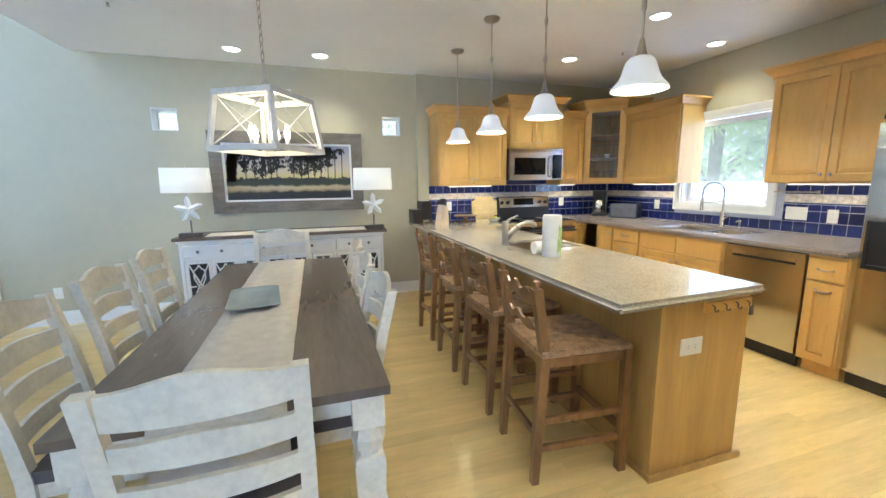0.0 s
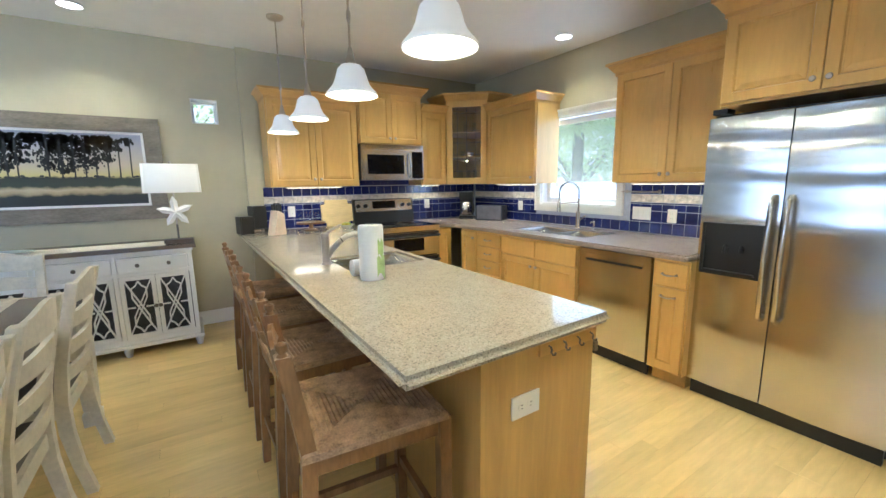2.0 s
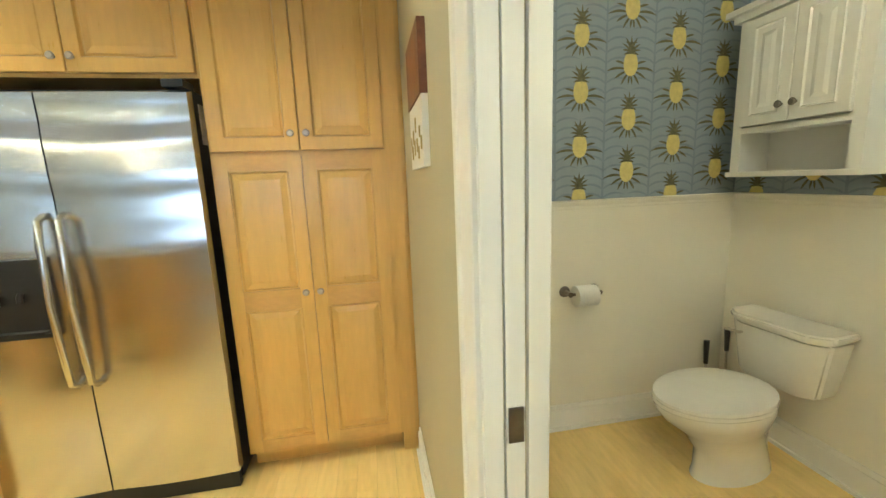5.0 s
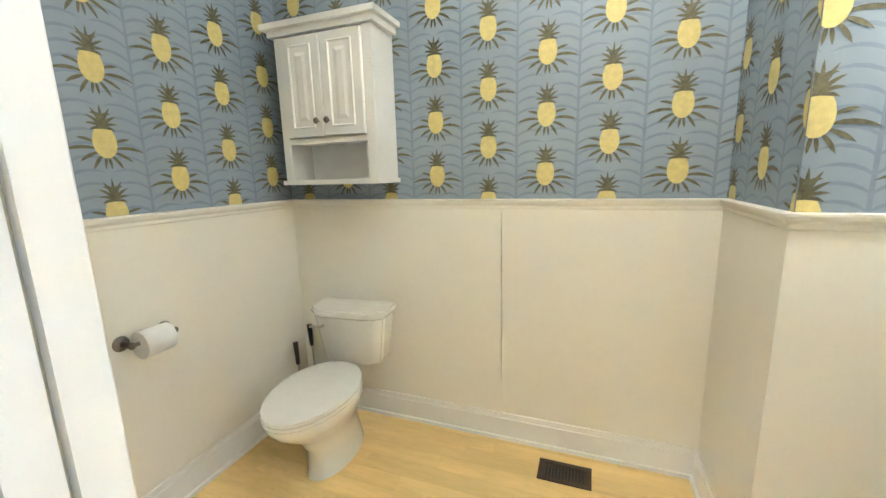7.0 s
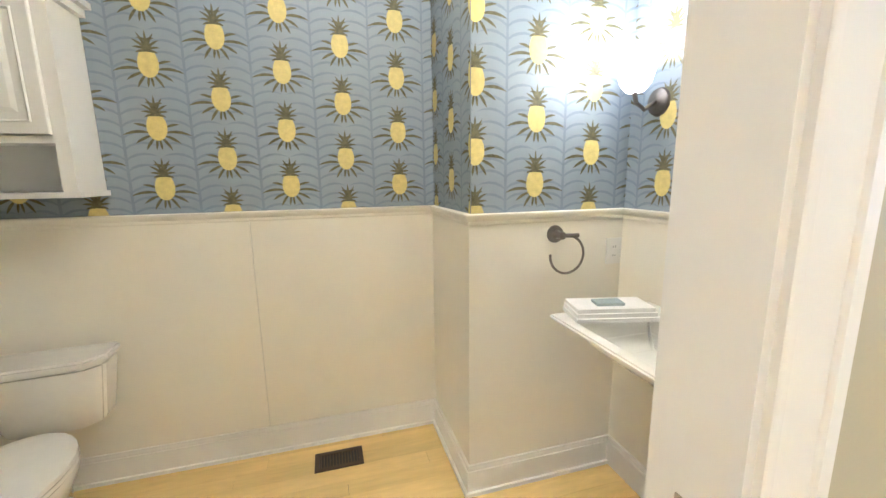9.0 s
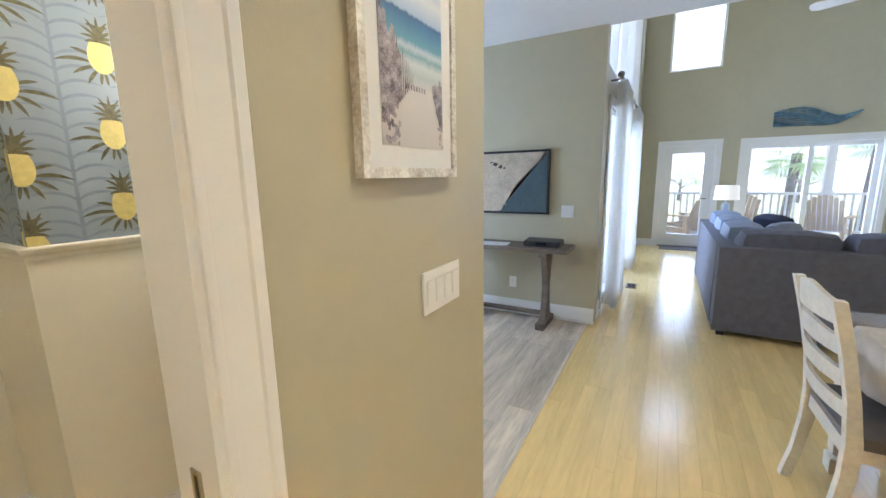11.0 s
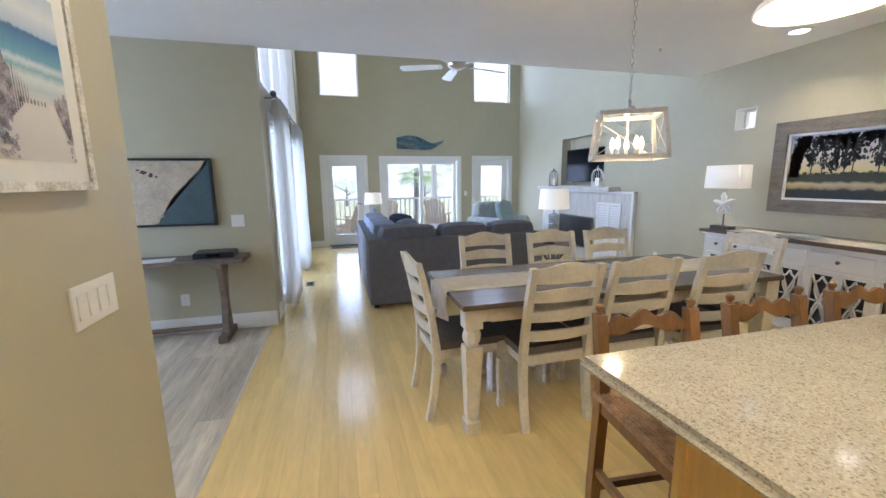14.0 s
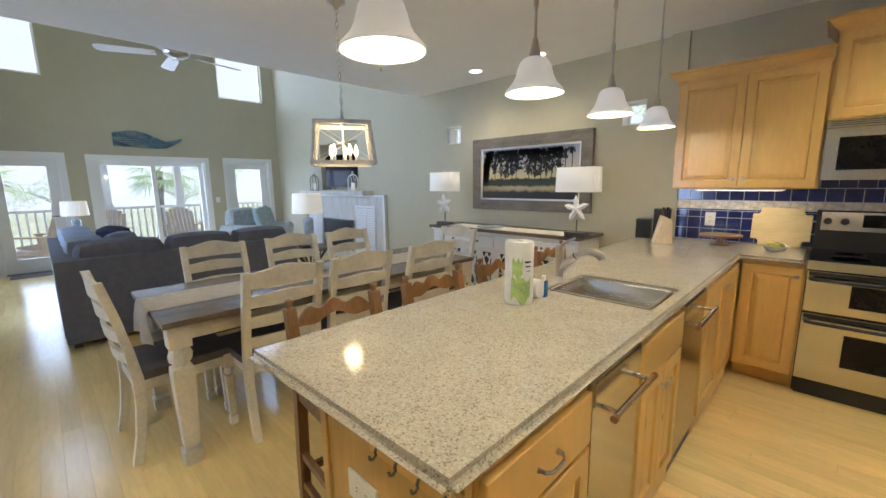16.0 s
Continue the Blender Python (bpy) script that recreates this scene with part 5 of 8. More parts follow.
rr = box(-0.78, 0.80, -0.17, 0.13, 0, 0.003)
run2 = tagged(part("sideboard_runner", rr, M["linen"]), "pale linen runner along the sideboard", "table runner")
run2.location = (0.54, 5.52, 0.9053)
tr = thing("tray", "shallow blue-grey tray on the sideboard", "tray", (0.36, 5.48, 0.9088))
part("dish", lathe([(0.0, 0.0), (0.10, 0.0), (0.17, 0.012), (0.172, 0.015), (0.10, 0.004), (0.0, 0.003)], 26), M["platter"], tr)


def starfish(r=0.105):
    bm = bmesh.new()
    ring = []
    for k in range(10):
        a = math.pi / 2 + k * math.pi / 5 + 0.08
        q = r if k % 2 == 0 else r * 0.33
        ring.append((q * math.cos(a), q * math.sin(a)))
    f, b = bm.verts.new((0, -0.03, 0)), bm.verts.new((0, 0.012, 0))
    rim = [bm.verts.new((x, 0, z)) for x, z in ring]
    ridge = []
    for k in range(10):
        x, z = ring[k]
        ridge.append(bm.verts.new((x * 0.6, -0.022 if k % 2 == 0 else -0.014, z * 0.6)))
    for k in range(10):
        n = (k + 1) % 10
        bm.faces.new((ridge[k], ridge[n], f)); bm.faces.new((rim[k], rim[n], ridge[n], ridge[k])); bm.faces.new((rim[n], rim[k], b))
    bmesh.ops.recalc_face_normals(bm, faces=bm.faces)
    bmesh.ops.subdivide_edges(bm, edges=bm.edges[:], cuts=1, use_grid_fill=True, smooth=0.6)
    return bm


def box_shade(wx, wy, z0, z1, flare=0.94):
    bm = bmesh.new()
    rings = [[bm.verts.new((sx * wx * f, sy * wy * f, z)) for sx, sy in ((-1, -1), (1, -1), (1, 1), (-1, 1))] for z, f in ((z0, 1), (z1, flare))]
    for i in range(4): bm.faces.new((rings[0][i], rings[0][(i + 1) % 4], rings[1][(i + 1) % 4], rings[1][i]))
    es = [e for e in bm.edges if abs(e.verts[0].co.z - e.verts[1].co.z) > 0.05]
    bmesh.ops.bevel(bm, geom=es, offset=0.018, segments=4, affect="EDGES")
    return bm


def table_lamp(x, y):
    l = thing("table_lamp", "lit lamp with white starfish body and linen shade", "lamp", (x, y, 0.905), "lamps on the sideboard")
    part("base", box(-0.105, 0.105, -0.05, 0.05, 0.0, 0.035, 0.008, 2), M["darkwood"], l, "rough dark wooden base")
    part("stem", tube([(0, 0, 0.03), (0, 0, 0.16)], 0.008), M["pewter"], l)
    s = part("starfish", starfish(0.135), M["plaster"], l, "white starfish")
    s.location = (0, -0.012, 0.268)
    part("rod", tube([(0, 0.01, 0.16), (0, 0.01, 0.66)], 0.005), M["nickel"], l)
    sh = part("shade", box_shade(0.206, 0.088, 0.430, 0.668, 0.965), M["shade"], l, "lit white linen shade")
    sh.modifiers.new("thick", "SOLIDIFY").thickness = 0.003
    part("finial", lathe([(0.006, 0.655), (0.009, 0.685), (0.0, 0.695)], 10), M["nickel"], l)
    lamp("lamp_bulb", "POINT", Matrix.Translation((x, y, 0.905 + 0.55)), 2.6, WARM, soft=0.04)


table_lamp(-0.37, 5.455)
table_lamp(1.437, 5.46)


def canvas(name, colours, axis=2, ragged=0.10):
    """A printed picture: bands over the height with noise-shaped edges; ragged: how far the edges wander."""
    m = mat(name, (0.5, 0.5, 0.5), 0.5, 0, 0.05, 6.0)
    n, l = m.node_tree.nodes, m.node_tree.links
    p = n["Principled BSDF"]
    tc = [x for x in n if x.type == "TEX_COORD"][0]
    sp = n.new("ShaderNodeSeparateXYZ"); l.new(tc.outputs["Generated"], sp.inputs[0])
    nz = n.new("ShaderNodeTexNoise"); nz.inputs["Scale"].default_value = 7; nz.inputs["Detail"].default_value = 8
    mp = n.new("ShaderNodeMapping"); mp.inputs["Scale"].default_value = (2.2, 1, 1)
    l.new(tc.outputs["Generated"], mp.inputs[0]); l.new(mp.outputs[0], nz.inputs["Vector"])
    ad = n.new("ShaderNodeMath"); ad.operation = "MULTIPLY_ADD"; ad.inputs[1].default_value = ragged
    l.new(nz.outputs[0], ad.inputs[0]); l.new(sp.outputs[axis], ad.inputs[2])
    r = n.new("ShaderNodeValToRGB")
    els = r.color_ramp.elements
    els[0].position, els[0].color = colours[0][0], (*colours[0][1], 1)
    els[1].position, els[1].color = colours[-1][0], (*colours[-1][1], 1)
    for q, c in colours[1:-1]:
        e = els.new(q); e.color = (*c, 1)
    l.new(ad.outputs[0], r.inputs[0])
    l.new(r.outputs[0], p.inputs["Base Color"])
    return m


M["landscape"] = canvas("printed_marsh_landscape", [(0.05, (0.010, 0.012, 0.010)), (0.18, (0.020, 0.022, 0.014)), (0.215, (0.30, 0.23, 0.12)), (0.27, (0.46, 0.37, 0.22)), (0.295, (0.30, 0.25, 0.13)), (0.32, (0.035, 0.042, 0.020)), (0.43, (0.030, 0.034, 0.018)), (0.46, (0.56, 0.46, 0.18)), (0.62, (0.55, 0.46, 0.33)), (1.05, (0.34, 0.35, 0.43))])
M["treeink"] = mat("printed_tree_black", (0.026, 0.025, 0.018), 0.5, 0, 0.4, 40.0)
M["mat"] = mat("white_picture_mat", (0.78, 0.77, 0.74), 0.8, 0, 0.02, 20.0)
pic = thing("landscape_picture", "large framed landscape of mossy trees over marsh", "picture")
fr = frame_y(-0.245, 1.38, 1.094, 1.985, 0.125, 5.868, 5.915)
part("frame", bev(fr, 0.012, 2), M["grey_wood"], pic, "wide weathered grey wooden frame")
part("inner_lip", frame_y(-0.122, 1.257, 1.217, 1.862, 0.022, 5.880, 5.914), M["mat"], pic)
part("print", box(-0.10, 1.235, 5.897, 5.912, 1.239, 1.84), M["landscape"], pic, "marsh landscape print", False)
random.seed(5)
tb_ = bmesh.new()
def blob(x, z, r, sq=1.0):
    n = 9
    v = [tb_.verts.new((x + r * math.cos(2 * math.pi * k / n) * random.uniform(0.6, 1.2), 5.8965, z + sq * r * math.sin(2 * math.pi * k / n) * random.uniform(0.6, 1.2))) for k in range(n)]
    tb_.faces.new(v)
X0, X1, Z0, Z1 = -0.10, 1.235, 1.239, 1.84
def clampx(v): return min(X1 - 0.03, max(X0 + 0.03, v))
for k in range(1150):
    u = random.random() ** 0.9 * 0.86
    x = clampx(X0 + 0.03 + u * 1.28)
    deep = 0.075 + 0.035 * math.sin(u * 21) + 0.03 * math.sin(u * 47 + 1)
    blob(x, max(1.84 - 0.022 - abs(random.gauss(0, deep)), 1.60), random.uniform(0.006, 0.018), random.uniform(0.6, 1.3))
# moss hanging in columns, with gaps between them
for x, w, low, n in ((0.10, 0.05, 1.55, 110), (0.19, 0.035, 1.52, 90), (0.27, 0.05, 1.50, 150), (0.36, 0.04, 1.53, 110), (0.42, 0.025, 1.58, 50), (0.60, 0.05, 1.53, 150), (0.68, 0.05, 1.50, 160), (0.76, 0.04, 1.53, 110), (0.83, 0.035, 1.51, 100), (0.90, 0.04, 1.55, 100), (0.98, 0.05, 1.60, 100), (1.06, 0.04, 1.70, 60), (1.14, 0.03, 1.74, 40)):
    for k in range(n):
        f = random.random()
        blob(clampx(x + random.gauss(0, w * (0.45 + 0.4 * f))), low + (1.80 - low) * f, random.uniform(0.004, 0.012), random.uniform(1.0, 2.4))
    v = [tb_.verts.new(q) for q in ((x - 0.005, 5.8964, 1.47), (x + 0.005, 5.8964, 1.47), (x + 0.014, 5.8964, 1.78), (x + 0.004, 5.8964, 1.78))]
    tb_.faces.new(v)
# the large trunk at one side, leaning
for k in range(420):
    f = random.random()
    blob(clampx(X0 + 0.02 + 0.10 * f * f + random.uniform(-0.03, 0.075 - 0.02 * f)), 1.44 + 0.38 * f, random.uniform(0.010, 0.024))
for k in range(80): blob(clampx(X0 + 0.05 + random.random() * 1.24), 1.475 + random.uniform(-0.010, 0.010), random.uniform(0.008, 0.018), 0.5)
part("painted_tree_line", tb_, M["treeink"], pic, "dark mossy trees in the print", False)

# ---- lights that hang ----


def pendant(y):
    p = thing("pendant_light", "lit pendant with white bell glass on a nickel rod", "pendant light", (2.258, y, 0.028), "pendants over the peninsula")
    part("canopy", lathe([(0.065, 2.671), (0.065, 2.662), (0.05, 2.647), (0.012, 2.637)], 22), M["nickel"], p)
    part("rod", tube([(0, 0, 2.642), (0, 0, 1.99)], 0.0055, 8), M["nickel"], p)
    for z in (2.36, 2.14): part("coupling", lathe([(0.006, z - 0.03), (0.011, z - 0.012), (0.011, z + 0.012), (0.006, z + 0.03)], 10), M["nickel"], p)
    part("socket_cup", lathe([(0.010, 2.00), (0.017, 1.965), (0.026, 1.93), (0.028, 1.91)], 16), M["nickel"], p)
    prof = [(0.026, 1.922), (0.045, 1.916), (0.060, 1.900), (0.068, 1.876), (0.075, 1.850), (0.087, 1.824), (0.105, 1.803), (0.117, 1.790), (0.121, 1.779)]
    b = bmesh.new()
    n = 32
    rings = [[b.verts.new((r * math.cos(2 * math.pi * k / n), r * math.sin(2 * math.pi * k / n), z)) for k in range(n)] for r, z in prof]
    for q, w in zip(rings, rings[1:]):
        for i in range(n): b.faces.new((q[i], q[(i + 1) % n], w[(i + 1) % n], w[i]))
    s = part("shade", b, M["pglass"], p, "lit frosted white glass bell")
    s.modifiers.new("thick", "SOLIDIFY").thickness = 0.004
    part("bulb", lathe([(0.010, 1.91), (0.018, 1.885), (0.026, 1.86), (0.020, 1.835), (0.0, 1.826)], 14), M["can"], p, "glowing bulb")
    lamp("pendant_bulb", "POINT", Matrix.Translation((2.258, y, 1.823)), 4.2, WARM, soft=0.03)


for y in (2.504, 3.303, 4.11, 4.92): pendant(y)

cl = thing("chandelier", "washed wood lantern chandelier with lit candle bulbs", "chandelier", pose(0.596, 3.390, 0, 0, 0, -31))
B, T = (0.193, 0.214, 1.588), (0.161, 0.184, 1.866)
def bar(a, b, w=0.011): return bev(tube([a, b], w * 1.3, 4), 0.002)
for hx, hy, z in (B, T):
    for s in (-1, 1):
        part("frame_bar", box(-hx - 0.012, hx + 0.012, s * hy - 0.012, s * hy + 0.012, z - 0.014, z + 0.014, 0.002), M["chand"], cl)
        part("frame_bar", box(s * hx - 0.012, s * hx + 0.012, -hy + 0.013, hy - 0.013, z - 0.014, z + 0.014, 0.002), M["chand"], cl)
for sx in (-1, 1):
    for sy in (-1, 1):
        part("corner_post", bar((sx * B[0], sy * B[1], B[2] + 0.012), (sx * T[0], sy * T[1], T[2] - 0.012), 0.013), M["chand"], cl)
        part("brace", tube([(sx * B[0], sy * B[1] * 0.94, B[2] + 0.015), (sx * T[0], -sy * T[1] * 0.94, T[2] - 0.015)], 0.0026, 6), M["chand"], cl)
        part("brace", tube([(sx * B[0] * 0.92, sy * B[1], B[2] + 0.015), (-sx * T[0] * 0.92, sy * T[1], T[2] - 0.015)], 0.0026, 6), M["chand"], cl)
part("top_bar", box(-T[0], T[0], -0.012, 0.012, T[2] + 0.0145, T[2] + 0.032, 0.002), M["chand"], cl)
part("stem", tube([(0, 0, T[2] + 0.03), (0, 0, 1.60)], 0.006, 8), M["chand"], cl)
part("hub", lathe([(0.0, 1.585), (0.022, 1.587), (0.022, 1.612), (0.0, 1.614)], 12), M["chand"], cl)
for k in range(5):
    x, y = (0.095 * math.cos(0.5 + 1.2566 * k), 0.095 * math.sin(0.5 + 1.2566 * k))
    part("arm", tube([(x * 0.2, y * 0.2, 1.60), (x, y, 1.60)], 0.005, 6), M["chand"], cl)
    cn = part("candle", lathe([(0.011, 1.597), (0.011, 1.645), (0.0, 1.645)], 10, (x, y, 0)), M["white"], cl)
    part("bulb", lathe([(0.008, 1.645), (0.017, 1.668), (0.014, 1.694), (0.005, 1.722), (0.0, 1.728)], 12, (x, y, 0)), M["bulb"], cn, "lit flame bulb")
for k in range(17):
    z = 1.945 + 0.043 * k
    pts = []
    for j in range(9):
        a = 2 * math.pi * j / 8
        u, w = 0.009 * math.cos(a), 0.028 * math.sin(a)
        pts.append((u if k % 2 else 0, 0 if k % 2 else u, z + w))
    part("chain_link", tube(pts, 0.0028, 6), M["nickel"], cl)
part("ring", tube([(0.02 * math.cos(a), 0, 1.94 - 0.005 + 0.022 * math.sin(a)) for a in [2 * math.pi * j / 10 for j in range(11)]], 0.004, 6), M["nickel"], cl)
part("canopy", lathe([(0.065, 2.699), (0.065, 2.685), (0.03, 2.668), (0.008, 2.64)], 20), M["nickel"], cl)
lamp("chandelier_light", "POINT", Matrix.Translation((0.596, 3.390, 1.76)), 3.2, (1.0, 0.78, 0.42), soft=0.06)

# (3.54, 2.52) and (3.30, 1.45) are unseen cans added to brighten the pantry side
for x, y in ((0.14, 5.46), (0.955, 5.455), (3.54, 3.69), (3.52, 4.86), (4.605, 4.05), (3.54, 2.52), (3.30, 1.45), (1.6, 1.45)):
    c = thing("recessed_light", "lit round recessed ceiling light", "ceiling light", (x, y, 2.7), "recessed ceiling lights")
    part("trim_ring", lathe([(0.095, -0.0005), (0.095, -0.004), (0.074, -0.008), (0.07, -0.001)], 26), M["white"], c)
    part("lens", lathe([(0.069, -0.004), (0.0, -0.0035)], 22), M["can"], c, "glowing lens")
    lamp("recessed_bulb", "SPOT", look((x, y, 2.685), (x, y, 0)), 14 if x > 4.5 else 18 if x < 1.2 else 28, (1.0, 0.88, 0.61), cone=120, soft=0.06)
for x, y in ((2.1, 2.6), (3.9, 4.5), (-0.5, 4.6)):
    sp = thing("sprinkler_head", "small white ceiling sprinkler head", "sprinkler", (x, y, 2.7))
    part("plate", lathe([(0.03, -0.0005), (0.028, -0.006), (0.012, -0.008)], 16), M["white"], sp)
    part("nozzle", lathe([(0.009, -0.008), (0.007, -0.03), (0.016, -0.032), (0.0, -0.034)], 12), M["nickel"], sp)
for x0, x1, y0, y1 in ((2.40, 2.95, 5.62, 5.66), (3.97, 4.2, 5.62, 5.66), (4.72, 4.76, 4.5, 5.1), (4.72, 4.76, 2.7, 3.35)):
    us = thing("under_cabinet_light", "slim lit light bar under a wall cabinet", "light bar", None, "lights under the cabinets")
    part("housing", box(x0 - 0.01, x1 + 0.01, y0 - 0.01, y1 + 0.01, 1.352, 1.3645), M["white"], us)
    part("lens", box(x0, x1, y0, y1, 1.349, 1.3519), M["strip"], us, "glowing lens")
    if x1 - x0 > y1 - y0: lamp("bar_light", "AREA", look(((x0 + x1) / 2, (y0 + y1) / 2, 1.347), ((x0 + x1) / 2, (y0 + y1) / 2 + 0.001, 0)), 0.9, WARM, size=x1 - x0, size_y=0.04)
    else: lamp("bar_light", "AREA", pose((x0 + x1) / 2, (y0 + y1) / 2, 1.347), 0.9, WARM, size=0.04, size_y=y1 - y0)

# ---- things on the worktops ----


def faucet_low(x, y):
    f = thing("prep_faucet", "brushed nickel single-lever faucet at the prep sink", "faucet", (x, y, 0.915))
    part("base", lathe([(0.031, 0.0), (0.029, 0.008), (0.0235, 0.014), (0.0225, 0.155), (0.024, 0.158), (0.024, 0.18), (0.018, 0.188), (0.0, 0.19)], 20), M["nickel"], f)
    part("spout", tube([(0.004, 0, 0.045), (0.045, -0.004, 0.095), (0.09, -0.008, 0.135), (0.13, -0.012, 0.160), (0.17, -0.016, 0.170), (0.205, -0.020, 0.168), (0.235, -0.024, 0.155), (0.242, -0.025, 0.140)], 0.016, 14, radii=[0.020, 0.0185, 0.017, 0.017, 0.018, 0.020, 0.021, 0.019]), M["nickel"], f)
    part("collar", tube([(0.092, -0.008, 0.137), (0.097, -0.0085, 0.140)], 0.0186, 14), M["black"], f, "dark joint ring")
    part("lever", tube([(0, 0, 0.176), (0.03, -0.006, 0.200), (0.095, -0.02, 0.232)], 0.009, 10, radii=[0.013, 0.0095, 0.006]), M["nickel"], f)


faucet_low(2.195, 3.70)


def paper_towel(x, y):
    p = thing("paper_towel_roll", "upright white paper towel roll with green print", "paper towel", (x, y, 0.915))
    part("roll", lathe([(0.02, 0.0), (0.058, 0.002), (0.062, 0.02), (0.061, 0.14), (0.062, 0.255), (0.058, 0.272), (0.021, 0.272), (0.02, 0.2)], 26), M["paper"], p)
    M["greenprint"] = mat("pale_green_wrapper_print", (0.42, 0.56, 0.20), 0.5, 0, 0.2, 20.0)
    bm = bmesh.new()
    for za, zb, a0, a1 in ((0.02, 0.115, -1.55, -0.15), (0.118, 0.20, -1.45, -0.75)):
        n = 8
        lo = [bm.verts.new((0.0632 * math.cos(a0 + (a1 - a0) * k / n), 0.0632 * math.sin(a0 + (a1 - a0) * k / n), za + 0.02 * math.sin(k))) for k in range(n + 1)]
        hi = [bm.verts.new((0.0632 * math.cos(a0 + (a1 - a0) * k / n), 0.0632 * math.sin(a0 + (a1 - a0) * k / n), zb + 0.012 * math.sin(k * 1.7))) for k in range(n + 1)]
        for k in range(n): bm.faces.new((lo[k], lo[k + 1], hi[k + 1], hi[k]))
    part("print", bm, M["greenprint"], p, "pale green printed patch", False)
    for za, zb, a0, a1 in ((0.186, 0.194, -0.62, -0.12), (0.168, 0.174, -0.55, -0.15), (0.150, 0.154, -0.45, -0.15)):
        bm = bmesh.new()
        rows_b = [[bm.verts.new((0.0634 * math.cos(a0 + (a1 - a0) * k / 6), 0.0634 * math.sin(a0 + (a1 - a0) * k / 6), z)) for k in range(7)] for z in (za, zb)]
        for k in range(6): bm.faces.new((rows_b[0][k], rows_b[0][k + 1], rows_b[1][k + 1], rows_b[1][k]))
        part("lettering_bar", bm, M["black"], p, "dark bar of wrapper lettering", False)
    r = thing("paper_roll", "small white paper roll lying on the worktop", "paper roll", (x - 0.01, y + 0.115, 0.915))
    part("roll", lathe([(0.018, -0.055), (0.042, -0.053), (0.043, 0.053), (0.018, 0.055)], 22, (0, 0, 0.043), axis="x"), M["paper"], r)
    s = thing("soap_bottle", "small blue soap bottle beside the paper towels", "bottle", (x + 0.035, y + 0.15, 0.915))
    M["bluesoap"] = mat("blue_liquid_bottle", (0.03, 0.16, 0.42), 0.15, 0, 0.1, 12.0, coat=0.4)
    part("bottle", bev(bx(bmesh.new(), -0.016, 0.016, -0.011, 0.011, 0, 0.075), 0.006, 2), M["bluesoap"], s)
    part("cap", lathe([(0.009, 0.075), (0.009, 0.098), (0.0, 0.098)], 12), M["white"], s)


paper_towel(2.275, 3.19)

for x, y, z0, w, d, h, nm in ((1.985, 5.70, 0.915, 0.125, 0.13, 0.17, "small"), (2.115, 5.775, 0.955, 0.135, 0.14, 0.225, "taller")):
    s = thing("speaker", "black bookshelf loudspeaker, the %s of two" % nm, "loudspeaker", pose(x, y, z0, 0, 0, 12))
    part("cabinet", box(-w / 2, w / 2, -d / 2, d / 2, 0, h, 0.006), M["black"], s)
    part("grille", box(-w / 2 + 0.008, w / 2 - 0.008, -d / 2 - 0.008, -d / 2 - 0.0005, 0.01, h - 0.01, 0.004), M["black"], s, "dark cloth grille")
rd = thing("radio_unit", "black and silver unit under the loudspeaker", "radio", pose(2.115, 5.775, 0.915, 0, 0, 12))
part("case", box(-0.075, 0.075, -0.075, 0.075, 0, 0.0395, 0.004), M["black"], rd)
part("face", box(-0.07, 0.03, -0.078, -0.0755, 0.006, 0.034), M["steel_h"], rd, "silver front strip")

kb = thing("knife_block", "pale wood knife block with black-handled knives", "knife block", pose(2.225, 5.40, 0.915, 0, 0, 30))
M["blockw"] = mat("pale_beech_block", (0.66, 0.52, 0.36), 0.45, 0, 0.08, 5.0)
part("block", bev(prism([(-0.07, 0), (0.07, 0), (0.055, 0.20), (-0.015, 0.235)], 0.105, pose(0, 0.05, 0, 90)), 0.005), M["blockw"], kb)
for k in range(7):
    x, y = -0.004 + 0.018 * (k % 3), -0.035 + 0.034 * (k // 3)
    part("knife_handle", box(x - 0.006, x + 0.006, y - 0.010, y + 0.010, 0.205, 0.29 + 0.012 * (k % 2), 0.003), M["black"], kb)

cs = thing("cake_stand", "dark wooden cake stand with clear glass dome", "cake stand", (2.60, 5.60, 0.915))
part("stand", lathe([(0.07, 0), (0.065, 0.008), (0.025, 0.02), (0.02, 0.055), (0.04, 0.065), (0.145, 0.07), (0.148, 0.085), (0.0, 0.085)], 28), M["stool"], cs)
M["dome"] = glass("clear_glass_dome", (0.96, 0.98, 0.97))
part("dome", lathe([(0.122, 0.086), (0.122, 0.16), (0.115, 0.182), (0.09, 0.195), (0.02, 0.20), (0.012, 0.205)], 28), M["dome"], cs, "clear glass dome")
part("dome_knob", lathe([(0.01, 0.204), (0.017, 0.215), (0.012, 0.228), (0.0, 0.23)], 12), M["dome"], cs)

cbd = thing("cutting_board", "light wooden cutting board leaning on the backsplash", "cutting board", pose(2.77, 5.775, 0.917, -9))
M["boardw"] = mat("light_maple_board", (0.68, 0.53, 0.27), 0.4, 0, 0.10, 3.0, 0.04, 80, (0.6, 3, 4))
brd = prism([(0, 0), (0.36, 0), (0.36, 0.30), (0, 0.30)], 0.02, pose(0, 0.02, 0, 90))
es = [e for e in brd.edges if abs(e.verts[0].co.y - e.verts[1].co.y) > 0.015]
bmesh.ops.bevel(brd, geom=es, offset=0.05, segments=5, affect="EDGES")
part("board", bev(brd, 0.003), M["boardw"], cbd)

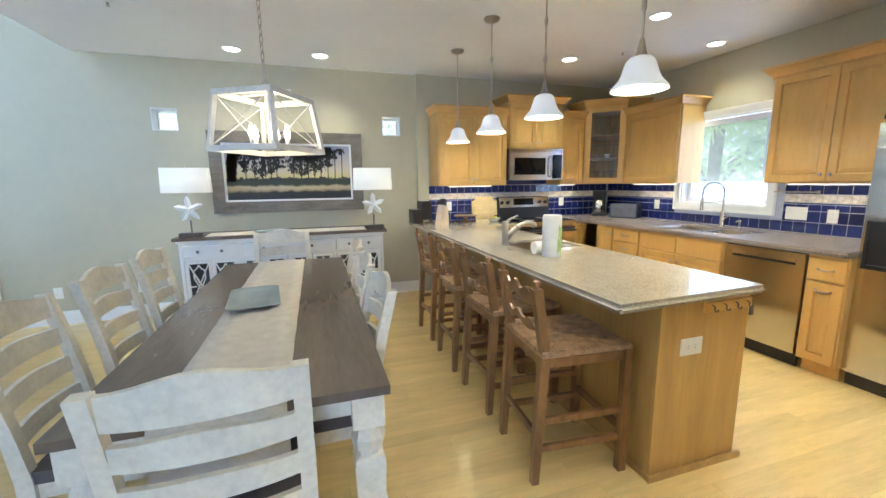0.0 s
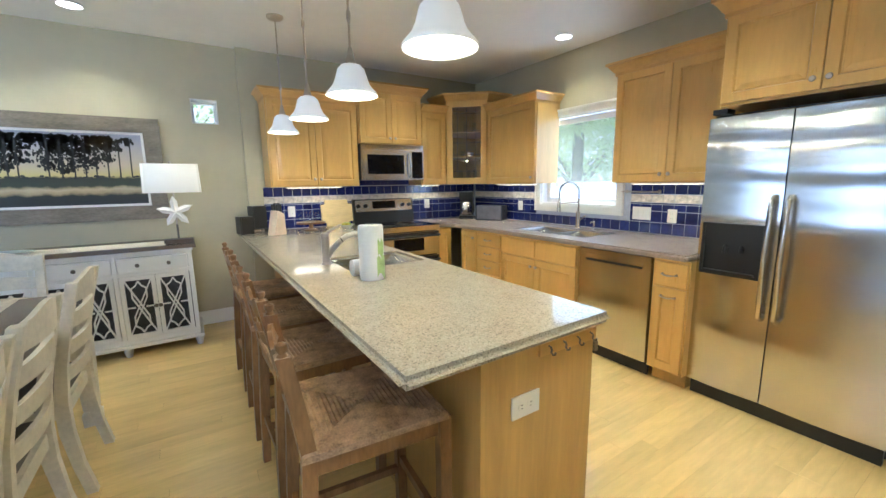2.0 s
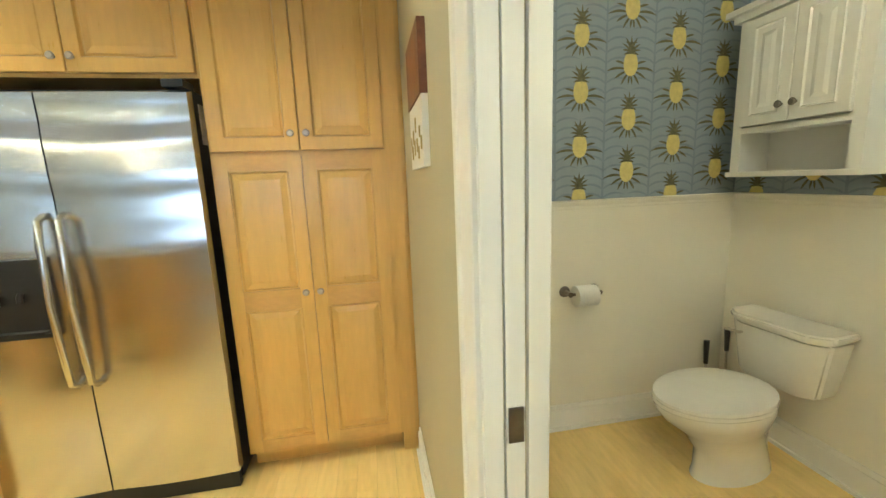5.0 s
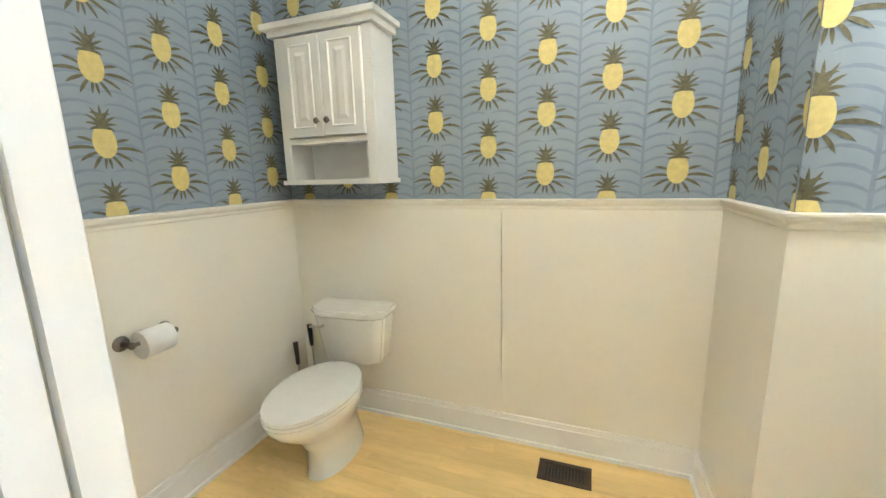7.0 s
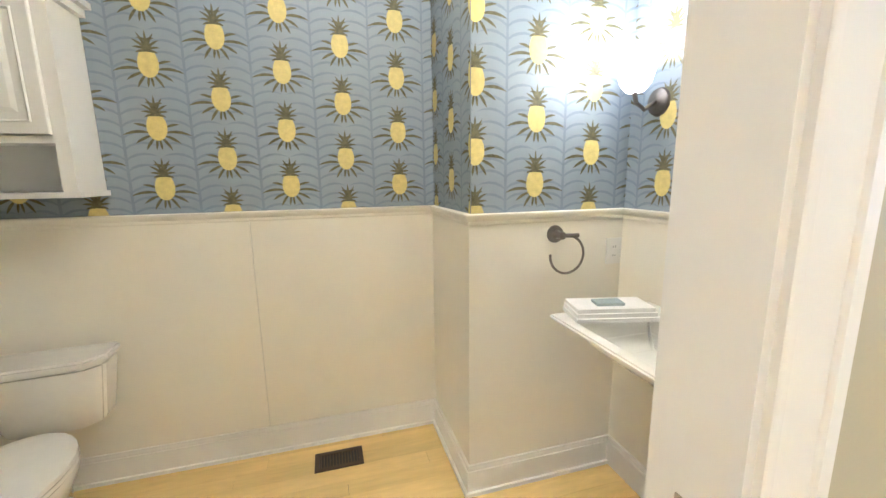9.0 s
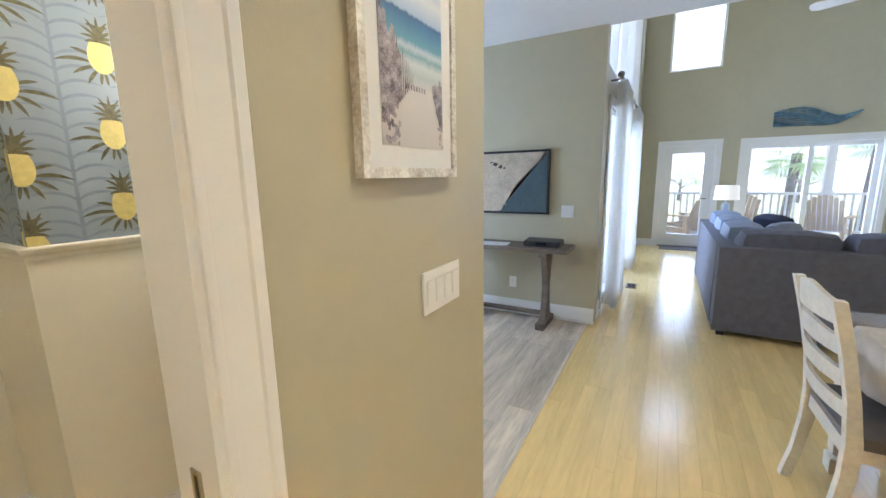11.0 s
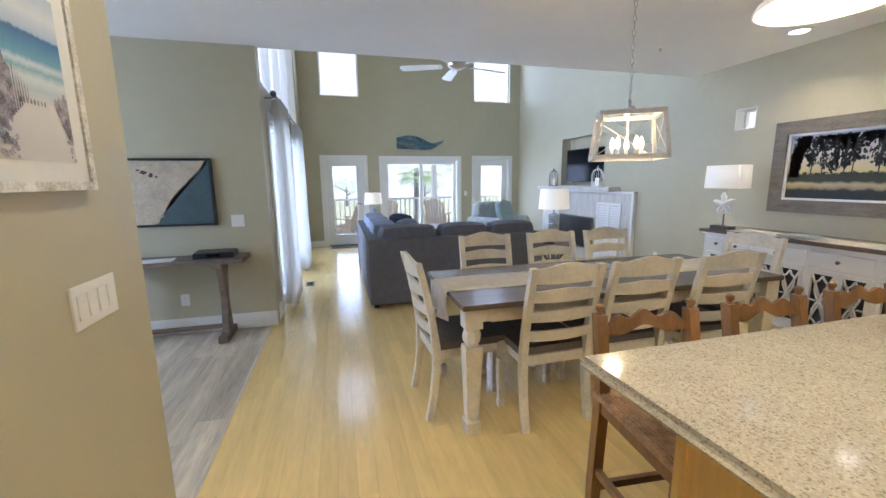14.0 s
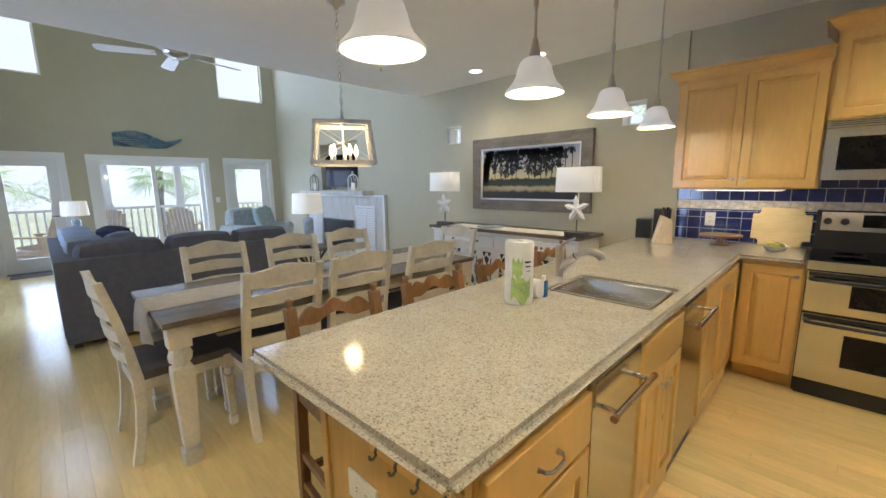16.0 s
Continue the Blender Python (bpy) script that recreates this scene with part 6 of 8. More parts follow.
bw = thing("fruit_bowl", "small white bowl with green and yellow fruit", "bowl", (2.955, 5.52, 0.915))
part("bowl", lathe([(0.035, 0), (0.05, 0.006), (0.085, 0.04), (0.088, 0.042), (0.08, 0.036), (0.045, 0.012), (0.0, 0.01)], 24), M["ceramic"], bw)
for k, (x, y, col) in enumerate(((-0.03, 0.0, (0.55, 0.50, 0.06)), (0.03, 0.015, (0.25, 0.38, 0.06)), (0.0, -0.03, (0.60, 0.52, 0.05)), (0.005, 0.04, (0.20, 0.33, 0.05)))):
    M["fruit%d" % k] = mat("fruit_skin_%d" % k, col, 0.35, 0, 0.12, 20.0)
    part("fruit", lathe([(0.0, 0.012), (0.018, 0.018), (0.028, 0.036), (0.022, 0.055), (0.006, 0.062), (0.0, 0.062)], 14, (x, y, 0)), M["fruit%d" % k], bw)

cm = thing("coffee_maker", "black drip coffee maker with steel carafe", "coffee maker", pose(4.66, 5.66, 0.915, 0, 0, -38))
part("base", box(-0.09, 0.09, -0.12, 0.10, 0, 0.04, 0.012, 2), M["black"], cm)
part("column", box(-0.085, 0.085, 0.03, 0.10, 0.0405, 0.30, 0.012, 2), M["black"], cm)
part("head", box(-0.09, 0.09, -0.11, 0.10, 0.2655, 0.35, 0.016, 2), M["black"], cm)
cf = part("carafe", lathe([(0.06, 0.042), (0.07, 0.06), (0.07, 0.16), (0.055, 0.20), (0.05, 0.22), (0.0, 0.225)], 22, (0, -0.04, 0)), M["steel_h"], cm, "steel carafe")
part("handle", tube([(0.06, -0.07, 0.19), (0.10, -0.10, 0.18), (0.10, -0.10, 0.09), (0.068, -0.075, 0.075)], 0.009, 8), M["black"], cf)

to = thing("toaster", "polished steel and black long toaster", "toaster", pose(4.74, 5.24, 0.915, 0, 0, -62))
part("body", box(-0.16, 0.16, -0.085, 0.085, 0.015, 0.185, 0.03, 4), M["pewter"], to)
for s in (-1, 1): part("end_cap", box(s * 0.168 - 0.010, s * 0.168 + 0.010, -0.083, 0.083, 0.012, 0.178, 0.008, 2), M["black"], to, "black plastic end")
part("base", box(-0.165, 0.165, -0.088, 0.088, 0.0, 0.0148), M["black"], to)
part("slot", box(-0.13, 0.13, -0.03, 0.03, 0.1845, 0.1865), M["black"], to)
part("lever", box(0.179, 0.195, -0.02, 0.02, 0.11, 0.125, 0.004), M["black"], to)

ef = thing("kitchen_faucet", "tall chrome spring-neck kitchen faucet", "faucet", (4.84, 3.99, 0.915))
part("base", lathe([(0.03, 0), (0.028, 0.01), (0.022, 0.02), (0.02, 0.16), (0.014, 0.17), (0.0, 0.17)], 18), M["steel_h"], ef)
arc = [(0, 0, 0.17), (0, 0, 0.36)] + [(-0.085 + 0.085 * math.cos(a), 0.05 * (1 - math.cos(a)), 0.36 + 0.10 * math.sin(a)) for a in [math.pi * k / 10 for k in range(1, 11)]] + [(-0.172, 0.10, 0.27)]
part("neck", tube(arc, 0.0075, 10), M["steel_h"], ef)
co = []
for k in range(240):
    u = k / 239 * (len(arc) - 1); i = min(int(u), len(arc) - 2); f = u - i
    p = Vector(arc[i]).lerp(Vector(arc[i + 1]), f)
    a = k * 0.9
    co.append((p.x + 0.012 * math.cos(a), p.y + 0.012 * math.sin(a), p.z + 0.003 * math.sin(a)))
part("spring", tube(co, 0.0022, 4), M["steel_h"], ef, "chrome coil spring")
part("spray_head", lathe([(0.012, 0.28), (0.017, 0.25), (0.017, 0.20), (0.021, 0.17), (0.0, 0.168)], 16, (-0.172, 0.10, 0)), M["steel_h"], ef)
part("holder", tube([(0, 0, 0.26), (-0.09, 0.05, 0.255), (-0.155, 0.09, 0.25)], 0.005, 8), M["steel_h"], ef)
part("lever", tube([(0, -0.02, 0.08), (0.0, -0.05, 0.10), (-0.02, -0.095, 0.13)], 0.007, 8), M["steel_h"], ef)
sd = thing("soap_dispenser", "chrome soap dispenser beside the faucet", "soap dispenser", (4.84, 3.80, 0.915))
part("pump", lathe([(0.02, 0), (0.018, 0.01), (0.008, 0.015), (0.008, 0.07), (0.012, 0.075), (0.0, 0.085)], 14), M["steel_h"], sd)
part("spout", tube([(0, 0, 0.072), (-0.04, 0, 0.075), (-0.055, 0, 0.065)], 0.006, 8), M["steel_h"], sd)

for k, (u, z, r, h) in enumerate(((0.18, 1.70, 0.035, 0.07), (0.28, 1.70, 0.04, 0.05), (0.22, 1.99, 0.03, 0.12), (0.33, 1.99, 0.03, 0.12), (0.26, 1.385, 0.03, 0.15), (0.16, 1.385, 0.03, 0.15), (0.34, 1.385, 0.03, 0.15))):
    gb = thing("drinking_glass", "pale glass or cup inside the corner cabinet", "glass", face @ Matrix.Translation((u, 0.10 + 0.03 * (k % 2), z + 0.002)), "glasses in the corner cabinet")
    part("cup", lathe([(r * 0.7, 0), (r, h), (r - 0.003, h), (r * 0.66, 0.006), (0, 0.006)], 16), M["ceramic"] if k == 1 else M["dome"], gb)

pw = thing("sign_picture", "small two-part wooden and white wall sign", "sign", None)
M["reddish"] = mat("red_brown_wood_panel", (0.20, 0.075, 0.035), 0.5, 0, 0.2, 8.0)
part("panel", box(3.56, 3.87, 0.8155, 0.838, 1.60, 1.79, 0.003), M["reddish"], pw, "red-brown upper panel")
part("panel", box(3.56, 3.87, 0.8155, 0.834, 1.405, 1.5985, 0.003), M["white"], pw, "white lower panel")
M["gold"] = mat("dull_gold_print", (0.42, 0.34, 0.12), 0.5, 0, 0.15, 12.0)
random.seed(3)
for k in range(9):
    x, z = 3.575 + 0.031 * k, random.uniform(1.43, 1.53)
    part("letter_block", box(x, x + random.uniform(0.016, 0.026), 0.8345, 0.8365, z, z + random.uniform(0.03, 0.05)), M["gold"], pw)

# ---- beach picture on the wall ----
M["beach"] = canvas("printed_beach_scene", [(0.10, (0.62, 0.58, 0.54)), (0.36, (0.70, 0.66, 0.62)), (0.44, (0.50, 0.58, 0.58)), (0.50, (0.66, 0.70, 0.70)), (0.55, (0.26, 0.44, 0.50)), (0.585, (0.60, 0.66, 0.70)), (0.62, (0.16, 0.36, 0.48)), (0.72, (0.09, 0.22, 0.40)), (0.755, (0.07, 0.16, 0.32)), (0.77, (0.42, 0.52, 0.66)), (0.88, (0.66, 0.68, 0.72)), (1.0, (0.46, 0.54, 0.66))], ragged=0.045)
M["driftw"] = mat("chipped_white_driftwood", (0.74, 0.70, 0.64), 0.6, 0, 0.3, 16.0, 0.5, 60, second=(0.36, 0.29, 0.22))
bp = thing("beach_picture", "beach print in a chipped white driftwood frame", "picture")
part("frame", bev(frame_y(1.60, 1.99, 1.437, 1.955, 0.022, 0.8155, 0.838), 0.004, 2), M["driftw"], bp, "chipped white driftwood frame")
part("mat", box(1.622, 1.968, 0.8155, 0.8315, 1.459, 1.933), M["mat"], bp, "white mat")
part("print", box(1.668, 1.922, 0.8317, 0.833, 1.505, 1.888), M["beach"], bp, "beach print", False)
random.seed(11)
M["fencein"] = mat("printed_fence_grey", (0.36, 0.32, 0.34), 0.5, 0, 0.5, 40.0)
fb_ = bmesh.new()
for k in range(16):
    for side in (0, 1):
        u = k / 15
        x = (1.915 - 0.11 * u) if side == 0 else (1.675 + 0.045 * u)
        z = 1.55 + 0.09 * u
        hgt = (0.20 * (1 - u) + 0.03) * (1.0 if side == 0 else 0.5)
        w = 0.005 * (1.3 - u)
        yp = 0.8333 + 0.00004 * (2 * k + side)
        fb_.faces.new([fb_.verts.new(p) for p in ((x - w, yp, z), (x + w, yp, z), (x + w * 1.2 + random.uniform(-0.004, 0.004), yp, z + hgt * random.uniform(0.8, 1.1)), (x - w * 0.8, yp, z + hgt * random.uniform(0.8, 1.1)))])
for k in range(60):
    x = random.choice((random.uniform(1.86, 1.915), random.uniform(1.675, 1.70))); z = random.uniform(1.51, 1.60); r = random.uniform(0.003, 0.011)
    fb_.faces.new([fb_.verts.new((x + r * math.cos(a) * random.uniform(0.5, 1), 0.8348 + 0.00003 * k, z + r * math.sin(a) * random.uniform(0.5, 1))) for a in (0, 1.2, 2.5, 3.8, 5)])
for k in range(8):
    x = 1.83 - 0.011 * k
    fb_.faces.new([fb_.verts.new(p) for p in ((x, 0.8348 + 0.00003 * k, 1.63), (x + 0.006, 0.8348 + 0.00003 * k, 1.63), (x + 0.006, 0.8348 + 0.00003 * k, 1.641), (x, 0.8348 + 0.00003 * k, 1.641))])
part("painted_fence", fb_, M["fencein"], bp, "sand fence in the print", False)

# ---- bathroom ----
def wains(name, bm): return setting(name, bm, M["wains"], "cream painted panel wainscot", "wainscot")
RZ = 1.24
wains("wainscot_east", bx(bmesh.new(), 4.278, 4.29, -0.95, 0.695, 0, RZ - 0.03))
wains("wainscot_south", (lambda b: (bx(b, 2.17, 3.06, -0.95, -0.938, 0, RZ - 0.03), bx(b, 3.063, 4.278, -0.95, -0.938, 0, RZ - 0.03), b)[-1])(bmesh.new()))
wains("wainscot_jog", (lambda b: (bx(b, 2.17, 2.182, -0.938, -0.388, 0, RZ - 0.03), bx(b, 1.45, 2.182, -0.388, -0.376, 0, RZ - 0.03), b)[-1])(bmesh.new()))
wains("wainscot_west", bx(bmesh.new(), 1.45, 1.462, -0.376, 0.695, 0, RZ - 0.03))
wains("wainscot_north", bx(bmesh.new(), 3.17, 4.278, 0.683, 0.695, 0, RZ - 0.03))


def chair_rail(pts):
    """A moulded rail along a line of (x, y), the room on its left."""
    bm = bmesh.new()
    prof = [(0.012, RZ - 0.045), (0.016, RZ - 0.04), (0.016, RZ - 0.028), (0.026, RZ - 0.018), (0.032, RZ - 0.006), (0.032, RZ), (0.0, RZ + 0.002)]
    n = len(pts)
    cols = []
    for i, p in enumerate(pts):
        p = Vector(p)
        d0 = (p - Vector(pts[i - 1])).normalized() if i else None
        d1 = (Vector(pts[i + 1]) - p).normalized() if i < n - 1 else None
        n0 = Vector((-d0.y, d0.x)) if d0 else None
        n1 = Vector((-d1.y, d1.x)) if d1 else None
        nn = (n0 + n1) if d0 and d1 else (n0 or n1)
        if d0 and d1: nn = nn / max(0.2, nn.length_squared / 2)
        cols.append([bm.verts.new((p.x + nn.x * o, p.y + nn.y * o, z)) for o, z in prof])
    for a, b in zip(cols, cols[1:]):
        for i in range(len(prof) - 1): bm.faces.new((a[i], a[i + 1], b[i + 1], b[i]))
    bmesh.ops.recalc_face_normals(bm, faces=bm.faces)
    return bm


ring_ = [(2.215, 0.695), (1.45, 0.695), (1.45, -0.388), (2.17, -0.388), (2.17, -0.95), (4.29, -0.95), (4.29, 0.695), (3.17, 0.695)]
setting("chair_rail", chair_rail(ring_), M["wains"], "cream moulded chair rail", "trim")
bb = bmesh.new()
for a, b, c, d in ((2.182, 4.278, -0.938, -0.924), (2.182, 2.196, -0.924, -0.376), (1.462, 2.196, -0.376, -0.362), (4.264, 4.278, -0.924, 0.683), (1.462, 1.476, -0.362, 0.683)):
    bx(bb, a, b, c, d, 0, 0.115)
for a, b, c, d in ((2.196, 4.264, -0.924, -0.912), (2.196, 2.208, -0.912, -0.362), (1.476, 2.208, -0.362, -0.350), (4.252, 4.264, -0.912, 0.683)):
    bx(bb, a, b, c, d, 0, 0.018)
for a, b, c, d in ((2.182, 4.278, -0.938, -0.929), (2.182, 2.191, -0.929, -0.376), (1.462, 2.191, -0.376, -0.367), (4.269, 4.278, -0.929, 0.683), (1.462, 1.471, -0.367, 0.683)):
    bx(bb, a, b, c, d, 0.115, 0.142)
setting("baseboard_bath", bb, M["white"], "white painted baseboard", "baseboard")


def pineapples(length, z0, z1, shift=0.0, phase=1.6):
    """Three prints in the local xz plane, facing -y: fruit, leaves and the faint fronds between."""
    fruit, leaf, frond = bmesh.new(), bmesh.new(), bmesh.new()
    def poly(b, pts, y): b.faces.new([b.verts.new((x, y, z)) for x, z in pts])
    tick = [0]
    def blade(b, x, z, a, l_, w, curl, y):
        tick[0] += 1
        y -= 0.00004 * (tick[0] % 19)
        up, dn = [], []
        for k in range(6):
            u = k / 5
            aa = a + curl * u
            px_, pz_ = x + l_ * u * math.cos(a + curl * u * 0.5), z + l_ * u * math.sin(a + curl * u * 0.5)
            ww = w * math.sin(math.pi * min(1, 0.15 + 0.85 * u)) ** 0.8
            up.append((px_ - ww * math.sin(aa), pz_ + ww * math.cos(aa))); dn.append((px_ + ww * math.sin(aa), pz_ - ww * math.cos(aa)))
        pts = up + dn[::-1]
        pts = [(min(length, max(0, q)), min(z1, max(z0, r))) for q, r in pts]
        try: poly(b, pts, y)
        except ValueError: pass
    DX, DZ = 0.259, 0.254
    k = -2 * math.ceil((shift + 0.3) / (2 * DX))
    while shift + k * DX < length + 0.2:
        x = shift + k * DX
        zz = phase - DZ * 2 + (DZ / 2 if k % 2 else 0)
        while zz < z1 + 0.15:
            for s in (-1, 1):
                for ox, oz, a, l_, c, w_ in ((0.034, 0.0, 0.50, 0.052, -0.5, 0.0055), (0.033, -0.022, 0.24, 0.098, -0.75, 0.0062), (0.028, -0.036, -0.30, 0.066, -0.45, 0.006), (0.016, -0.046, -0.85, 0.060, -0.3, 0.0058), (0.004, -0.050, -1.38, 0.045, -0.1, 0.005)):
                    blade(leaf, x + s * ox, zz + oz, a if s > 0 else math.pi - a, l_, w_, c * s, -0.0016)
            if -0.05 < x < length + 0.05:
                pts = [(x + 0.0385 * math.cos(q) * (1 - 0.10 * math.sin(q)), zz + 0.004 + 0.060 * math.sin(q)) for q in [2 * math.pi * j / 18 for j in range(18)]]
                if max(p[1] for p in pts) < z0: pts = []
                pts = [(min(length, max(0, p)), min(z1, max(z0, r))) for p, r in pts]
                if pts and max(p[0] for p in pts) - min(p[0] for p in pts) > 0.005 and max(p[1] for p in pts) - min(p[1] for p in pts) > 0.005: poly(fruit, pts, -0.0024)
            for oz, a, l_, c in ((0.056, 1.57, 0.074, 0.0), (0.056, 1.28, 0.070, -0.35), (0.056, 1.86, 0.070, 0.35), (0.054, 0.95, 0.062, -0.6), (0.054, 2.19, 0.062, 0.6), (0.052, 0.60, 0.052, -0.8), (0.052, 2.54, 0.052, 0.8), (0.048, 0.25, 0.042, -0.9), (0.048, 2.89, 0.042, 0.9), (0.088, 0.75, 0.034, -0.9), (0.088, 2.39, 0.034, 0.9)):
                blade(leaf, x, zz + oz, a, l_, 0.0052, c, -0.0025)
            zz += DZ
        xm, zz = x + DX / 2, z0
        while zz < z1:
            for s in (-1, 1):
                blade(frond, xm, zz, 0.75 if s > 0 else math.pi - 0.75, 0.125, 0.0052, -1.25 * s, -0.0004)
            zz += 0.046
        poly(frond, [(min(length, max(0, xm - 0.0055)), z0), (min(length, max(0, xm + 0.006)), z0), (min(length, max(0, xm + 0.004)), z1), (min(length, max(0, xm - 0.004)), z1)], -0.00025) if 0 < xm < length else None
        k += 1
    for b in (fruit, leaf, frond):
        bmesh.ops.dissolve_degenerate(b, edges=b.edges[:], dist=1e-5)
        for f in b.faces:
            f.normal_update()
            if f.normal.y > 0: f.normal_flip()
    return fruit, leaf, frond


for nm, m, L, sh, ph in (("east", pose(4.29, 0.695, 0, 0, 0, -90), 1.645, 0.992, 1.631), ("south", pose(2.17, -0.95, 0, 0, 0, 180) @ Matrix.Translation((-2.12, 0, 0)), 2.12, 0.905, 1.611), ("jog_side", pose(2.17, -0.95, 0, 0, 0, 90), 0.562, 0.32, 1.63), ("jog", pose(2.17, -0.388, 0, 0, 0, 180), 0.72, 0.275, 1.61), ("west", pose(1.45, -0.388, 0, 0, 0, 90), 1.08, 0.20, 1.61)):
    for b, q, mm in zip(pineapples(L, RZ + 0.003, 2.68, sh, ph), ("fruit", "leaf", "frond"), ("pine", "pleaf", "frond")):
        o = setting("wallpaper_%s_%s" % (nm, q), b, M[mm], "printed pineapple wallpaper pattern", "wallpaper")
        o.matrix_world = m

tl = thing("toilet", "white ceramic two-piece toilet with closed lid", "toilet", pose(3.852, -0.918, 0, 0, 0, 5))
tl.scale = (1, 1, 0.97)
def oval_loft(secs, n=28):
    bm = bmesh.new()
    rings = []
    for cy, rx, ryf, ryb, z in secs:
        rings.append([bm.verts.new((rx * math.cos(2 * math.pi * k / n), cy + (ryf if math.sin(2 * math.pi * k / n) > 0 else ryb) * math.sin(2 * math.pi * k / n), z)) for k in range(n)])
    for a, b in zip(rings, rings[1:]):
        for i in range(n): bm.faces.new((a[i], a[(i + 1) % n], b[(i + 1) % n], b[i]))
    bm.faces.new(rings[0][::-1]); bm.faces.new(rings[-1])
    bmesh.ops.recalc_face_normals(bm, faces=bm.faces)
    return bm
part("bowl", oval_loft([(0.36, 0.105, 0.20, 0.22, 0.0), (0.36, 0.10, 0.19, 0.21, 0.04), (0.38, 0.095, 0.17, 0.20, 0.14), (0.42, 0.12, 0.20, 0.22, 0.24), (0.46, 0.17, 0.27, 0.25, 0.33), (0.47, 0.183, 0.29, 0.26, 0.375), (0.47, 0.183, 0.29, 0.26, 0.395)]), M["ceramic"], tl)
part("seat", oval_loft([(0.47, 0.185, 0.295, 0.25, 0.396), (0.47, 0.19, 0.30, 0.25, 0.403), (0.47, 0.188, 0.298, 0.25, 0.416)]), M["ceramic"], tl)
part("lid", oval_loft([(0.47, 0.186, 0.296, 0.25, 0.417), (0.47, 0.19, 0.30, 0.25, 0.423), (0.47, 0.187, 0.297, 0.247, 0.436), (0.47, 0.15, 0.25, 0.20, 0.443), (0.47, 0.05, 0.09, 0.08, 0.446)]), M["ceramic"], tl)
tk = bmesh.new()
rings = []
for z, hw, y0, y1 in ((0.395, 0.165, 0.02, 0.175), (0.43, 0.175, 0.015, 0.185), (0.66, 0.206, 0.012, 0.20), (0.675, 0.207, 0.012, 0.201)):
    rings.append([tk.verts.new(p) for p in ((-hw, y0, z), (-hw, y1 - 0.05, z), (-hw + 0.06, y1, z), (hw - 0.06, y1, z), (hw, y1 - 0.05, z), (hw, y0, z))])
for a, b in zip(rings, rings[1:]):
    for i in range(6): tk.faces.new((a[i], a[(i + 1) % 6], b[(i + 1) % 6], b[i]))
tk.faces.new(rings[0][::-1]); tk.faces.new(rings[-1]); bmesh.ops.recalc_face_normals(tk, faces=tk.faces)
part("tank", bev(tk, 0.012, 2), M["ceramic"], tl)
lid = prism([(-0.219, 0.005), (-0.219, 0.155), (-0.155, 0.215), (0.155, 0.215), (0.219, 0.155), (0.219, 0.005)], 0.035, pose(0, 0.002, 0.676))
part("tank_lid", bev(lid, 0.010, 3), M["ceramic"], tl)
part("flush_lever", tube([(0.12, 0.20, 0.62), (0.12, 0.215, 0.62), (0.19, 0.22, 0.615)], 0.007, 8), M["steel_h"], tl)

bc = thing("bathroom_cabinet", "white two-door wall cabinet with open shelf", "cabinet")
X0c, X1c = 3.60, 4.13
for xa, xb in ((X0c, X0c + 0.018), (X1c - 0.018, X1c)): part("side_panel", box(xa, xb, -0.949, -0.755, 1.35, 2.02), M["white"], bc, "", False)
part("inner_shelf", box(X0c + 0.018, X1c - 0.018, -0.94, -0.755, 1.53, 1.548), M["white"], bc, "", False)
part("back_panel", box(X0c + 0.018, X1c - 0.018, -0.949, -0.94, 1.35, 2.02), M["white"], bc, "", False)
for xa, xb in ((X0c, X0c + 0.045), (X1c - 0.045, X1c)): part("stile", box(xa, xb, -0.7548, -0.745, 1.35, 2.02, 0.002), M["white"], bc, "", False)
part("rail", box(X0c + 0.045, X1c - 0.045, -0.7548, -0.745, 1.525, 1.55), M["white"], bc, "", False)
part("shelf", box(X0c - 0.012, X1c + 0.012, -0.949, -0.733, 1.328, 1.3495, 0.004), M["white"], bc)
part("top", box(X0c - 0.045, X1c + 0.045, -0.949, -0.70, 2.05, 2.075, 0.006), M["white"], bc)
part("cornice", box(X0c - 0.022, X1c + 0.022, -0.949, -0.725, 2.0205, 2.0495, 0.010, 2), M["white"], bc)
for k in range(2):
    w = (X1c - X0c - 0.094) / 2
    d = part("door", panel_front(w, 0.455, False, 0.05, 0.016), M["white"], bc, "", False)
    d.matrix_local = pose(X0c + 0.046 + w * (k + 1) + 0.002 * k, -0.744, 1.555, 0, 0, 180)
    pn = part("panel", panel_front(w - 0.09, 0.375, True, 0.004, 0.007), M["white"], d, "", False)
    pn.location = (0.045, -0.0155, 0.04)
    kn = part("knob", knob(), M["pewter"], d, "dark round knob"); kn.location = (0.028 if k == 0 else w - 0.028, -0.016, 0.07)

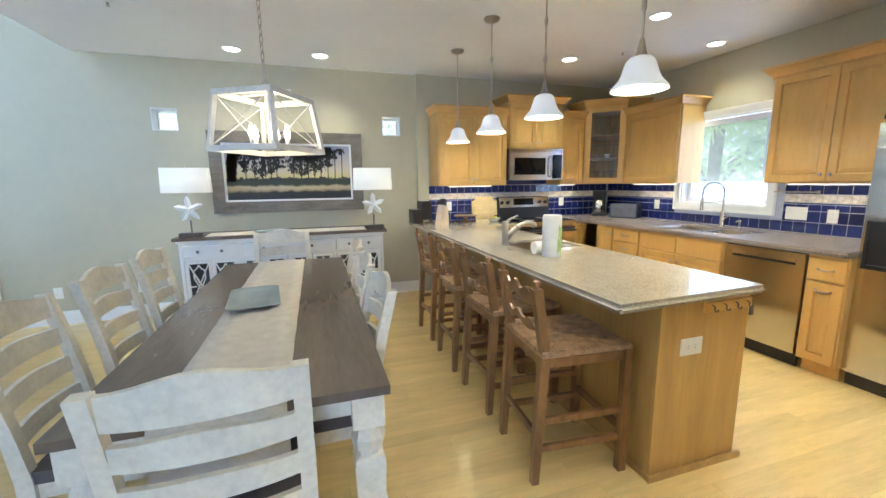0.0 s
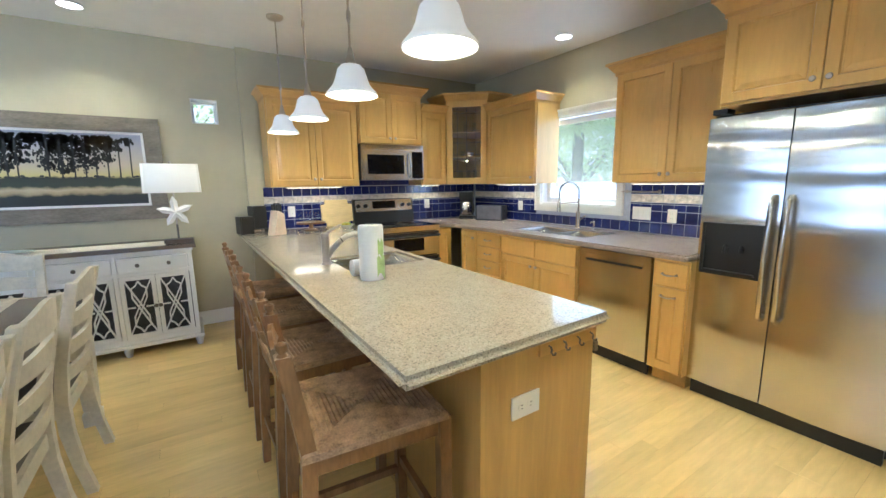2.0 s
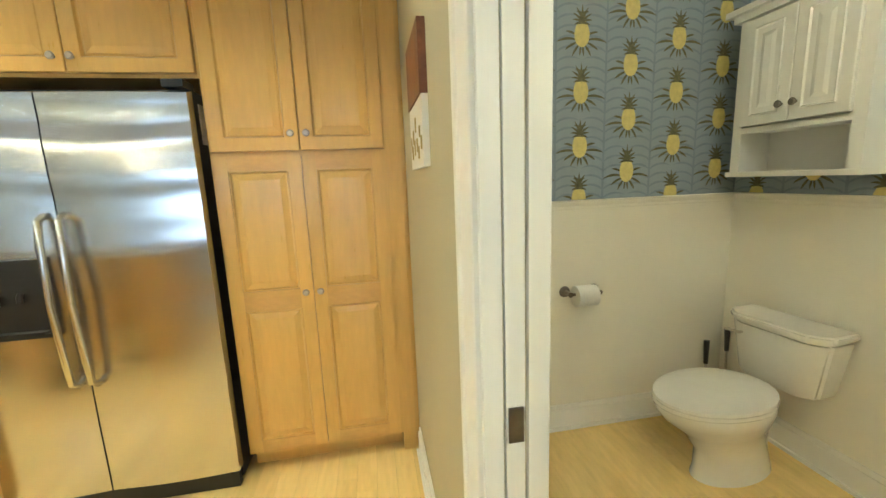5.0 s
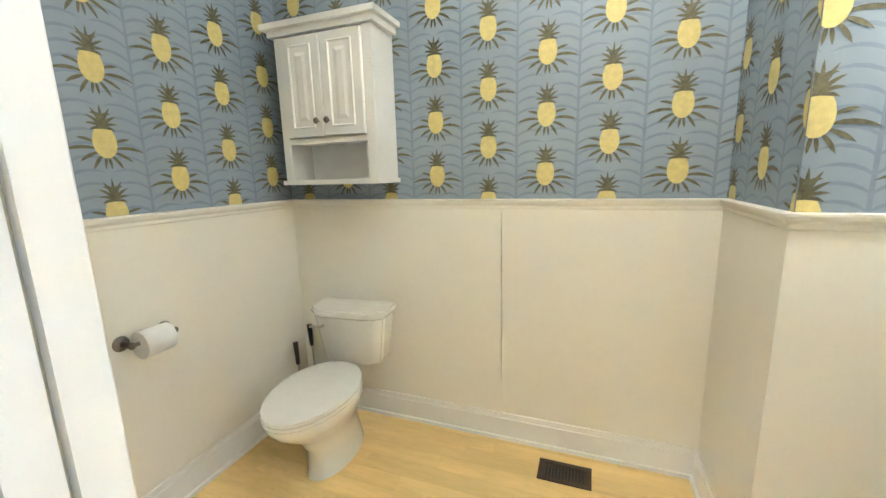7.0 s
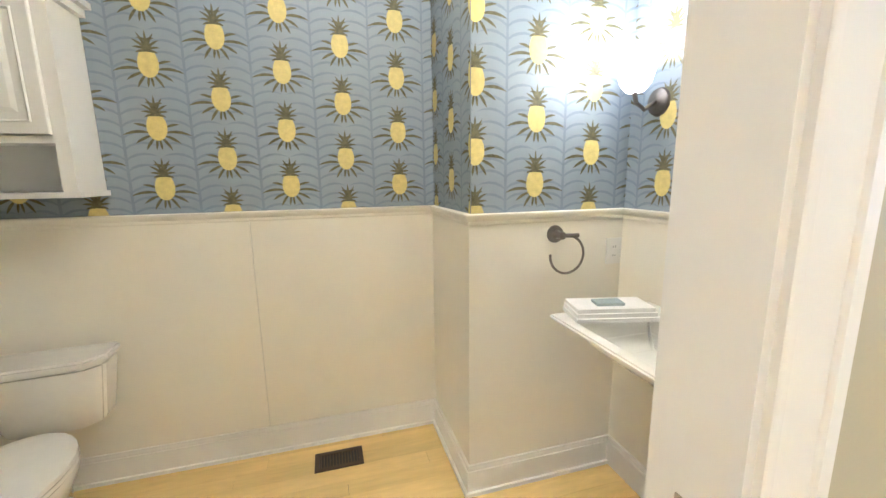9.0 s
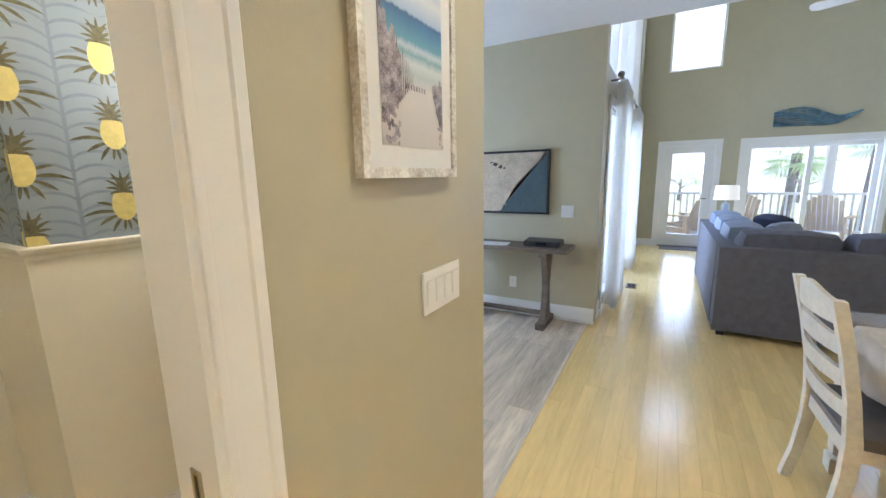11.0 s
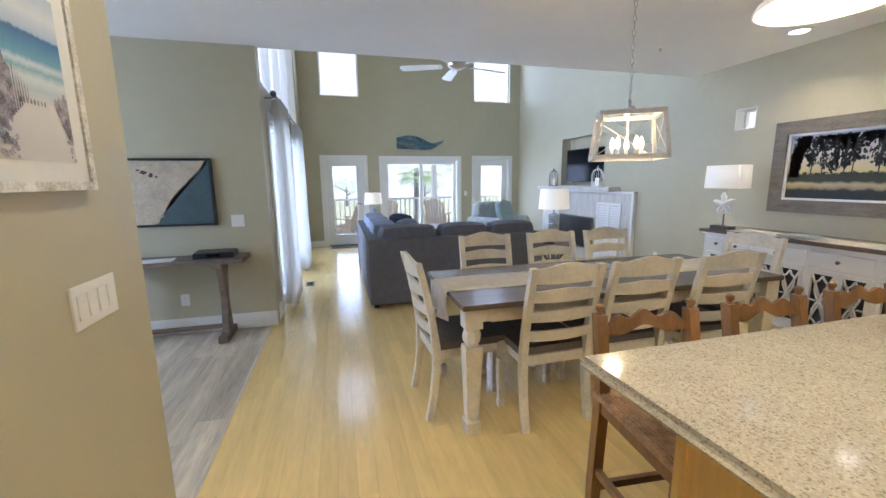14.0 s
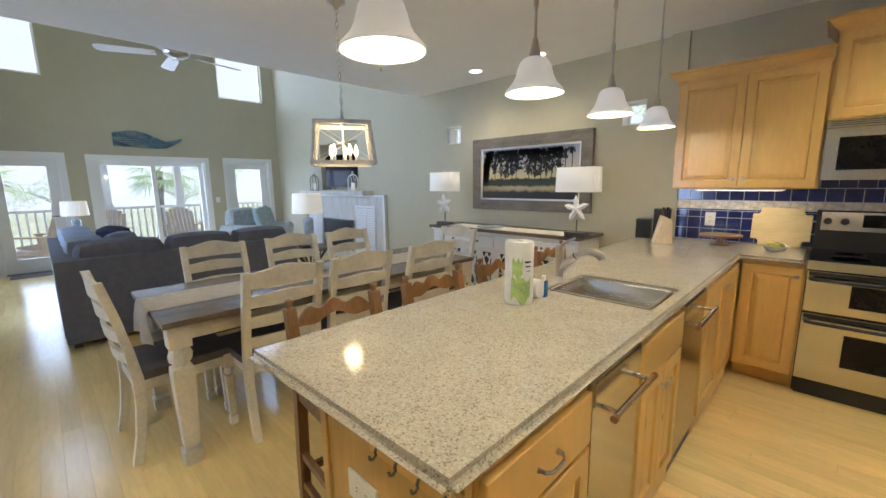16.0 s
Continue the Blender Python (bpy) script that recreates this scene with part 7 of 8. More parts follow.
tp = thing("toilet_paper_holder", "pewter wall holder with hanging toilet paper roll", "toilet paper")
for y in (-0.125, 0.035): part("bracket", lathe([(0.03, 0), (0.027, -0.008), (0.012, -0.014), (0.011, -0.06), (0.014, -0.066), (0.0, -0.07)], 14, (4.278, y, 0.775), axis="x"), M["pewter"], tp)
part("bar", tube([(4.215, -0.13, 0.775), (4.215, 0.04, 0.775)], 0.008, 10), M["pewter"], tp)
part("roll", lathe([(0.02, -0.10), (0.052, -0.10), (0.053, 0.01), (0.02, 0.01)], 24, (4.215, 0.0, 0.765), axis="y"), M["paper"], tp)
for x, y, h in ((4.18, -0.76, 0.31), (4.175, -0.885, 0.37)):
    b = thing("toilet_brush", "toilet brush with black grip in a holder", "toilet brush", pose(x, y, 0, 4, 6, 0))
    part("holder", lathe([(0.05, 0.0), (0.05, 0.12), (0.045, 0.14), (0.0, 0.14)], 16), M["white"], b)
    part("shaft", tube([(0, 0, 0.14), (0, 0, h)], 0.006, 8), M["steel_h"], b)
    part("grip", tube([(0, 0, h), (0, 0, h + 0.13)], 0.014, 10, radii=[0.011, 0.015]), M["black"], b, "black grip")
tg = thing("towel_ring", "pewter open towel ring on the wall", "towel ring")
part("mount", lathe([(0.038, 0), (0.036, 0.008), (0.02, 0.014), (0.013, 0.03), (0.016, 0.06), (0.0, 0.065)], 18, (1.80, -0.376, 1.145), axis="y"), M["pewter"], tg)
part("arm", tube([(1.80, -0.325, 1.145), (1.745, -0.32, 1.143), (1.725, -0.32, 1.143)], 0.009, 10), M["pewter"], tg)
part("ring", tube([(1.775 + 0.078 * math.cos(a), -0.32, 1.065 + 0.078 * math.sin(a)) for a in [math.radians(100 + k * 12) for k in range(23)]], 0.0052, 8), M["pewter"], tg)
plate("outlet", "white outlet above the washbasin", pose(1.505, -0.3755, 1.055, 0, 0, 180))

ps = thing("pedestal_sink", "white rectangular pedestal washbasin with ledge", "washbasin")
bs = bmesh.new()
rings = []
for x0, x1, y0, y1, z in ((1.50, 1.72, -0.06, 0.36, 0.70), (1.47, 1.84, -0.13, 0.43, 0.80), (1.465, 1.88, -0.17, 0.47, 0.84), (1.465, 1.93, -0.19, 0.49, 0.858), (1.465, 1.93, -0.19, 0.49, 0.872), (1.56, 1.875, -0.09, 0.39, 0.868), (1.58, 1.85, -0.06, 0.36, 0.80), (1.62, 1.81, 0.0, 0.30, 0.765)):
    rings.append([bs.verts.new(p) for p in ((x0, y0, z), (x1, y0, z), (x1, y1, z), (x0, y1, z))])
for a, b in zip(rings, rings[1:]):
    for i in range(4): bs.faces.new((a[i], a[(i + 1) % 4], b[(i + 1) % 4], b[i]))
bs.faces.new(rings[0][::-1]); bs.faces.new(rings[-1]); bmesh.ops.recalc_face_normals(bs, faces=bs.faces)
part("basin", bev(bs, 0.012, 3), M["ceramic"], ps)
part("pedestal", oval_loft([(0.15, 0.13, 0.12, 0.12, 0.0), (0.15, 0.12, 0.11, 0.11, 0.05), (0.15, 0.085, 0.085, 0.085, 0.15), (0.15, 0.085, 0.085, 0.085, 0.60), (0.15, 0.11, 0.12, 0.12, 0.73)]), M["ceramic"], ps).location = (1.61, 0, 0)
part("faucet", tube([(1.50, 0.15, 0.872), (1.50, 0.15, 0.95), (1.53, 0.15, 0.98), (1.60, 0.15, 0.96)], 0.011, 10), M["pewter"], ps)
tw = thing("hand_towel", "folded white towels on the washbasin edge", "towel", pose(1.73, -0.10, 0.874, 0, 0, -14))
for k in range(3): part("fold", box(-0.15 + 0.006 * k, 0.15 - 0.004 * k, -0.075, 0.075 - 0.008 * k, 0.015 * k, 0.015 * k + 0.0145, 0.006, 2), M["towel"], tw)
part("soap_packet", box(-0.04, 0.06, -0.03, 0.03, 0.0455, 0.056, 0.004), M["platter"], tw, "wrapped soap packet")
dsh = thing("soap_dish", "clear glass soap dish on the washbasin", "soap dish", (1.53, 0.02, 0.873))
part("dish", lathe([(0.04, 0), (0.055, 0.02), (0.052, 0.02), (0.038, 0.004), (0, 0.004)], 20), M["dome"], dsh)
mi = thing("mirror", "white framed bathroom mirror", "mirror")
part("frame", frame_x(-0.10, 0.42, 1.27, 2.1, 0.05, 1.451, 1.478), M["white"], mi)
part("glass", box(1.452, 1.465, -0.05, 0.37, 1.32, 2.05), M["mirror"], mi, "silvered mirror glass")
scn = thing("wall_sconce", "lit pewter wall sconce with white glass shade", "wall lamp", (1.45, -0.235, 1.66))
part("backplate", lathe([(0.055, 0), (0.05, 0.012), (0.03, 0.022), (0.0, 0.024)], 18, axis="x"), M["pewter"], scn)
part("arm", tube([(0.02, 0, 0), (0.07, 0, -0.03), (0.11, 0, -0.01), (0.12, 0, 0.03)], 0.009, 8), M["pewter"], scn)
M["sglass"] = glow("lit_sconce_glass", (1.0, 0.90, 0.76), 1.4)
part("shade", lathe([(0.03, 0.03), (0.055, 0.06), (0.065, 0.10), (0.085, 0.15), (0.083, 0.15), (0.06, 0.10), (0.0, 0.06)], 20, (0.12, 0, 0)), M["sglass"], scn, "lit white glass shade")
lamp("sconce_bulb", "POINT", Matrix.Translation((1.66, -0.20, 1.86)), 3.2, (1.0, 0.88, 0.68), soft=0.05)
# fill bulb and fitting added overhead; no ceiling fixture is known in the bathroom
lamp("bath_ceiling_bulb", "POINT", Matrix.Translation((2.55, 0.1, 2.45)), 10.0, (1.0, 0.84, 0.58), soft=0.12)
bl_ = thing("bath_ceiling_light", "unseen round ceiling fitting added to light the bathroom", "ceiling light", (2.55, 0.1, 2.7))
part("trim_ring", lathe([(0.15, -0.0005), (0.15, -0.02), (0.13, -0.03)], 26), M["white"], bl_)
part("lens", lathe([(0.13, -0.03), (0.10, -0.07), (0.0, -0.09)], 22), M["sglass"], bl_, "glowing glass")


def floor_vent(name, x0, x1, y0, y1, label, along_x=True):
    v = thing(name, label, "floor vent")
    M["bronze"] = M.get("bronze") or mat("brown_metal_register", (0.10, 0.075, 0.055), 0.4, 0.6, 0.1, 10.0)
    bm = bmesh.new()
    w = 0.022
    bx(bm, x0, x1, y0, y0 + w, 0, 0.006); bx(bm, x0, x1, y1 - w, y1, 0, 0.006); bx(bm, x0, x0 + w, y0 + w, y1 - w, 0, 0.006); bx(bm, x1 - w, x1, y0 + w, y1 - w, 0, 0.006)
    part("frame", bm, M["bronze"], v, "", False)
    part("backing", box(x0 + w, x1 - w, y0 + w, y1 - w, 0.0003, 0.001), M["black"], v)
    n = 13
    for k in range(n):
        if along_x: x = x0 + w + (x1 - x0 - 2 * w) * (k + 0.5) / n; part("slat", box(x - 0.003, x + 0.003, y0 + w, y1 - w, 0.001, 0.005), M["bronze"], v)
        else: y = y0 + w + (y1 - y0 - 2 * w) * (k + 0.5) / n; part("slat", box(x0 + w, x1 - w, y - 0.003, y + 0.003, 0.001, 0.005), M["bronze"], v)


floor_vent("floor_vent", 2.615, 2.848, -0.836, -0.703, "brown metal floor register on the wooden floor")
floor_vent("floor_vent", -3.05, -2.80, 0.98, 1.10, "brown metal floor register near the curtain")

# ---- hall ----
cn = thing("console_table", "rustic brown wooden console with trestle legs", "table")
part("top", box(-1.285, -0.93, -0.62, 0.62, 0.735, 0.775, 0.006), M["console"], cn)
for y in (0.40, -0.42):
    part("foot", bev(bx(bmesh.new(), -1.275, -0.90, y - 0.04, y + 0.04, 0.0, 0.06), 0.008), M["console"], cn)
    part("cap_rail", box(-1.26, -0.95, y - 0.035, y + 0.035, 0.69, 0.7345, 0.004), M["console"], cn)
    o = [(-0.085, 0.06), (0.085, 0.06), (0.075, 0.14), (0.04, 0.30), (0.035, 0.40), (0.06, 0.52), (0.10, 0.64), (0.11, 0.69), (-0.11, 0.69), (-0.10, 0.64), (-0.06, 0.52), (-0.035, 0.40), (-0.04, 0.30), (-0.075, 0.14)]
    part("trestle", bev(prism(o, 0.06, pose(-1.10, y + 0.03, 0, 90)), 0.005), M["console"], cn, "shaped trestle leg")
part("stretcher", box(-1.22, -1.16, -0.379, 0.359, 0.06, 0.09, 0.004), M["console"], cn)
hb = thing("router_box", "flat black box with handle on the console", "box", (-1.13, 0.36, 0.7755))
part("case", bev(prism([(-0.11, 0), (0.11, 0), (0.095, 0.05), (-0.08, 0.062)], 0.34, pose(0, 0.17, 0, 90)), 0.006, 2), M["black"], hb)
part("grip", box(0.098, 0.112, -0.05, 0.05, 0.02, 0.04, 0.004), M["blackg"], hb)
pp = thing("leaflet", "white paper leaflet on the console", "paper", pose(-1.05, -0.12, 0.7753, 0, 0, 8))
part("sheet", box(-0.10, 0.10, -0.15, 0.15, 0, 0.0015), M["paper"], pp)
mp_ = thing("map_picture", "black framed nautical coast map", "picture")
part("frame", bev(frame_x(-0.437, 0.36, 1.058, 1.682, 0.022, -1.299, -1.262), 0.003), M["black"], mp_, "thin black frame")
M["sea"] = mat("printed_sea_slate", (0.085, 0.125, 0.135), 0.25, 0, 0.08, 5.0)
M["land"] = mat("printed_land_cream", (0.58, 0.49, 0.36), 0.3, 0, 0.16, 9.0, second=(0.40, 0.33, 0.24))
part("print", box(-1.298, -1.278, -0.415, 0.338, 1.08, 1.66), M["sea"], mp_, "slate blue sea", False)
random.seed(4)
coast = [(0.338, 1.66)]
n = 26
for k in range(n + 1):
    u = k / n
    y = 0.30 - 0.46 * u + 0.03 * math.sin(u * 8)
    z = 1.655 - 0.565 * u
    coast.append((y + random.uniform(-0.014, 0.014), z + random.uniform(-0.004, 0.004)))
coast += [(-0.17, 1.08), (-0.415, 1.08), (-0.415, 1.66)]
lb = bmesh.new()
lb.faces.new([lb.verts.new((-1.2760, y, z)) for y, z in coast])
bmesh.ops.triangulate(lb, faces=lb.faces[:])
part("print_land", lb, M["land"], mp_, "cream land on the map", False)
lk = bmesh.new()
for cy, cz, r in ((-0.20, 1.555, 0.028), (-0.14, 1.53, 0.022), (-0.24, 1.575, 0.015), (-0.10, 1.515, 0.012)):
    lk.faces.new([lk.verts.new((-1.2750, cy + r * math.cos(a) * random.uniform(0.6, 1.3), cz + r * 0.8 * math.sin(a) * random.uniform(0.6, 1.2))) for a in [2 * math.pi * j / 9 for j in range(9)]])
part("print_lake", lk, M["darkwood"], mp_, "dark lakes on the map", False)
plate("switch_plate", "white switch plate beside the curtain", pose(-1.62, 0.8005, 1.14, 0, 0, 180), 0.075, 0.115, "switch", 1)


M["curtain"] = mat("cream_linen_curtain", (0.82, 0.80, 0.75), 0.9, 0, 0.04, 12.0, 0.3, 300)
cm_ = M["curtain"].node_tree
tl_, mx_ = cm_.nodes.new("ShaderNodeBsdfTranslucent"), cm_.nodes.new("ShaderNodeMixShader")
tl_.inputs[0].default_value, mx_.inputs[0].default_value = (0.90, 0.89, 0.85, 1), 0.60
cm_.links.new(cm_.nodes["Principled BSDF"].outputs[0], mx_.inputs[1]); cm_.links.new(tl_.outputs[0], mx_.inputs[2])
cm_.links.new(mx_.outputs[0], [x for x in cm_.nodes if x.type == "OUTPUT_MATERIAL"][0].inputs[0])


def curtain(x0, x1, y, z0, z1, folds):
    c = thing("curtain", "cream linen curtain hanging in folds", "curtain", None, "curtains on the patio rod")
    bm = bmesh.new()
    n, rows_ = folds * 10, 10
    grid = []
    for j in range(rows_ + 1):
        v = j / rows_
        z = z1 + (z0 - z1) * v
        row = []
        for i in range(n + 1):
            u = i / n
            row.append(bm.verts.new((x0 + (x1 - x0) * u * (1 + 0.05 * v) + 0.01 * math.sin(i * 0.7 + v * 2), y + (0.052 + 0.02 * v) * math.sin(2 * math.pi * folds * u + 0.4 * math.sin(v * 3 + u * 5)), z)))
        grid.append(row)
    for a, b in zip(grid, grid[1:]):
        for i in range(n): bm.faces.new((a[i], a[i + 1], b[i + 1], b[i]))
    p = part("cloth", bm, M["curtain"], c)
    p.modifiers.new("thick", "SOLIDIFY").thickness = 0.004
    for k in range(folds): part("curtain_ring", tube([(x0 + (x1 - x0) * (k + 0.5) / folds, y + 0.02 * math.cos(a), z1 + 0.012 + 0.02 * math.sin(a)) for a in [2 * math.pi * j / 10 for j in range(11)]], 0.003, 6), M["pewter"], c)


curtain(-1.80, -2.55, 0.90, 0.03, 2.335, 5)
curtain(-3.75, -4.65, 0.90, 0.03, 2.335, 6)
cr = thing("curtain_rod", "dark metal curtain rod with ball finials", "curtain rod")
part("rod", tube([(-1.70, 0.90, 2.36), (-4.90, 0.90, 2.36)], 0.012, 10), M["pewter"], cr)
for x in (-1.68, -4.92): part("finial", lathe([(0.0, -0.035), (0.022, -0.022), (0.032, 0.0), (0.022, 0.022), (0.0, 0.035)], 14, (x, 0.90, 2.36), axis="x"), M["pewter"], cr)
for x in (-1.76, -3.3, -4.80): part("bracket", tube([(x, 0.802, 2.33), (x, 0.86, 2.33), (x, 0.90, 2.345)], 0.008, 8), M["pewter"], cr)

# ---- living room ----


def cushion(x0, x1, y0, y1, z0, z1, w=0.05):
    bm = bx(bmesh.new(), x0, x1, y0, y1, z0, z1)
    bmesh.ops.subdivide_edges(bm, edges=bm.edges[:], cuts=3, use_grid_fill=True)
    c = Vector(((x0 + x1) / 2, (y0 + y1) / 2, (z0 + z1) / 2))
    h = Vector(((x1 - x0) / 2, (y1 - y0) / 2, (z1 - z0) / 2))
    for v in bm.verts:
        d = v.co - c
        q = Vector((d.x / h.x, d.y / h.y, d.z / h.z))
        e = sum(abs(k) > 0.99 for k in q)
        f = 1 - 0.06 * (e - 1)
        bulge = 1 + 0.05 * (2 - abs(q.x) - abs(q.y)) * 0.5
        v.co = c + Vector((d.x * f, d.y * f, d.z * f * bulge))
    for _ in range(2): bmesh.ops.smooth_vert(bm, verts=bm.verts[:], factor=0.35, use_axis_x=True, use_axis_y=True, use_axis_z=True)
    return bm


sf = thing("sectional_sofa", "slate grey fabric L-shaped sectional sofa", "sofa")
part("base", bev(bx(bmesh.new(), -2.45, -1.52, 1.80, 3.93, 0.07, 0.42), 0.02, 2), M["sofa"], sf)
part("back", bev(bx(bmesh.new(), -1.72, -1.495, 1.79, 3.95, 0.05, 0.80), 0.03, 3), M["sofa"], sf, "straight grey sofa back")
part("base", bev(bx(bmesh.new(), -3.95, -2.455, 1.80, 2.70, 0.07, 0.42), 0.02, 2), M["sofa"], sf)
part("back", bev(bx(bmesh.new(), -3.95, -1.725, 1.785, 2.00, 0.05, 0.80), 0.03, 3), M["sofa"], sf)
part("arm", bev(bx(bmesh.new(), -2.45, -1.725, 3.74, 3.945, 0.07, 0.64), 0.04, 3), M["sofa"], sf)
for ya, yb in ((1.92, 2.63), (2.64, 3.28), (3.29, 3.92)):
    part("back_cushion", cushion(-1.90, -1.60, ya, yb, 0.58, 0.935), M["sofa"], sf, "plump grey back cushion")
    part("seat_cushion", cushion(-2.46, -1.85, max(ya, 2.1), yb, 0.42, 0.58), M["sofa"], sf)
for xa, xb in ((-2.65, -1.98), (-3.30, -2.67), (-3.93, -3.32)):
    part("back_cushion", cushion(xa, xb, 1.88, 2.20, 0.58, 0.94), M["sofal"], sf, "light grey back cushion")
    part("seat_cushion", cushion(xa, xb, 2.12, 2.72, 0.42, 0.58), M["sofa"], sf)
for x, y in ((-1.56, 1.86), (-1.56, 3.88), (-3.88, 1.86), (-3.88, 2.62), (-2.4, 3.88)): part("foot", box(x - 0.03, x + 0.03, y - 0.03, y + 0.03, 0, 0.0695), M["black"], sf)
for x, y, z, rx, rz, mt, lab in ((-2.55, 2.36, 0.79, 20, 30, "navy", "navy blue square throw pillow"), (-2.05, 2.36, 0.76, 24, -40, "sofal", "light grey patterned throw pillow")):
    p = thing("throw_pillow", lab, "pillow", pose(x, y, z, rx, 0, rz))
    part("cover", cushion(-0.22, 0.22, -0.07, 0.07, -0.2, 0.22), M[mt], p)

et = thing("end_table", "round wooden end table with iron spoke base", "table", (-1.90, 4.33, 0))
part("top", lathe([(0.0, 0.56), (0.29, 0.56), (0.30, 0.575), (0.30, 0.59), (0.0, 0.60)], 30), M["console"], et)
for k in range(14):
    a = 2 * math.pi * k / 14
    part("spoke", tube([(0.06 * math.cos(a), 0.06 * math.sin(a), 0.05), (0.04 * math.cos(a), 0.04 * math.sin(a), 0.30), (0.24 * math.cos(a), 0.24 * math.sin(a), 0.558)], 0.009, 6), M["darkwood"], et)
part("foot_ring", lathe([(0.22, 0.0), (0.23, 0.02), (0.05, 0.07), (0.0, 0.07)], 24), M["darkwood"], et)
rc = thing("remote_tray", "small dark box on the end table", "box", (-1.80, 4.20, 0.601))
part("box", box(-0.07, 0.07, -0.05, 0.05, 0, 0.035, 0.004), M["black"], rc)


def drum_lamp(x, y, z, size=1.0):
    l = thing("table_lamp", "lit lamp with ribbed blue glass base and drum shade", "lamp", (x, y, z))
    M["blueglass"] = M.get("blueglass") or mat("ribbed_pale_blue_glass", (0.42, 0.50, 0.60), 0.08, 0, 0.15, 14.0, coat=0.5)
    prof = [(0.075, 0.0), (0.075, 0.02), (0.055, 0.03)]
    for k in range(9): prof += [(0.058, 0.04 + 0.038 * k), (0.072, 0.059 + 0.038 * k)]
    prof += [(0.05, 0.385), (0.012, 0.395), (0.012, 0.44), (0.0, 0.44)]
    part("base", lathe(prof, 22), M["blueglass"], l, "ribbed blue glass base")
    s = part("shade", lathe([(0.205, 0.455), (0.185, 0.72)], 30), M["shade2"], l, "lit cream drum shade")
    l.scale = (size, size, size)
    part("stem", tube([(0, 0, 0.44), (0, 0, 0.75)], 0.005, 6), M["nickel"], l)
    lamp("lamp_bulb", "POINT", Matrix.Translation((x, y, z + 0.58 * size)), 1.4, WARM, soft=0.04)


drum_lamp(-1.90, 4.33, 0.601)
et2 = thing("end_table", "small square dark end table", "table", (-4.40, 2.11, 0))
part("top", box(-0.25, 0.25, -0.25, 0.25, 0.67, 0.70, 0.006), M["console"], et2)
for a in (-1, 1):
    for b in (-1, 1): part("leg", box(a * 0.21 - 0.02, a * 0.21 + 0.02, b * 0.21 - 0.02, b * 0.21 + 0.02, 0, 0.669), M["console"], et2)
drum_lamp(-4.40, 2.11, 0.701, 0.76)

ac = thing("armchair", "pale blue upholstered armchair with rolled arms", "armchair", pose(-4.75, 4.72, 0, 0, 0, -62))
part("base", bev(bx(bmesh.new(), -0.40, 0.40, -0.38, 0.42, 0.08, 0.42), 0.03, 2), M["armch"], ac)
part("seat_cushion", cushion(-0.30, 0.30, -0.25, 0.46, 0.42, 0.58), M["armch"], ac)
part("back", cushion(-0.40, 0.40, -0.46, -0.22, 0.40, 1.0), M["armch"], ac)
for s in (-1, 1):
    part("arm", lathe([(0.0, -0.42), (0.11, -0.41), (0.12, 0.40), (0.10, 0.42), (0.0, 0.42)], 18, (s * 0.42, 0, 0.60), axis="y"), M["armch"], ac, "rolled arm")
    part("arm_panel", bev(bx(bmesh.new(), s * 0.42 - 0.09, s * 0.42 + 0.09, -0.40, 0.40, 0.08, 0.60), 0.02, 2), M["armch"], ac)
    for y in (-0.34, 0.36): part("foot", box(s * 0.34 - 0.025, s * 0.34 + 0.025, y - 0.025, y + 0.025, 0, 0.0795), M["darkwood"], ac)
pw2 = thing("throw_pillow", "seafoam square pillow on the armchair", "pillow", pose(-4.62, 4.80, 0.80, 16, 0, -62))
part("cover", cushion(-0.23, 0.23, -0.07, 0.07, -0.21, 0.23), M["pillow"], pw2)

# fireplace wall
fp = thing("fireplace", "whitewashed board fireplace surround with wooden mantel", "fireplace")
M["wash"] = mat("whitewashed_boards", (0.62, 0.59, 0.53), 0.55, 0, 0.10, 3.5, 0.15, 60, (4, 4, 0.6))
for k in range(15):
    x0 = -4.93 + 0.179 * k
    x1 = x0 + 0.177
    if x1 > -4.25 and x0 < -3.20:
        part("board", box(x0, x1, 5.872, 5.919, 0.76, 1.215, 0.002), M["wash"], fp)
        part("board", box(x0, x1, 5.872, 5.919, 0.0, 0.20, 0.002), M["wash"], fp)
    else: part("board", box(x0, x1, 5.872, 5.919, 0.0, 1.215, 0.002), M["wash"], fp)
part("firebox", box(-4.25, -3.20, 5.868, 5.875, 0.20, 0.76), M["black"], fp, "black firebox opening")
part("firebox_trim", frame_y(-4.26, -3.19, 0.19, 0.77, 0.025, 5.855, 5.8675), M["pewter"], fp)
part("side_trim", box(-2.248, -2.20, 5.865, 5.919, 0.0, 1.215, 0.003), M["white"], fp)
part("cap", box(-4.97, -2.18, 5.85, 5.919, 1.2155, 1.245, 0.004), M["white"], fp)
part("mantel", bev(bx(bmesh.new(), -4.92, -2.58, 5.70, 5.919, 1.2455, 1.315), 0.01, 2), M["wash"], fp, "thick mantel shelf")
for xa in (-3.07, -4.92):
    sh = thing("louvred_shutter", "white louvred shutter leaning on the fireplace", "shutter", pose(xa, 5.835, 0, -2))
    for k in range(2):
        o = 0.305 * k
        lf = part("leaf", frame_y(o, o + 0.30, 0.0, 1.05, 0.035, -0.012, 0.012), M["white"], sh)
        for j in range(22):
            z = 0.06 + 0.043 * j
            sl_ = part("slat", box(o + 0.036, o + 0.264, -0.004, 0.004, z, z + 0.034), M["white"], lf, "", False)
nb = setting("wall_niche_back", box(-4.36, -3.02, 6.125, 6.14, 1.33, 2.23), M["wall"], "painted back of the television niche")
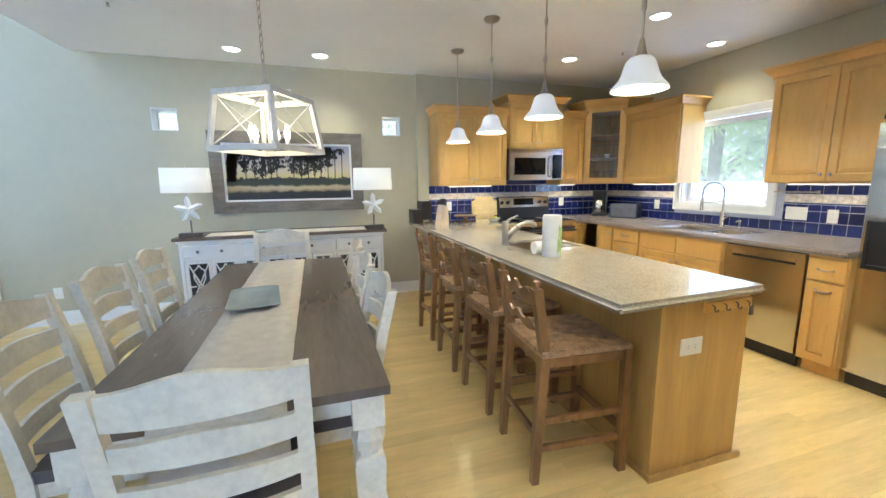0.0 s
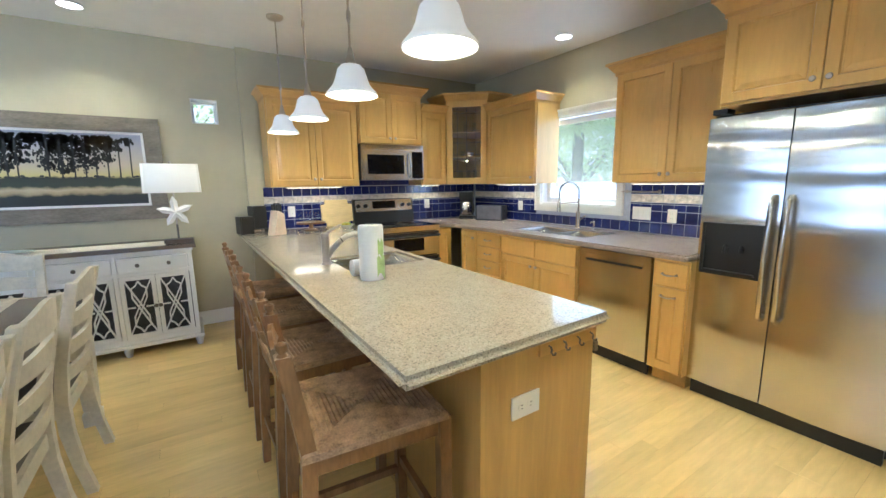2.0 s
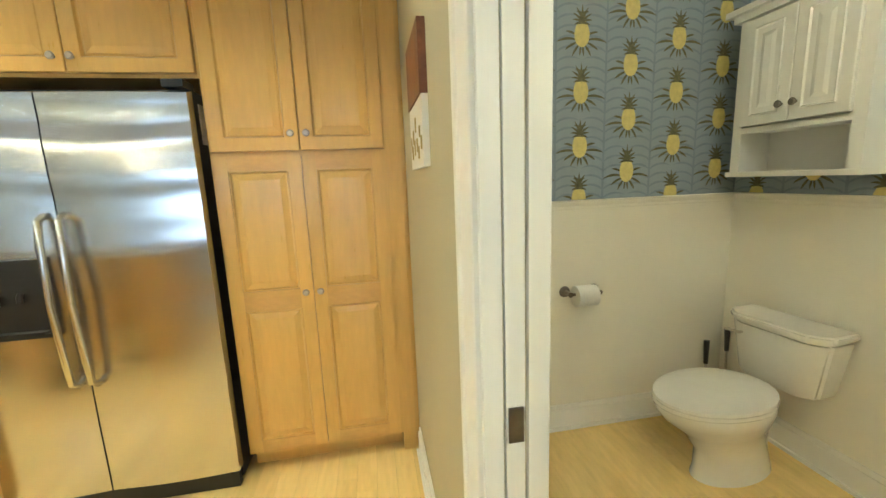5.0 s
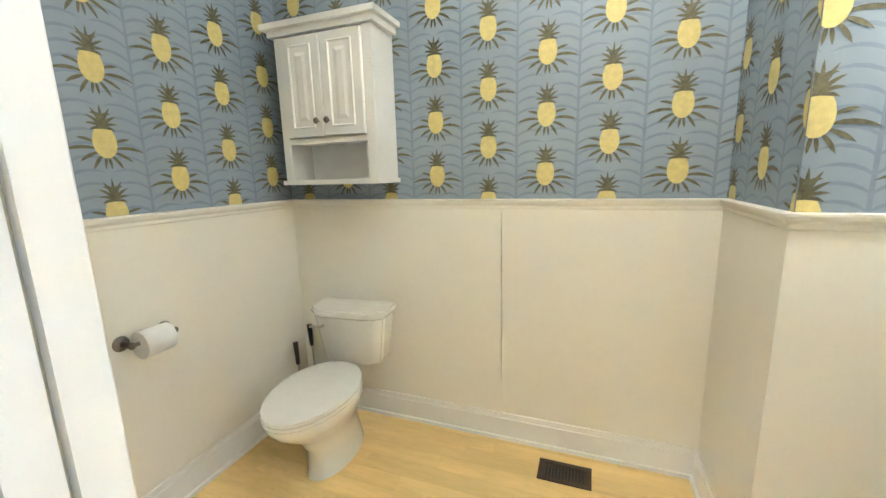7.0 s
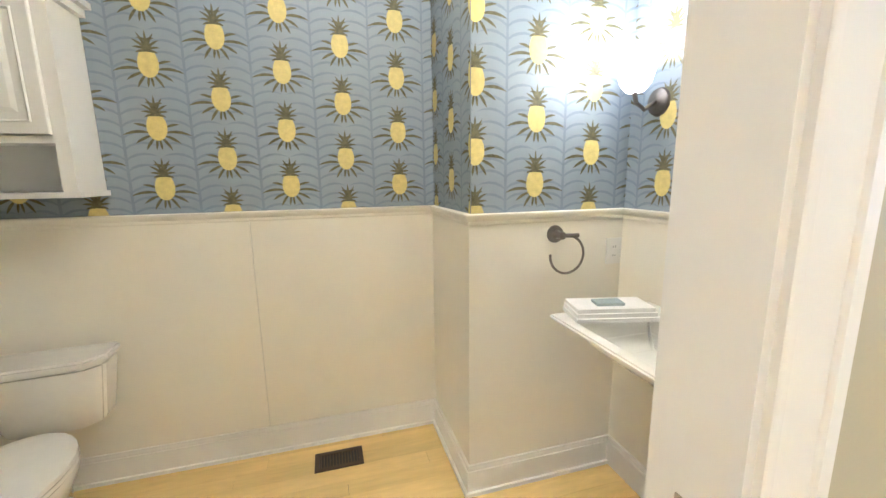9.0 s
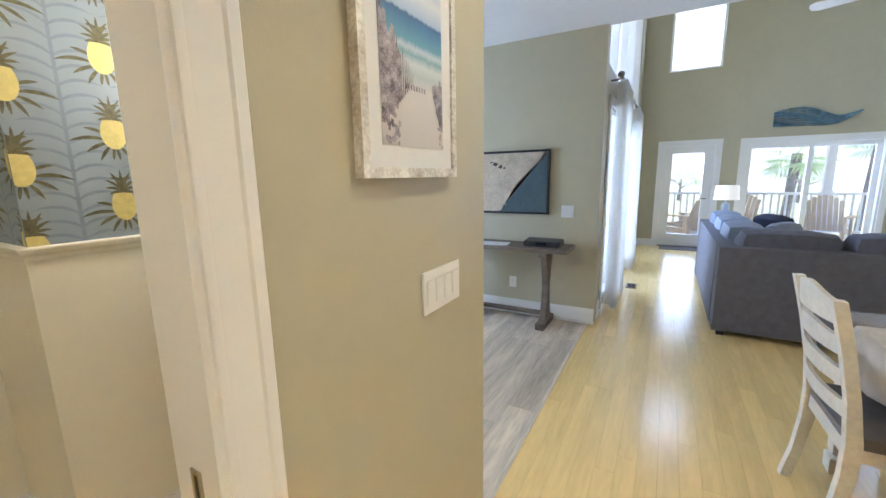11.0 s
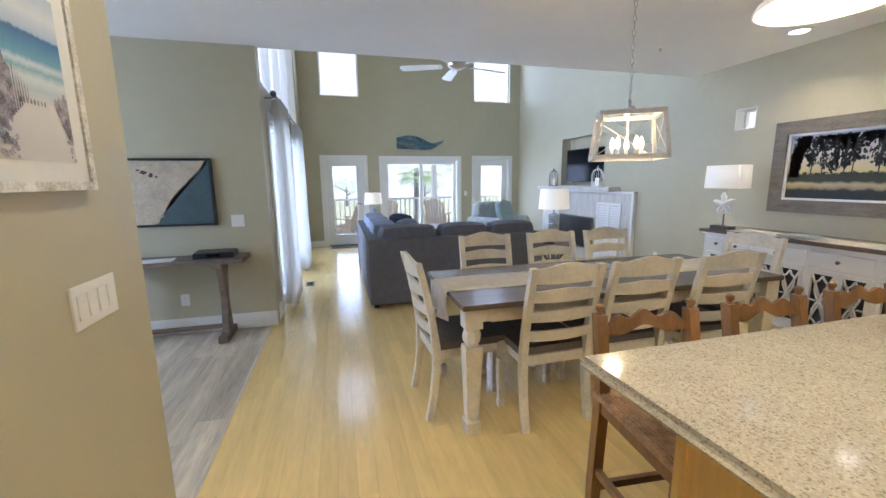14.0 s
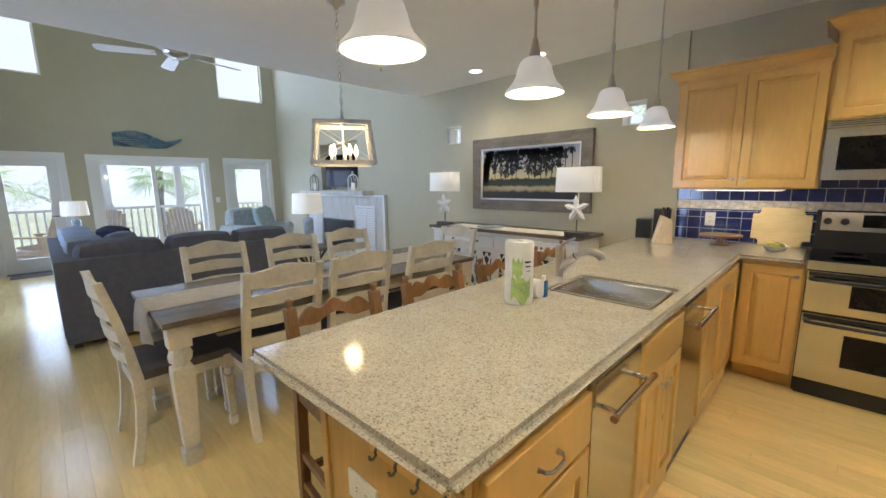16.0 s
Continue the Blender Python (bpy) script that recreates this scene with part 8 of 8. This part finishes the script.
tv = thing("television", "black flat-screen television in the wall niche", "television", pose(-3.66, 6.02, 1.332, 0, 0, 8))
part("bezel", box(-0.53, 0.53, -0.02, 0.02, 0.06, 0.68, 0.006), M["black"], tv)
part("screen", box(-0.515, 0.515, -0.0225, -0.0205, 0.078, 0.665), M["blackg"], tv, "dark glossy screen")
for x in (-0.35, 0.35): part("stand_foot", tube([(x, -0.09, 0.006), (x, 0.0, 0.06), (x, 0.06, 0.006)], 0.008, 8), M["black"], tv)


def birdcage(x, y, h, r, mt):
    b = thing("birdcage", "small decorative wire birdcage on the mantel", "birdcage", (x, y, 1.3155), "birdcages on the mantel")
    part("base", lathe([(r, 0), (r, 0.015), (0, 0.016)], 18), M[mt], b)
    for k in range(8):
        a = 2 * math.pi * k / 8
        part("wire", tube([(r * math.cos(a), r * math.sin(a), 0.01), (r * math.cos(a), r * math.sin(a), h * 0.6), (r * 0.7 * math.cos(a), r * 0.7 * math.sin(a), h * 0.8), (0, 0, h * 0.92)], 0.006, 6), M[mt], b)
    part("hook", tube([(0.02 * math.cos(a), 0, h * 0.96 + 0.02 * math.sin(a)) for a in [2 * math.pi * j / 8 for j in range(9)]], 0.004, 6), M[mt], b)
    part("pillar_candle", lathe([(0.035, 0.016), (0.035, 0.15), (0.0, 0.15)], 14), M["shade2"], b, "cream candle")


birdcage(-4.45, 5.80, 0.36, 0.085, "pewter")
birdcage(-3.02, 5.80, 0.34, 0.095, "white")

ms = thing("wall_sculpture", "blue metal sea figure hung on the wall", "wall art", (-6.345, 2.86, 2.28))
M["bluemetal"] = mat("painted_blue_metal", (0.15, 0.26, 0.33), 0.45, 0.2, 0.35, 14.0)
random.seed(8)
for s in range(11):
    o = (s - 5) * 0.022
    pts = []
    for k in range(13):
        u = k / 12
        spread = math.sin(math.pi * min(1.0, 0.16 + 0.84 * u)) ** 0.7 * (1.0 - 0.75 * u)
        pts.append((0.03 + 0.012 * math.sin(s * 2.1 + k), u * 1.10, 0.02 + o * spread * 1.7 + 0.012 * math.sin(9 * u + s) * (1 - u) + 0.045 * math.sin(5.5 * u + 0.5) * (0.4 + u) + (0.16 * max(0, u - 0.75) * 2.2)))
    part("strand", tube(pts, 0.012, 6, radii=[0.012 + 0.006 * math.sin(k * 0.9 + s) * (1 - k / 12) for k in range(13)]), M["bluemetal"], ms)

fn = thing("ceiling_fan", "white five-blade ceiling fan at rest", "ceiling fan", (-2.25, 3.07, 0))
FH = 2.90
part("rod", tube([(0, 0, 5.19), (0, 0, FH + 0.10)], 0.014, 8), M["white"], fn)
part("canopy", lathe([(0.07, 5.199), (0.07, 5.17), (0.02, 5.13)], 18), M["white"], fn)
part("motor", lathe([(0.02, FH + 0.115), (0.10, FH + 0.095), (0.13, FH + 0.045), (0.12, FH - 0.005), (0.07, FH - 0.035), (0.0, FH - 0.045)], 22), M["nickel"], fn, "nickel motor housing")
for k in range(5):
    a = 72 * k - 40
    bl = part("blade", bev(prism([(0.20, -0.05), (0.30, -0.06), (0.70, -0.072), (0.74, -0.05), (0.75, 0.0), (0.74, 0.05), (0.70, 0.072), (0.30, 0.06), (0.20, 0.05)], 0.008), 0.002), M["white"], fn)
    bl.matrix_local = pose(0, 0, FH, 0, 0, a) @ pose(0, 0, 0, 12, 0, 0)
    ir = part("blade_iron", tube([(0.09, 0, 0), (0.16, 0, 0.012), (0.24, 0, 0.006)], 0.010, 6), M["nickel"], fn)
    ir.matrix_local = pose(0, 0, FH - 0.003, 0, 0, a)
plate("switch_plate", "white switch plate between the deck doors", pose(-6.3495, 4.52, 1.14, 0, 0, 90), 0.075, 0.115, "switch", 1)
mt = thing("door_mat", "dark mat inside the deck door", "mat")
part("mat", box(-6.33, -5.95, 1.30, 2.05, 0.001, 0.010, 0.003), M["seat"], mt)

# ---- outside ----
M["grass"] = mat("marsh_grass", (0.23, 0.25, 0.16), 0.9, 0, 0.3, 0.4, 0.3, 8)
setting("ground", box(-400, 400, -400, 400, -2.9, -2.6), M["grass"], "pale green marsh ground", "ground")
dk = thing("deck", "grey timber deck behind the house", "deck", None, kind="structure")
for k in range(19): part("deck_board", box(-9.45 + 0.15 * k, -9.45 + 0.15 * k + 0.143, -0.6, 7.0, -0.08, -0.04), M["deckw"], dk)
part("beam", box(-9.4, -6.56, -0.6, -0.5, -2.6, -0.081), M["white"], dk); part("beam", box(-9.4, -6.56, 6.9, 7.0, -2.6, -0.081), M["white"], dk)
rl = thing("deck_railing", "white deck railing with balusters", "railing")
part("top_rail", box(-9.38, -9.24, -0.6, 7.0, 0.90, 0.95, 0.006), M["white"], rl)
part("bottom_rail", box(-9.34, -9.28, -0.6, 7.0, 0.06, 0.11, 0.004), M["white"], rl)
bal = mesh("baluster", box(-0.018, 0.018, -0.018, 0.018, 0.11, 0.90), M["white"])
for k in range(54):
    o = new("baluster", bal); o.parent = rl; o.location = (-9.31, -0.55 + 0.14 * k, 0)
for y in (-0.5, 1.05, 2.95, 4.45, 5.6, 6.9):
    c = thing("porch_post", "white square porch post", "post", (-9.31, y, 0), "posts of the porch")
    part("shaft", box(-0.075, 0.075, -0.075, 0.075, -0.04, 3.2, 0.004), M["white"], c)
    part("collar", box(-0.095, 0.095, -0.095, 0.095, 0.96, 1.02, 0.006), M["white"], c)
setting("porch_roof", box(-9.6, -6.56, -0.8, 7.2, 2.62, 2.72), M["white"], "white porch ceiling", "roof")


def adirondack():
    c = thing("adirondack_chair", "honey-coloured slatted wooden deck chair", "chair", None, "deck chairs")
    for k in range(7):
        x = -0.24 + 0.08 * k
        s = part("back_slat", bev(bx(bmesh.new(), x - 0.033, x + 0.033, -0.011, 0.011, 0, 0.78 - 0.012 * (k - 3) ** 2), 0.006), M["yellow_wood"], c)
        s.matrix_local = pose(0, -0.18, 0.28, 22)
    for k in range(6): part("seat_slat", box(-0.27, 0.27, -0.16 + 0.085 * k, -0.085 + 0.085 * k, 0.30 + 0.012 * k, 0.32 + 0.012 * k), M["yellow_wood"], c)
    for s in (-1, 1):
        part("arm", bev(bx(bmesh.new(), s * 0.33 - 0.065, s * 0.33 + 0.065, -0.34, 0.40, 0.555, 0.578), 0.01), M["yellow_wood"], c)
        part("leg", box(s * 0.30 - 0.02, s * 0.30 + 0.02, 0.27, 0.36, 0, 0.555), M["yellow_wood"], c)
        part("leg", box(s * 0.30 - 0.02, s * 0.30 + 0.02, -0.30, -0.21, 0, 0.555), M["yellow_wood"], c)
        part("stringer", box(s * 0.27 - 0.012, s * 0.27 + 0.012, -0.35, 0.30, 0.20, 0.30), M["yellow_wood"], c)
    return c


ad = adirondack()
ad.matrix_world = pose(-8.2, 4.25, -0.04, 0, 0, 65)
for x, y, a in ((-8.3, 2.75, 100), (-7.6, 1.75, 140)): copy_thing(ad, pose(x, y, -0.04, 0, 0, a))

def leafy(name, colour):
    """A leaf that lets some light through."""
    m = mat(name, colour, 0.6, 0, 0.3, 3.0)
    n, l = m.node_tree.nodes, m.node_tree.links
    o = [x for x in n if x.type == "OUTPUT_MATERIAL"][0]
    t, x = n.new("ShaderNodeBsdfTranslucent"), n.new("ShaderNodeMixShader")
    t.inputs[0].default_value = (*[min(1, c * 3.2) for c in colour], 1)
    x.inputs[0].default_value = 0.62
    l.new(n["Principled BSDF"].outputs[0], x.inputs[1]); l.new(t.outputs[0], x.inputs[2]); l.new(x.outputs[0], o.inputs[0])
    return m


M["leafa"] = leafy("palm_frond_green", (0.17, 0.22, 0.11))
M["leafb"] = leafy("tree_leaf_green", (0.16, 0.21, 0.11))
M["bark"] = mat("grey_brown_bark", (0.17, 0.14, 0.11), 0.9, 0, 0.3, 8.0, 0.6, 20)


def palm(x, y, h, seed, lean=0.3):
    rng = random.Random(seed)
    t = thing("palm_tree", "palm tree with fan of green fronds", "tree", (x, y, -2.6), "palm trees")
    top = Vector((lean, lean * 0.4, h))
    part("trunk", tube([(0, 0, 0), (lean * 0.2, 0, h * 0.3), (lean * 0.6, lean * 0.2, h * 0.7), top], 0.14, 10, radii=[0.19, 0.15, 0.13, 0.15]), M["bark"], t)
    bm = bmesh.new()
    for k in range(34):
        a, e = rng.uniform(0, 2 * math.pi), rng.uniform(-0.7, 1.2)
        L = rng.uniform(0.9, 1.4)
        d = Vector((math.cos(a) * math.cos(e), math.sin(a) * math.cos(e), math.sin(e)))
        side = d.cross(Vector((0, 0, 1))).normalized()
        hub = top + d * L * 0.5
        for j in range(11):
            b = (j - 5) / 5 * 1.25
            dd = (d * math.cos(b) + side * math.sin(b)).normalized()
            tip = hub + dd * L * rng.uniform(0.6, 0.8) + Vector((0, 0, -0.25 * rng.random()))
            w = side * math.cos(b) * 0.03 - d * math.sin(b) * 0.03
            mid = hub + dd * L * 0.35
            v = [bm.verts.new(p) for p in (hub, mid + w, tip, mid - w)]
            bm.faces.new(v)
        w = side * 0.012
        bm.faces.new([bm.verts.new(p) for p in (top + w, hub + w, hub - w, top - w)])
    part("crown", bm, M["leafa"], t, "green fan fronds", False)


def tree(x, y, h, r, seed, name="tree", dens=1500):
    rng = random.Random(seed)
    t = thing(name, "leafy broad tree with uneven crown", "tree", (x, y, -2.6), "trees beyond the deck")
    part("trunk", tube([(0, 0, 0), (0.1, 0.05, h * 0.35), (0.0, 0.15, h * 0.7)], 0.2, 8, radii=[0.26, 0.2, 0.10]), M["bark"], t)
    for k in range(5):
        a = k * 1.26 + rng.random()
        part("limb", tube([(0.05, 0.08, h * (0.35 + 0.05 * k)), (r * 0.35 * math.cos(a), r * 0.35 * math.sin(a), h * (0.5 + 0.05 * k)), (r * 0.75 * math.cos(a), r * 0.75 * math.sin(a), h * (0.62 + 0.05 * k))], 0.07, 6, radii=[0.09, 0.06, 0.02]), M["bark"], t)
    bm = bmesh.new()
    clumps = [(rng.uniform(-1, 1) * r * 0.75, rng.uniform(-1, 1) * r * 0.75, h * rng.uniform(0.45, 1.0), rng.uniform(0.25, 0.5) * r) for _ in range(22)]
    for k in range(dens):
        cx_, cy_, cz_, cr_ = clumps[k % 22]
        d = Vector((rng.gauss(0, 1), rng.gauss(0, 1), rng.gauss(0, 0.8))).normalized() * cr_ * rng.random() ** 0.4
        p = Vector((cx_, cy_, cz_)) + d
        s = rng.uniform(0.07, 0.16)
        u, w = Vector((rng.gauss(0, 1), rng.gauss(0, 1), rng.gauss(0, 1))).normalized() * s, Vector((rng.gauss(0, 1), rng.gauss(0, 1), rng.gauss(0, 1))).normalized() * s * 0.6
        bm.faces.new([bm.verts.new(q) for q in (p - u, p + w, p + u, p - w)])
    part("crown", bm, M["leafb"], t, "uneven leafy crown", False)


palm(-15, 4.9, 4.6, 1); palm(-17.5, 7.6, 5.0, 2); palm(-19, 0.2, 4.4, 3)
tree(-62, -9.0, 5.0, 4.0, 5); tree(-64, 16, 5.0, 4.2, 6); tree(-66, 3, 4.4, 4.0, 7)
tree(13.5, 10.8, 7.5, 3.2, 20, dens=2600); palm(10.2, 8.4, 5.6, 21, 0.2); tree(18, 14.5, 8.0, 3.6, 22, dens=2600); palm(8.2, 4.6, 5.6, 11, 0.2); palm(9.0, 6.2, 6.2, 12, -0.3); palm(10.5, 3.6, 5.0, 13); tree(13, 7.0, 7.0, 3.2, 14, dens=2600); tree(14.5, 4.6, 7.5, 3.4, 19, dens=2600); tree(12.5, 2.6, 6.0, 2.8, 15)
tree(0.9, 24, 8.5, 3.6, 16); tree(-4.5, 26, 9.0, 3.8, 17); tree(5.0, 28, 9.0, 3.6, 18)
hs = thing("neighbour_house", "pale neighbouring house behind the palms", "house", (30, 17.0, -2.6))
M["siding"] = mat("pale_siding", (0.78, 0.78, 0.75), 0.7, 0, 0.05, 2.0)
M["roofm"] = mat("grey_shingle_roof", (0.16, 0.15, 0.15), 0.9, 0, 0.15, 4.0)
part("wall", box(0, 7, -4, 4, 0, 5.0), M["siding"], hs)
part("roof", prism([(-4.5, 5.001), (4.5, 5.001), (0, 7.4)], 7.6, Matrix(((0, 0, 1, -0.3), (1, 0, 0, 0), (0, 1, 0, 0), (0, 0, 0, 1)))), M["roofm"], hs, "grey gabled roof")
for y in (-2.5, 0.0, 2.5):
    w = part("window", frame_x(y - 0.5, y + 0.5, 2.6, 4.0, 0.08, -0.04, -0.002), M["white"], hs)
    part("pane", box(-0.02, -0.004, y - 0.42, y + 0.42, 2.68, 3.92), M["blackg"], w)
M["hazesky"] = glow("bright_hazy_sky", (0.93, 0.97, 1.0), 0.64, (0.0, 0.0, 0.0))
for nm, b in (("west", box(-90, -89, -120, 120, -3, 60)), ("east", box(70, 71, -120, 120, -3, 60)), ("north", box(-90, 70, 80, 81, -3, 60)), ("south", box(-90, 70, -81, -80, -3, 60))):
    setting("backdrop_" + nm, b, M["hazesky"], "bright hazy white sky at the horizon", "sky")

# ---- backsplash pieces ----
bsx = setting("backsplash_east", (lambda b: (bx(b, 4.974, 4.98, 2.56, 3.584, 0.915, 1.365), bx(b, 4.974, 4.98, 3.584, 4.70, 0.915, 1.054), bx(b, 4.974, 4.98, 4.70, 5.88, 0.915, 1.365), b)[-1])(bmesh.new()), M["grout"], "grey grout behind the blue tiles", "backsplash")
bsn = setting("backsplash_north", bx(bmesh.new(), 2.20, 4.974, 5.874, 5.88, 0.915, 1.365), M["grout"], "grey grout behind the blue tiles", "backsplash")
setting("backsplash_north_high", bx(bmesh.new(), 3.14, 3.92, 5.874, 5.88, 1.365, 1.43), M["grout"], "grey grout above the range", "backsplash")
TW = 0.098


def tile_mesh(name, w, h, mt):
    return mesh(name, box(0.0024, w - 0.0024, -0.003, 0, 0.0024, h - 0.0024, 0.0012), mt)


zrows = [(0.917, 0.098), (1.016, 0.098), (1.115, 0.058)]
top_row = (1.262, 0.10)
tms = {h: tile_mesh("tile", TW, h, M["tile"]) for h in (0.098, 0.058, 0.10, 0.036)}
bor = tile_mesh("border_tile", 0.196, 0.072, M["border"])
liner = tile_mesh("liner_tile", 0.196, 0.014, M["tile"])


def lay(parent, m, length, skip):
    k = 0
    while (k + 0.5) * TW < length:
        u = k * TW
        for z, h in zrows + [top_row]:
            if not skip(u, z):
                o = new("tile", tms[h]); o.parent = parent; o.matrix_local = m @ Matrix.Translation((u, 0, z))
        if k % 2 == 0:
            if not skip(u, 1.18):
                o = new("border_tile", bor); o.parent = parent; o.matrix_local = m @ Matrix.Translation((u, 0, 1.188))
                o = new("liner_tile", liner); o.parent = parent; o.matrix_local = m @ Matrix.Translation((u, 0, 1.174))
        k += 1


lay(bsn, pose(2.20, 5.874, 0), 2.77, lambda u, z: False)
lay(bsx, pose(4.974, 5.868, 0, 0, 0, -90), 3.30, lambda u, z: 1.08 < u < 2.28 and z > 0.95)
lst = bmesh.new()
for k in range(8): bx(lst, 3.145 + k * 0.0965, 3.145 + k * 0.0965 + 0.094, 5.869, 5.8738, 1.367, 1.425)
setting("backsplash_strip", lst, M["tile"], "cobalt blue tiles above the range", "backsplash")

# ---- floor boards ----
fl = thing("floor", "golden maple strip floor with satin finish", "floor", None, kind="structure")
PW = 0.092
unit = mesh("floor_plank", box(0.0, 1.0, 0.0003, PW - 0.0003, -0.018, 0.0, 0.0), M["plank"])
rest = bmesh.new()
random.seed(21)
count = 0


def board(x0, x1, y):
    global count
    if x1 - x0 < 0.04: return
    if count < 300 and x1 > -0.9 and -0.9 < y < 4.2:
        count += 1
        o = new("floor_plank", unit); o.parent = fl
        o.location, o.scale = (x0 + 0.0005, y, 0), (x1 - x0 - 0.001, 1, 1)
        return False
    return True


rows_far = []
for r in range(57):
    y = 0.768 + r * PW
    x = -6.35 + random.uniform(-1.2, -0.1)
    while x < 4.97:
        L = random.uniform(0.9, 1.5)
        a, b = max(x, -6.36), min(x + L, 4.975)
        if b > a and board(a, b, y): rows_far.append((a, b, y))
        x += L
for r in range(19):
    y = 0.768 - (r + 1) * PW
    x = 1.37 + random.uniform(-1.0, 0)
    while x < 4.29:
        L = random.uniform(0.9, 1.5)
        a, b = max(x, 1.43), min(x + L, 4.28)
        if b > a and board(a, b, y): rows_far.append((a, b, y))
        x += L
for a, b, y in rows_far: bx(rest, a + 0.0005, b - 0.0005, y + 0.0003, y + PW - 0.0003, -0.018, 0.0)
mr = M["plank"].copy(); mr.name = "maple_floor_plank_joined"
nt = mr.node_tree
geo = nt.nodes.new("ShaderNodeNewGeometry")
for l in [l for l in nt.links if l.from_node.type == "OBJECT_INFO"]:
    nt.links.new(geo.outputs["Random Per Island"], l.to_socket)
rp = part("floor_planks_rest", rest, mr, fl, "", False)
rp["kind"] = "stuff"
hf = thing("floor_hall", "grey oak-look vinyl plank floor in the hall", "floor", None, kind="structure")
vu = mesh("vinyl_plank", box(0.0, 1.0, 0.0008, 0.178 - 0.0008, -0.018, 0.0), M["vinyl"])
for r in range(21):
    y = 0.745 - (r + 1) * 0.178
    x = -1.30 - random.uniform(0.1, 1.1)
    while x < 1.36:
        a, b = max(x, -1.31), min(x + 1.2, 1.365)
        if b - a > 0.03:
            o = new("vinyl_plank", vu); o.parent = hf; o.location, o.scale = (a + 0.0006, y, -0.001), (b - a - 0.0012, 1, 1)
        x += 1.2
setting("floor_transition", box(-1.31, 1.37, 0.745, 0.768, -0.018, 0.003, 0.002), M["vinyl"], "grey-brown strip between the two floors", "trim")
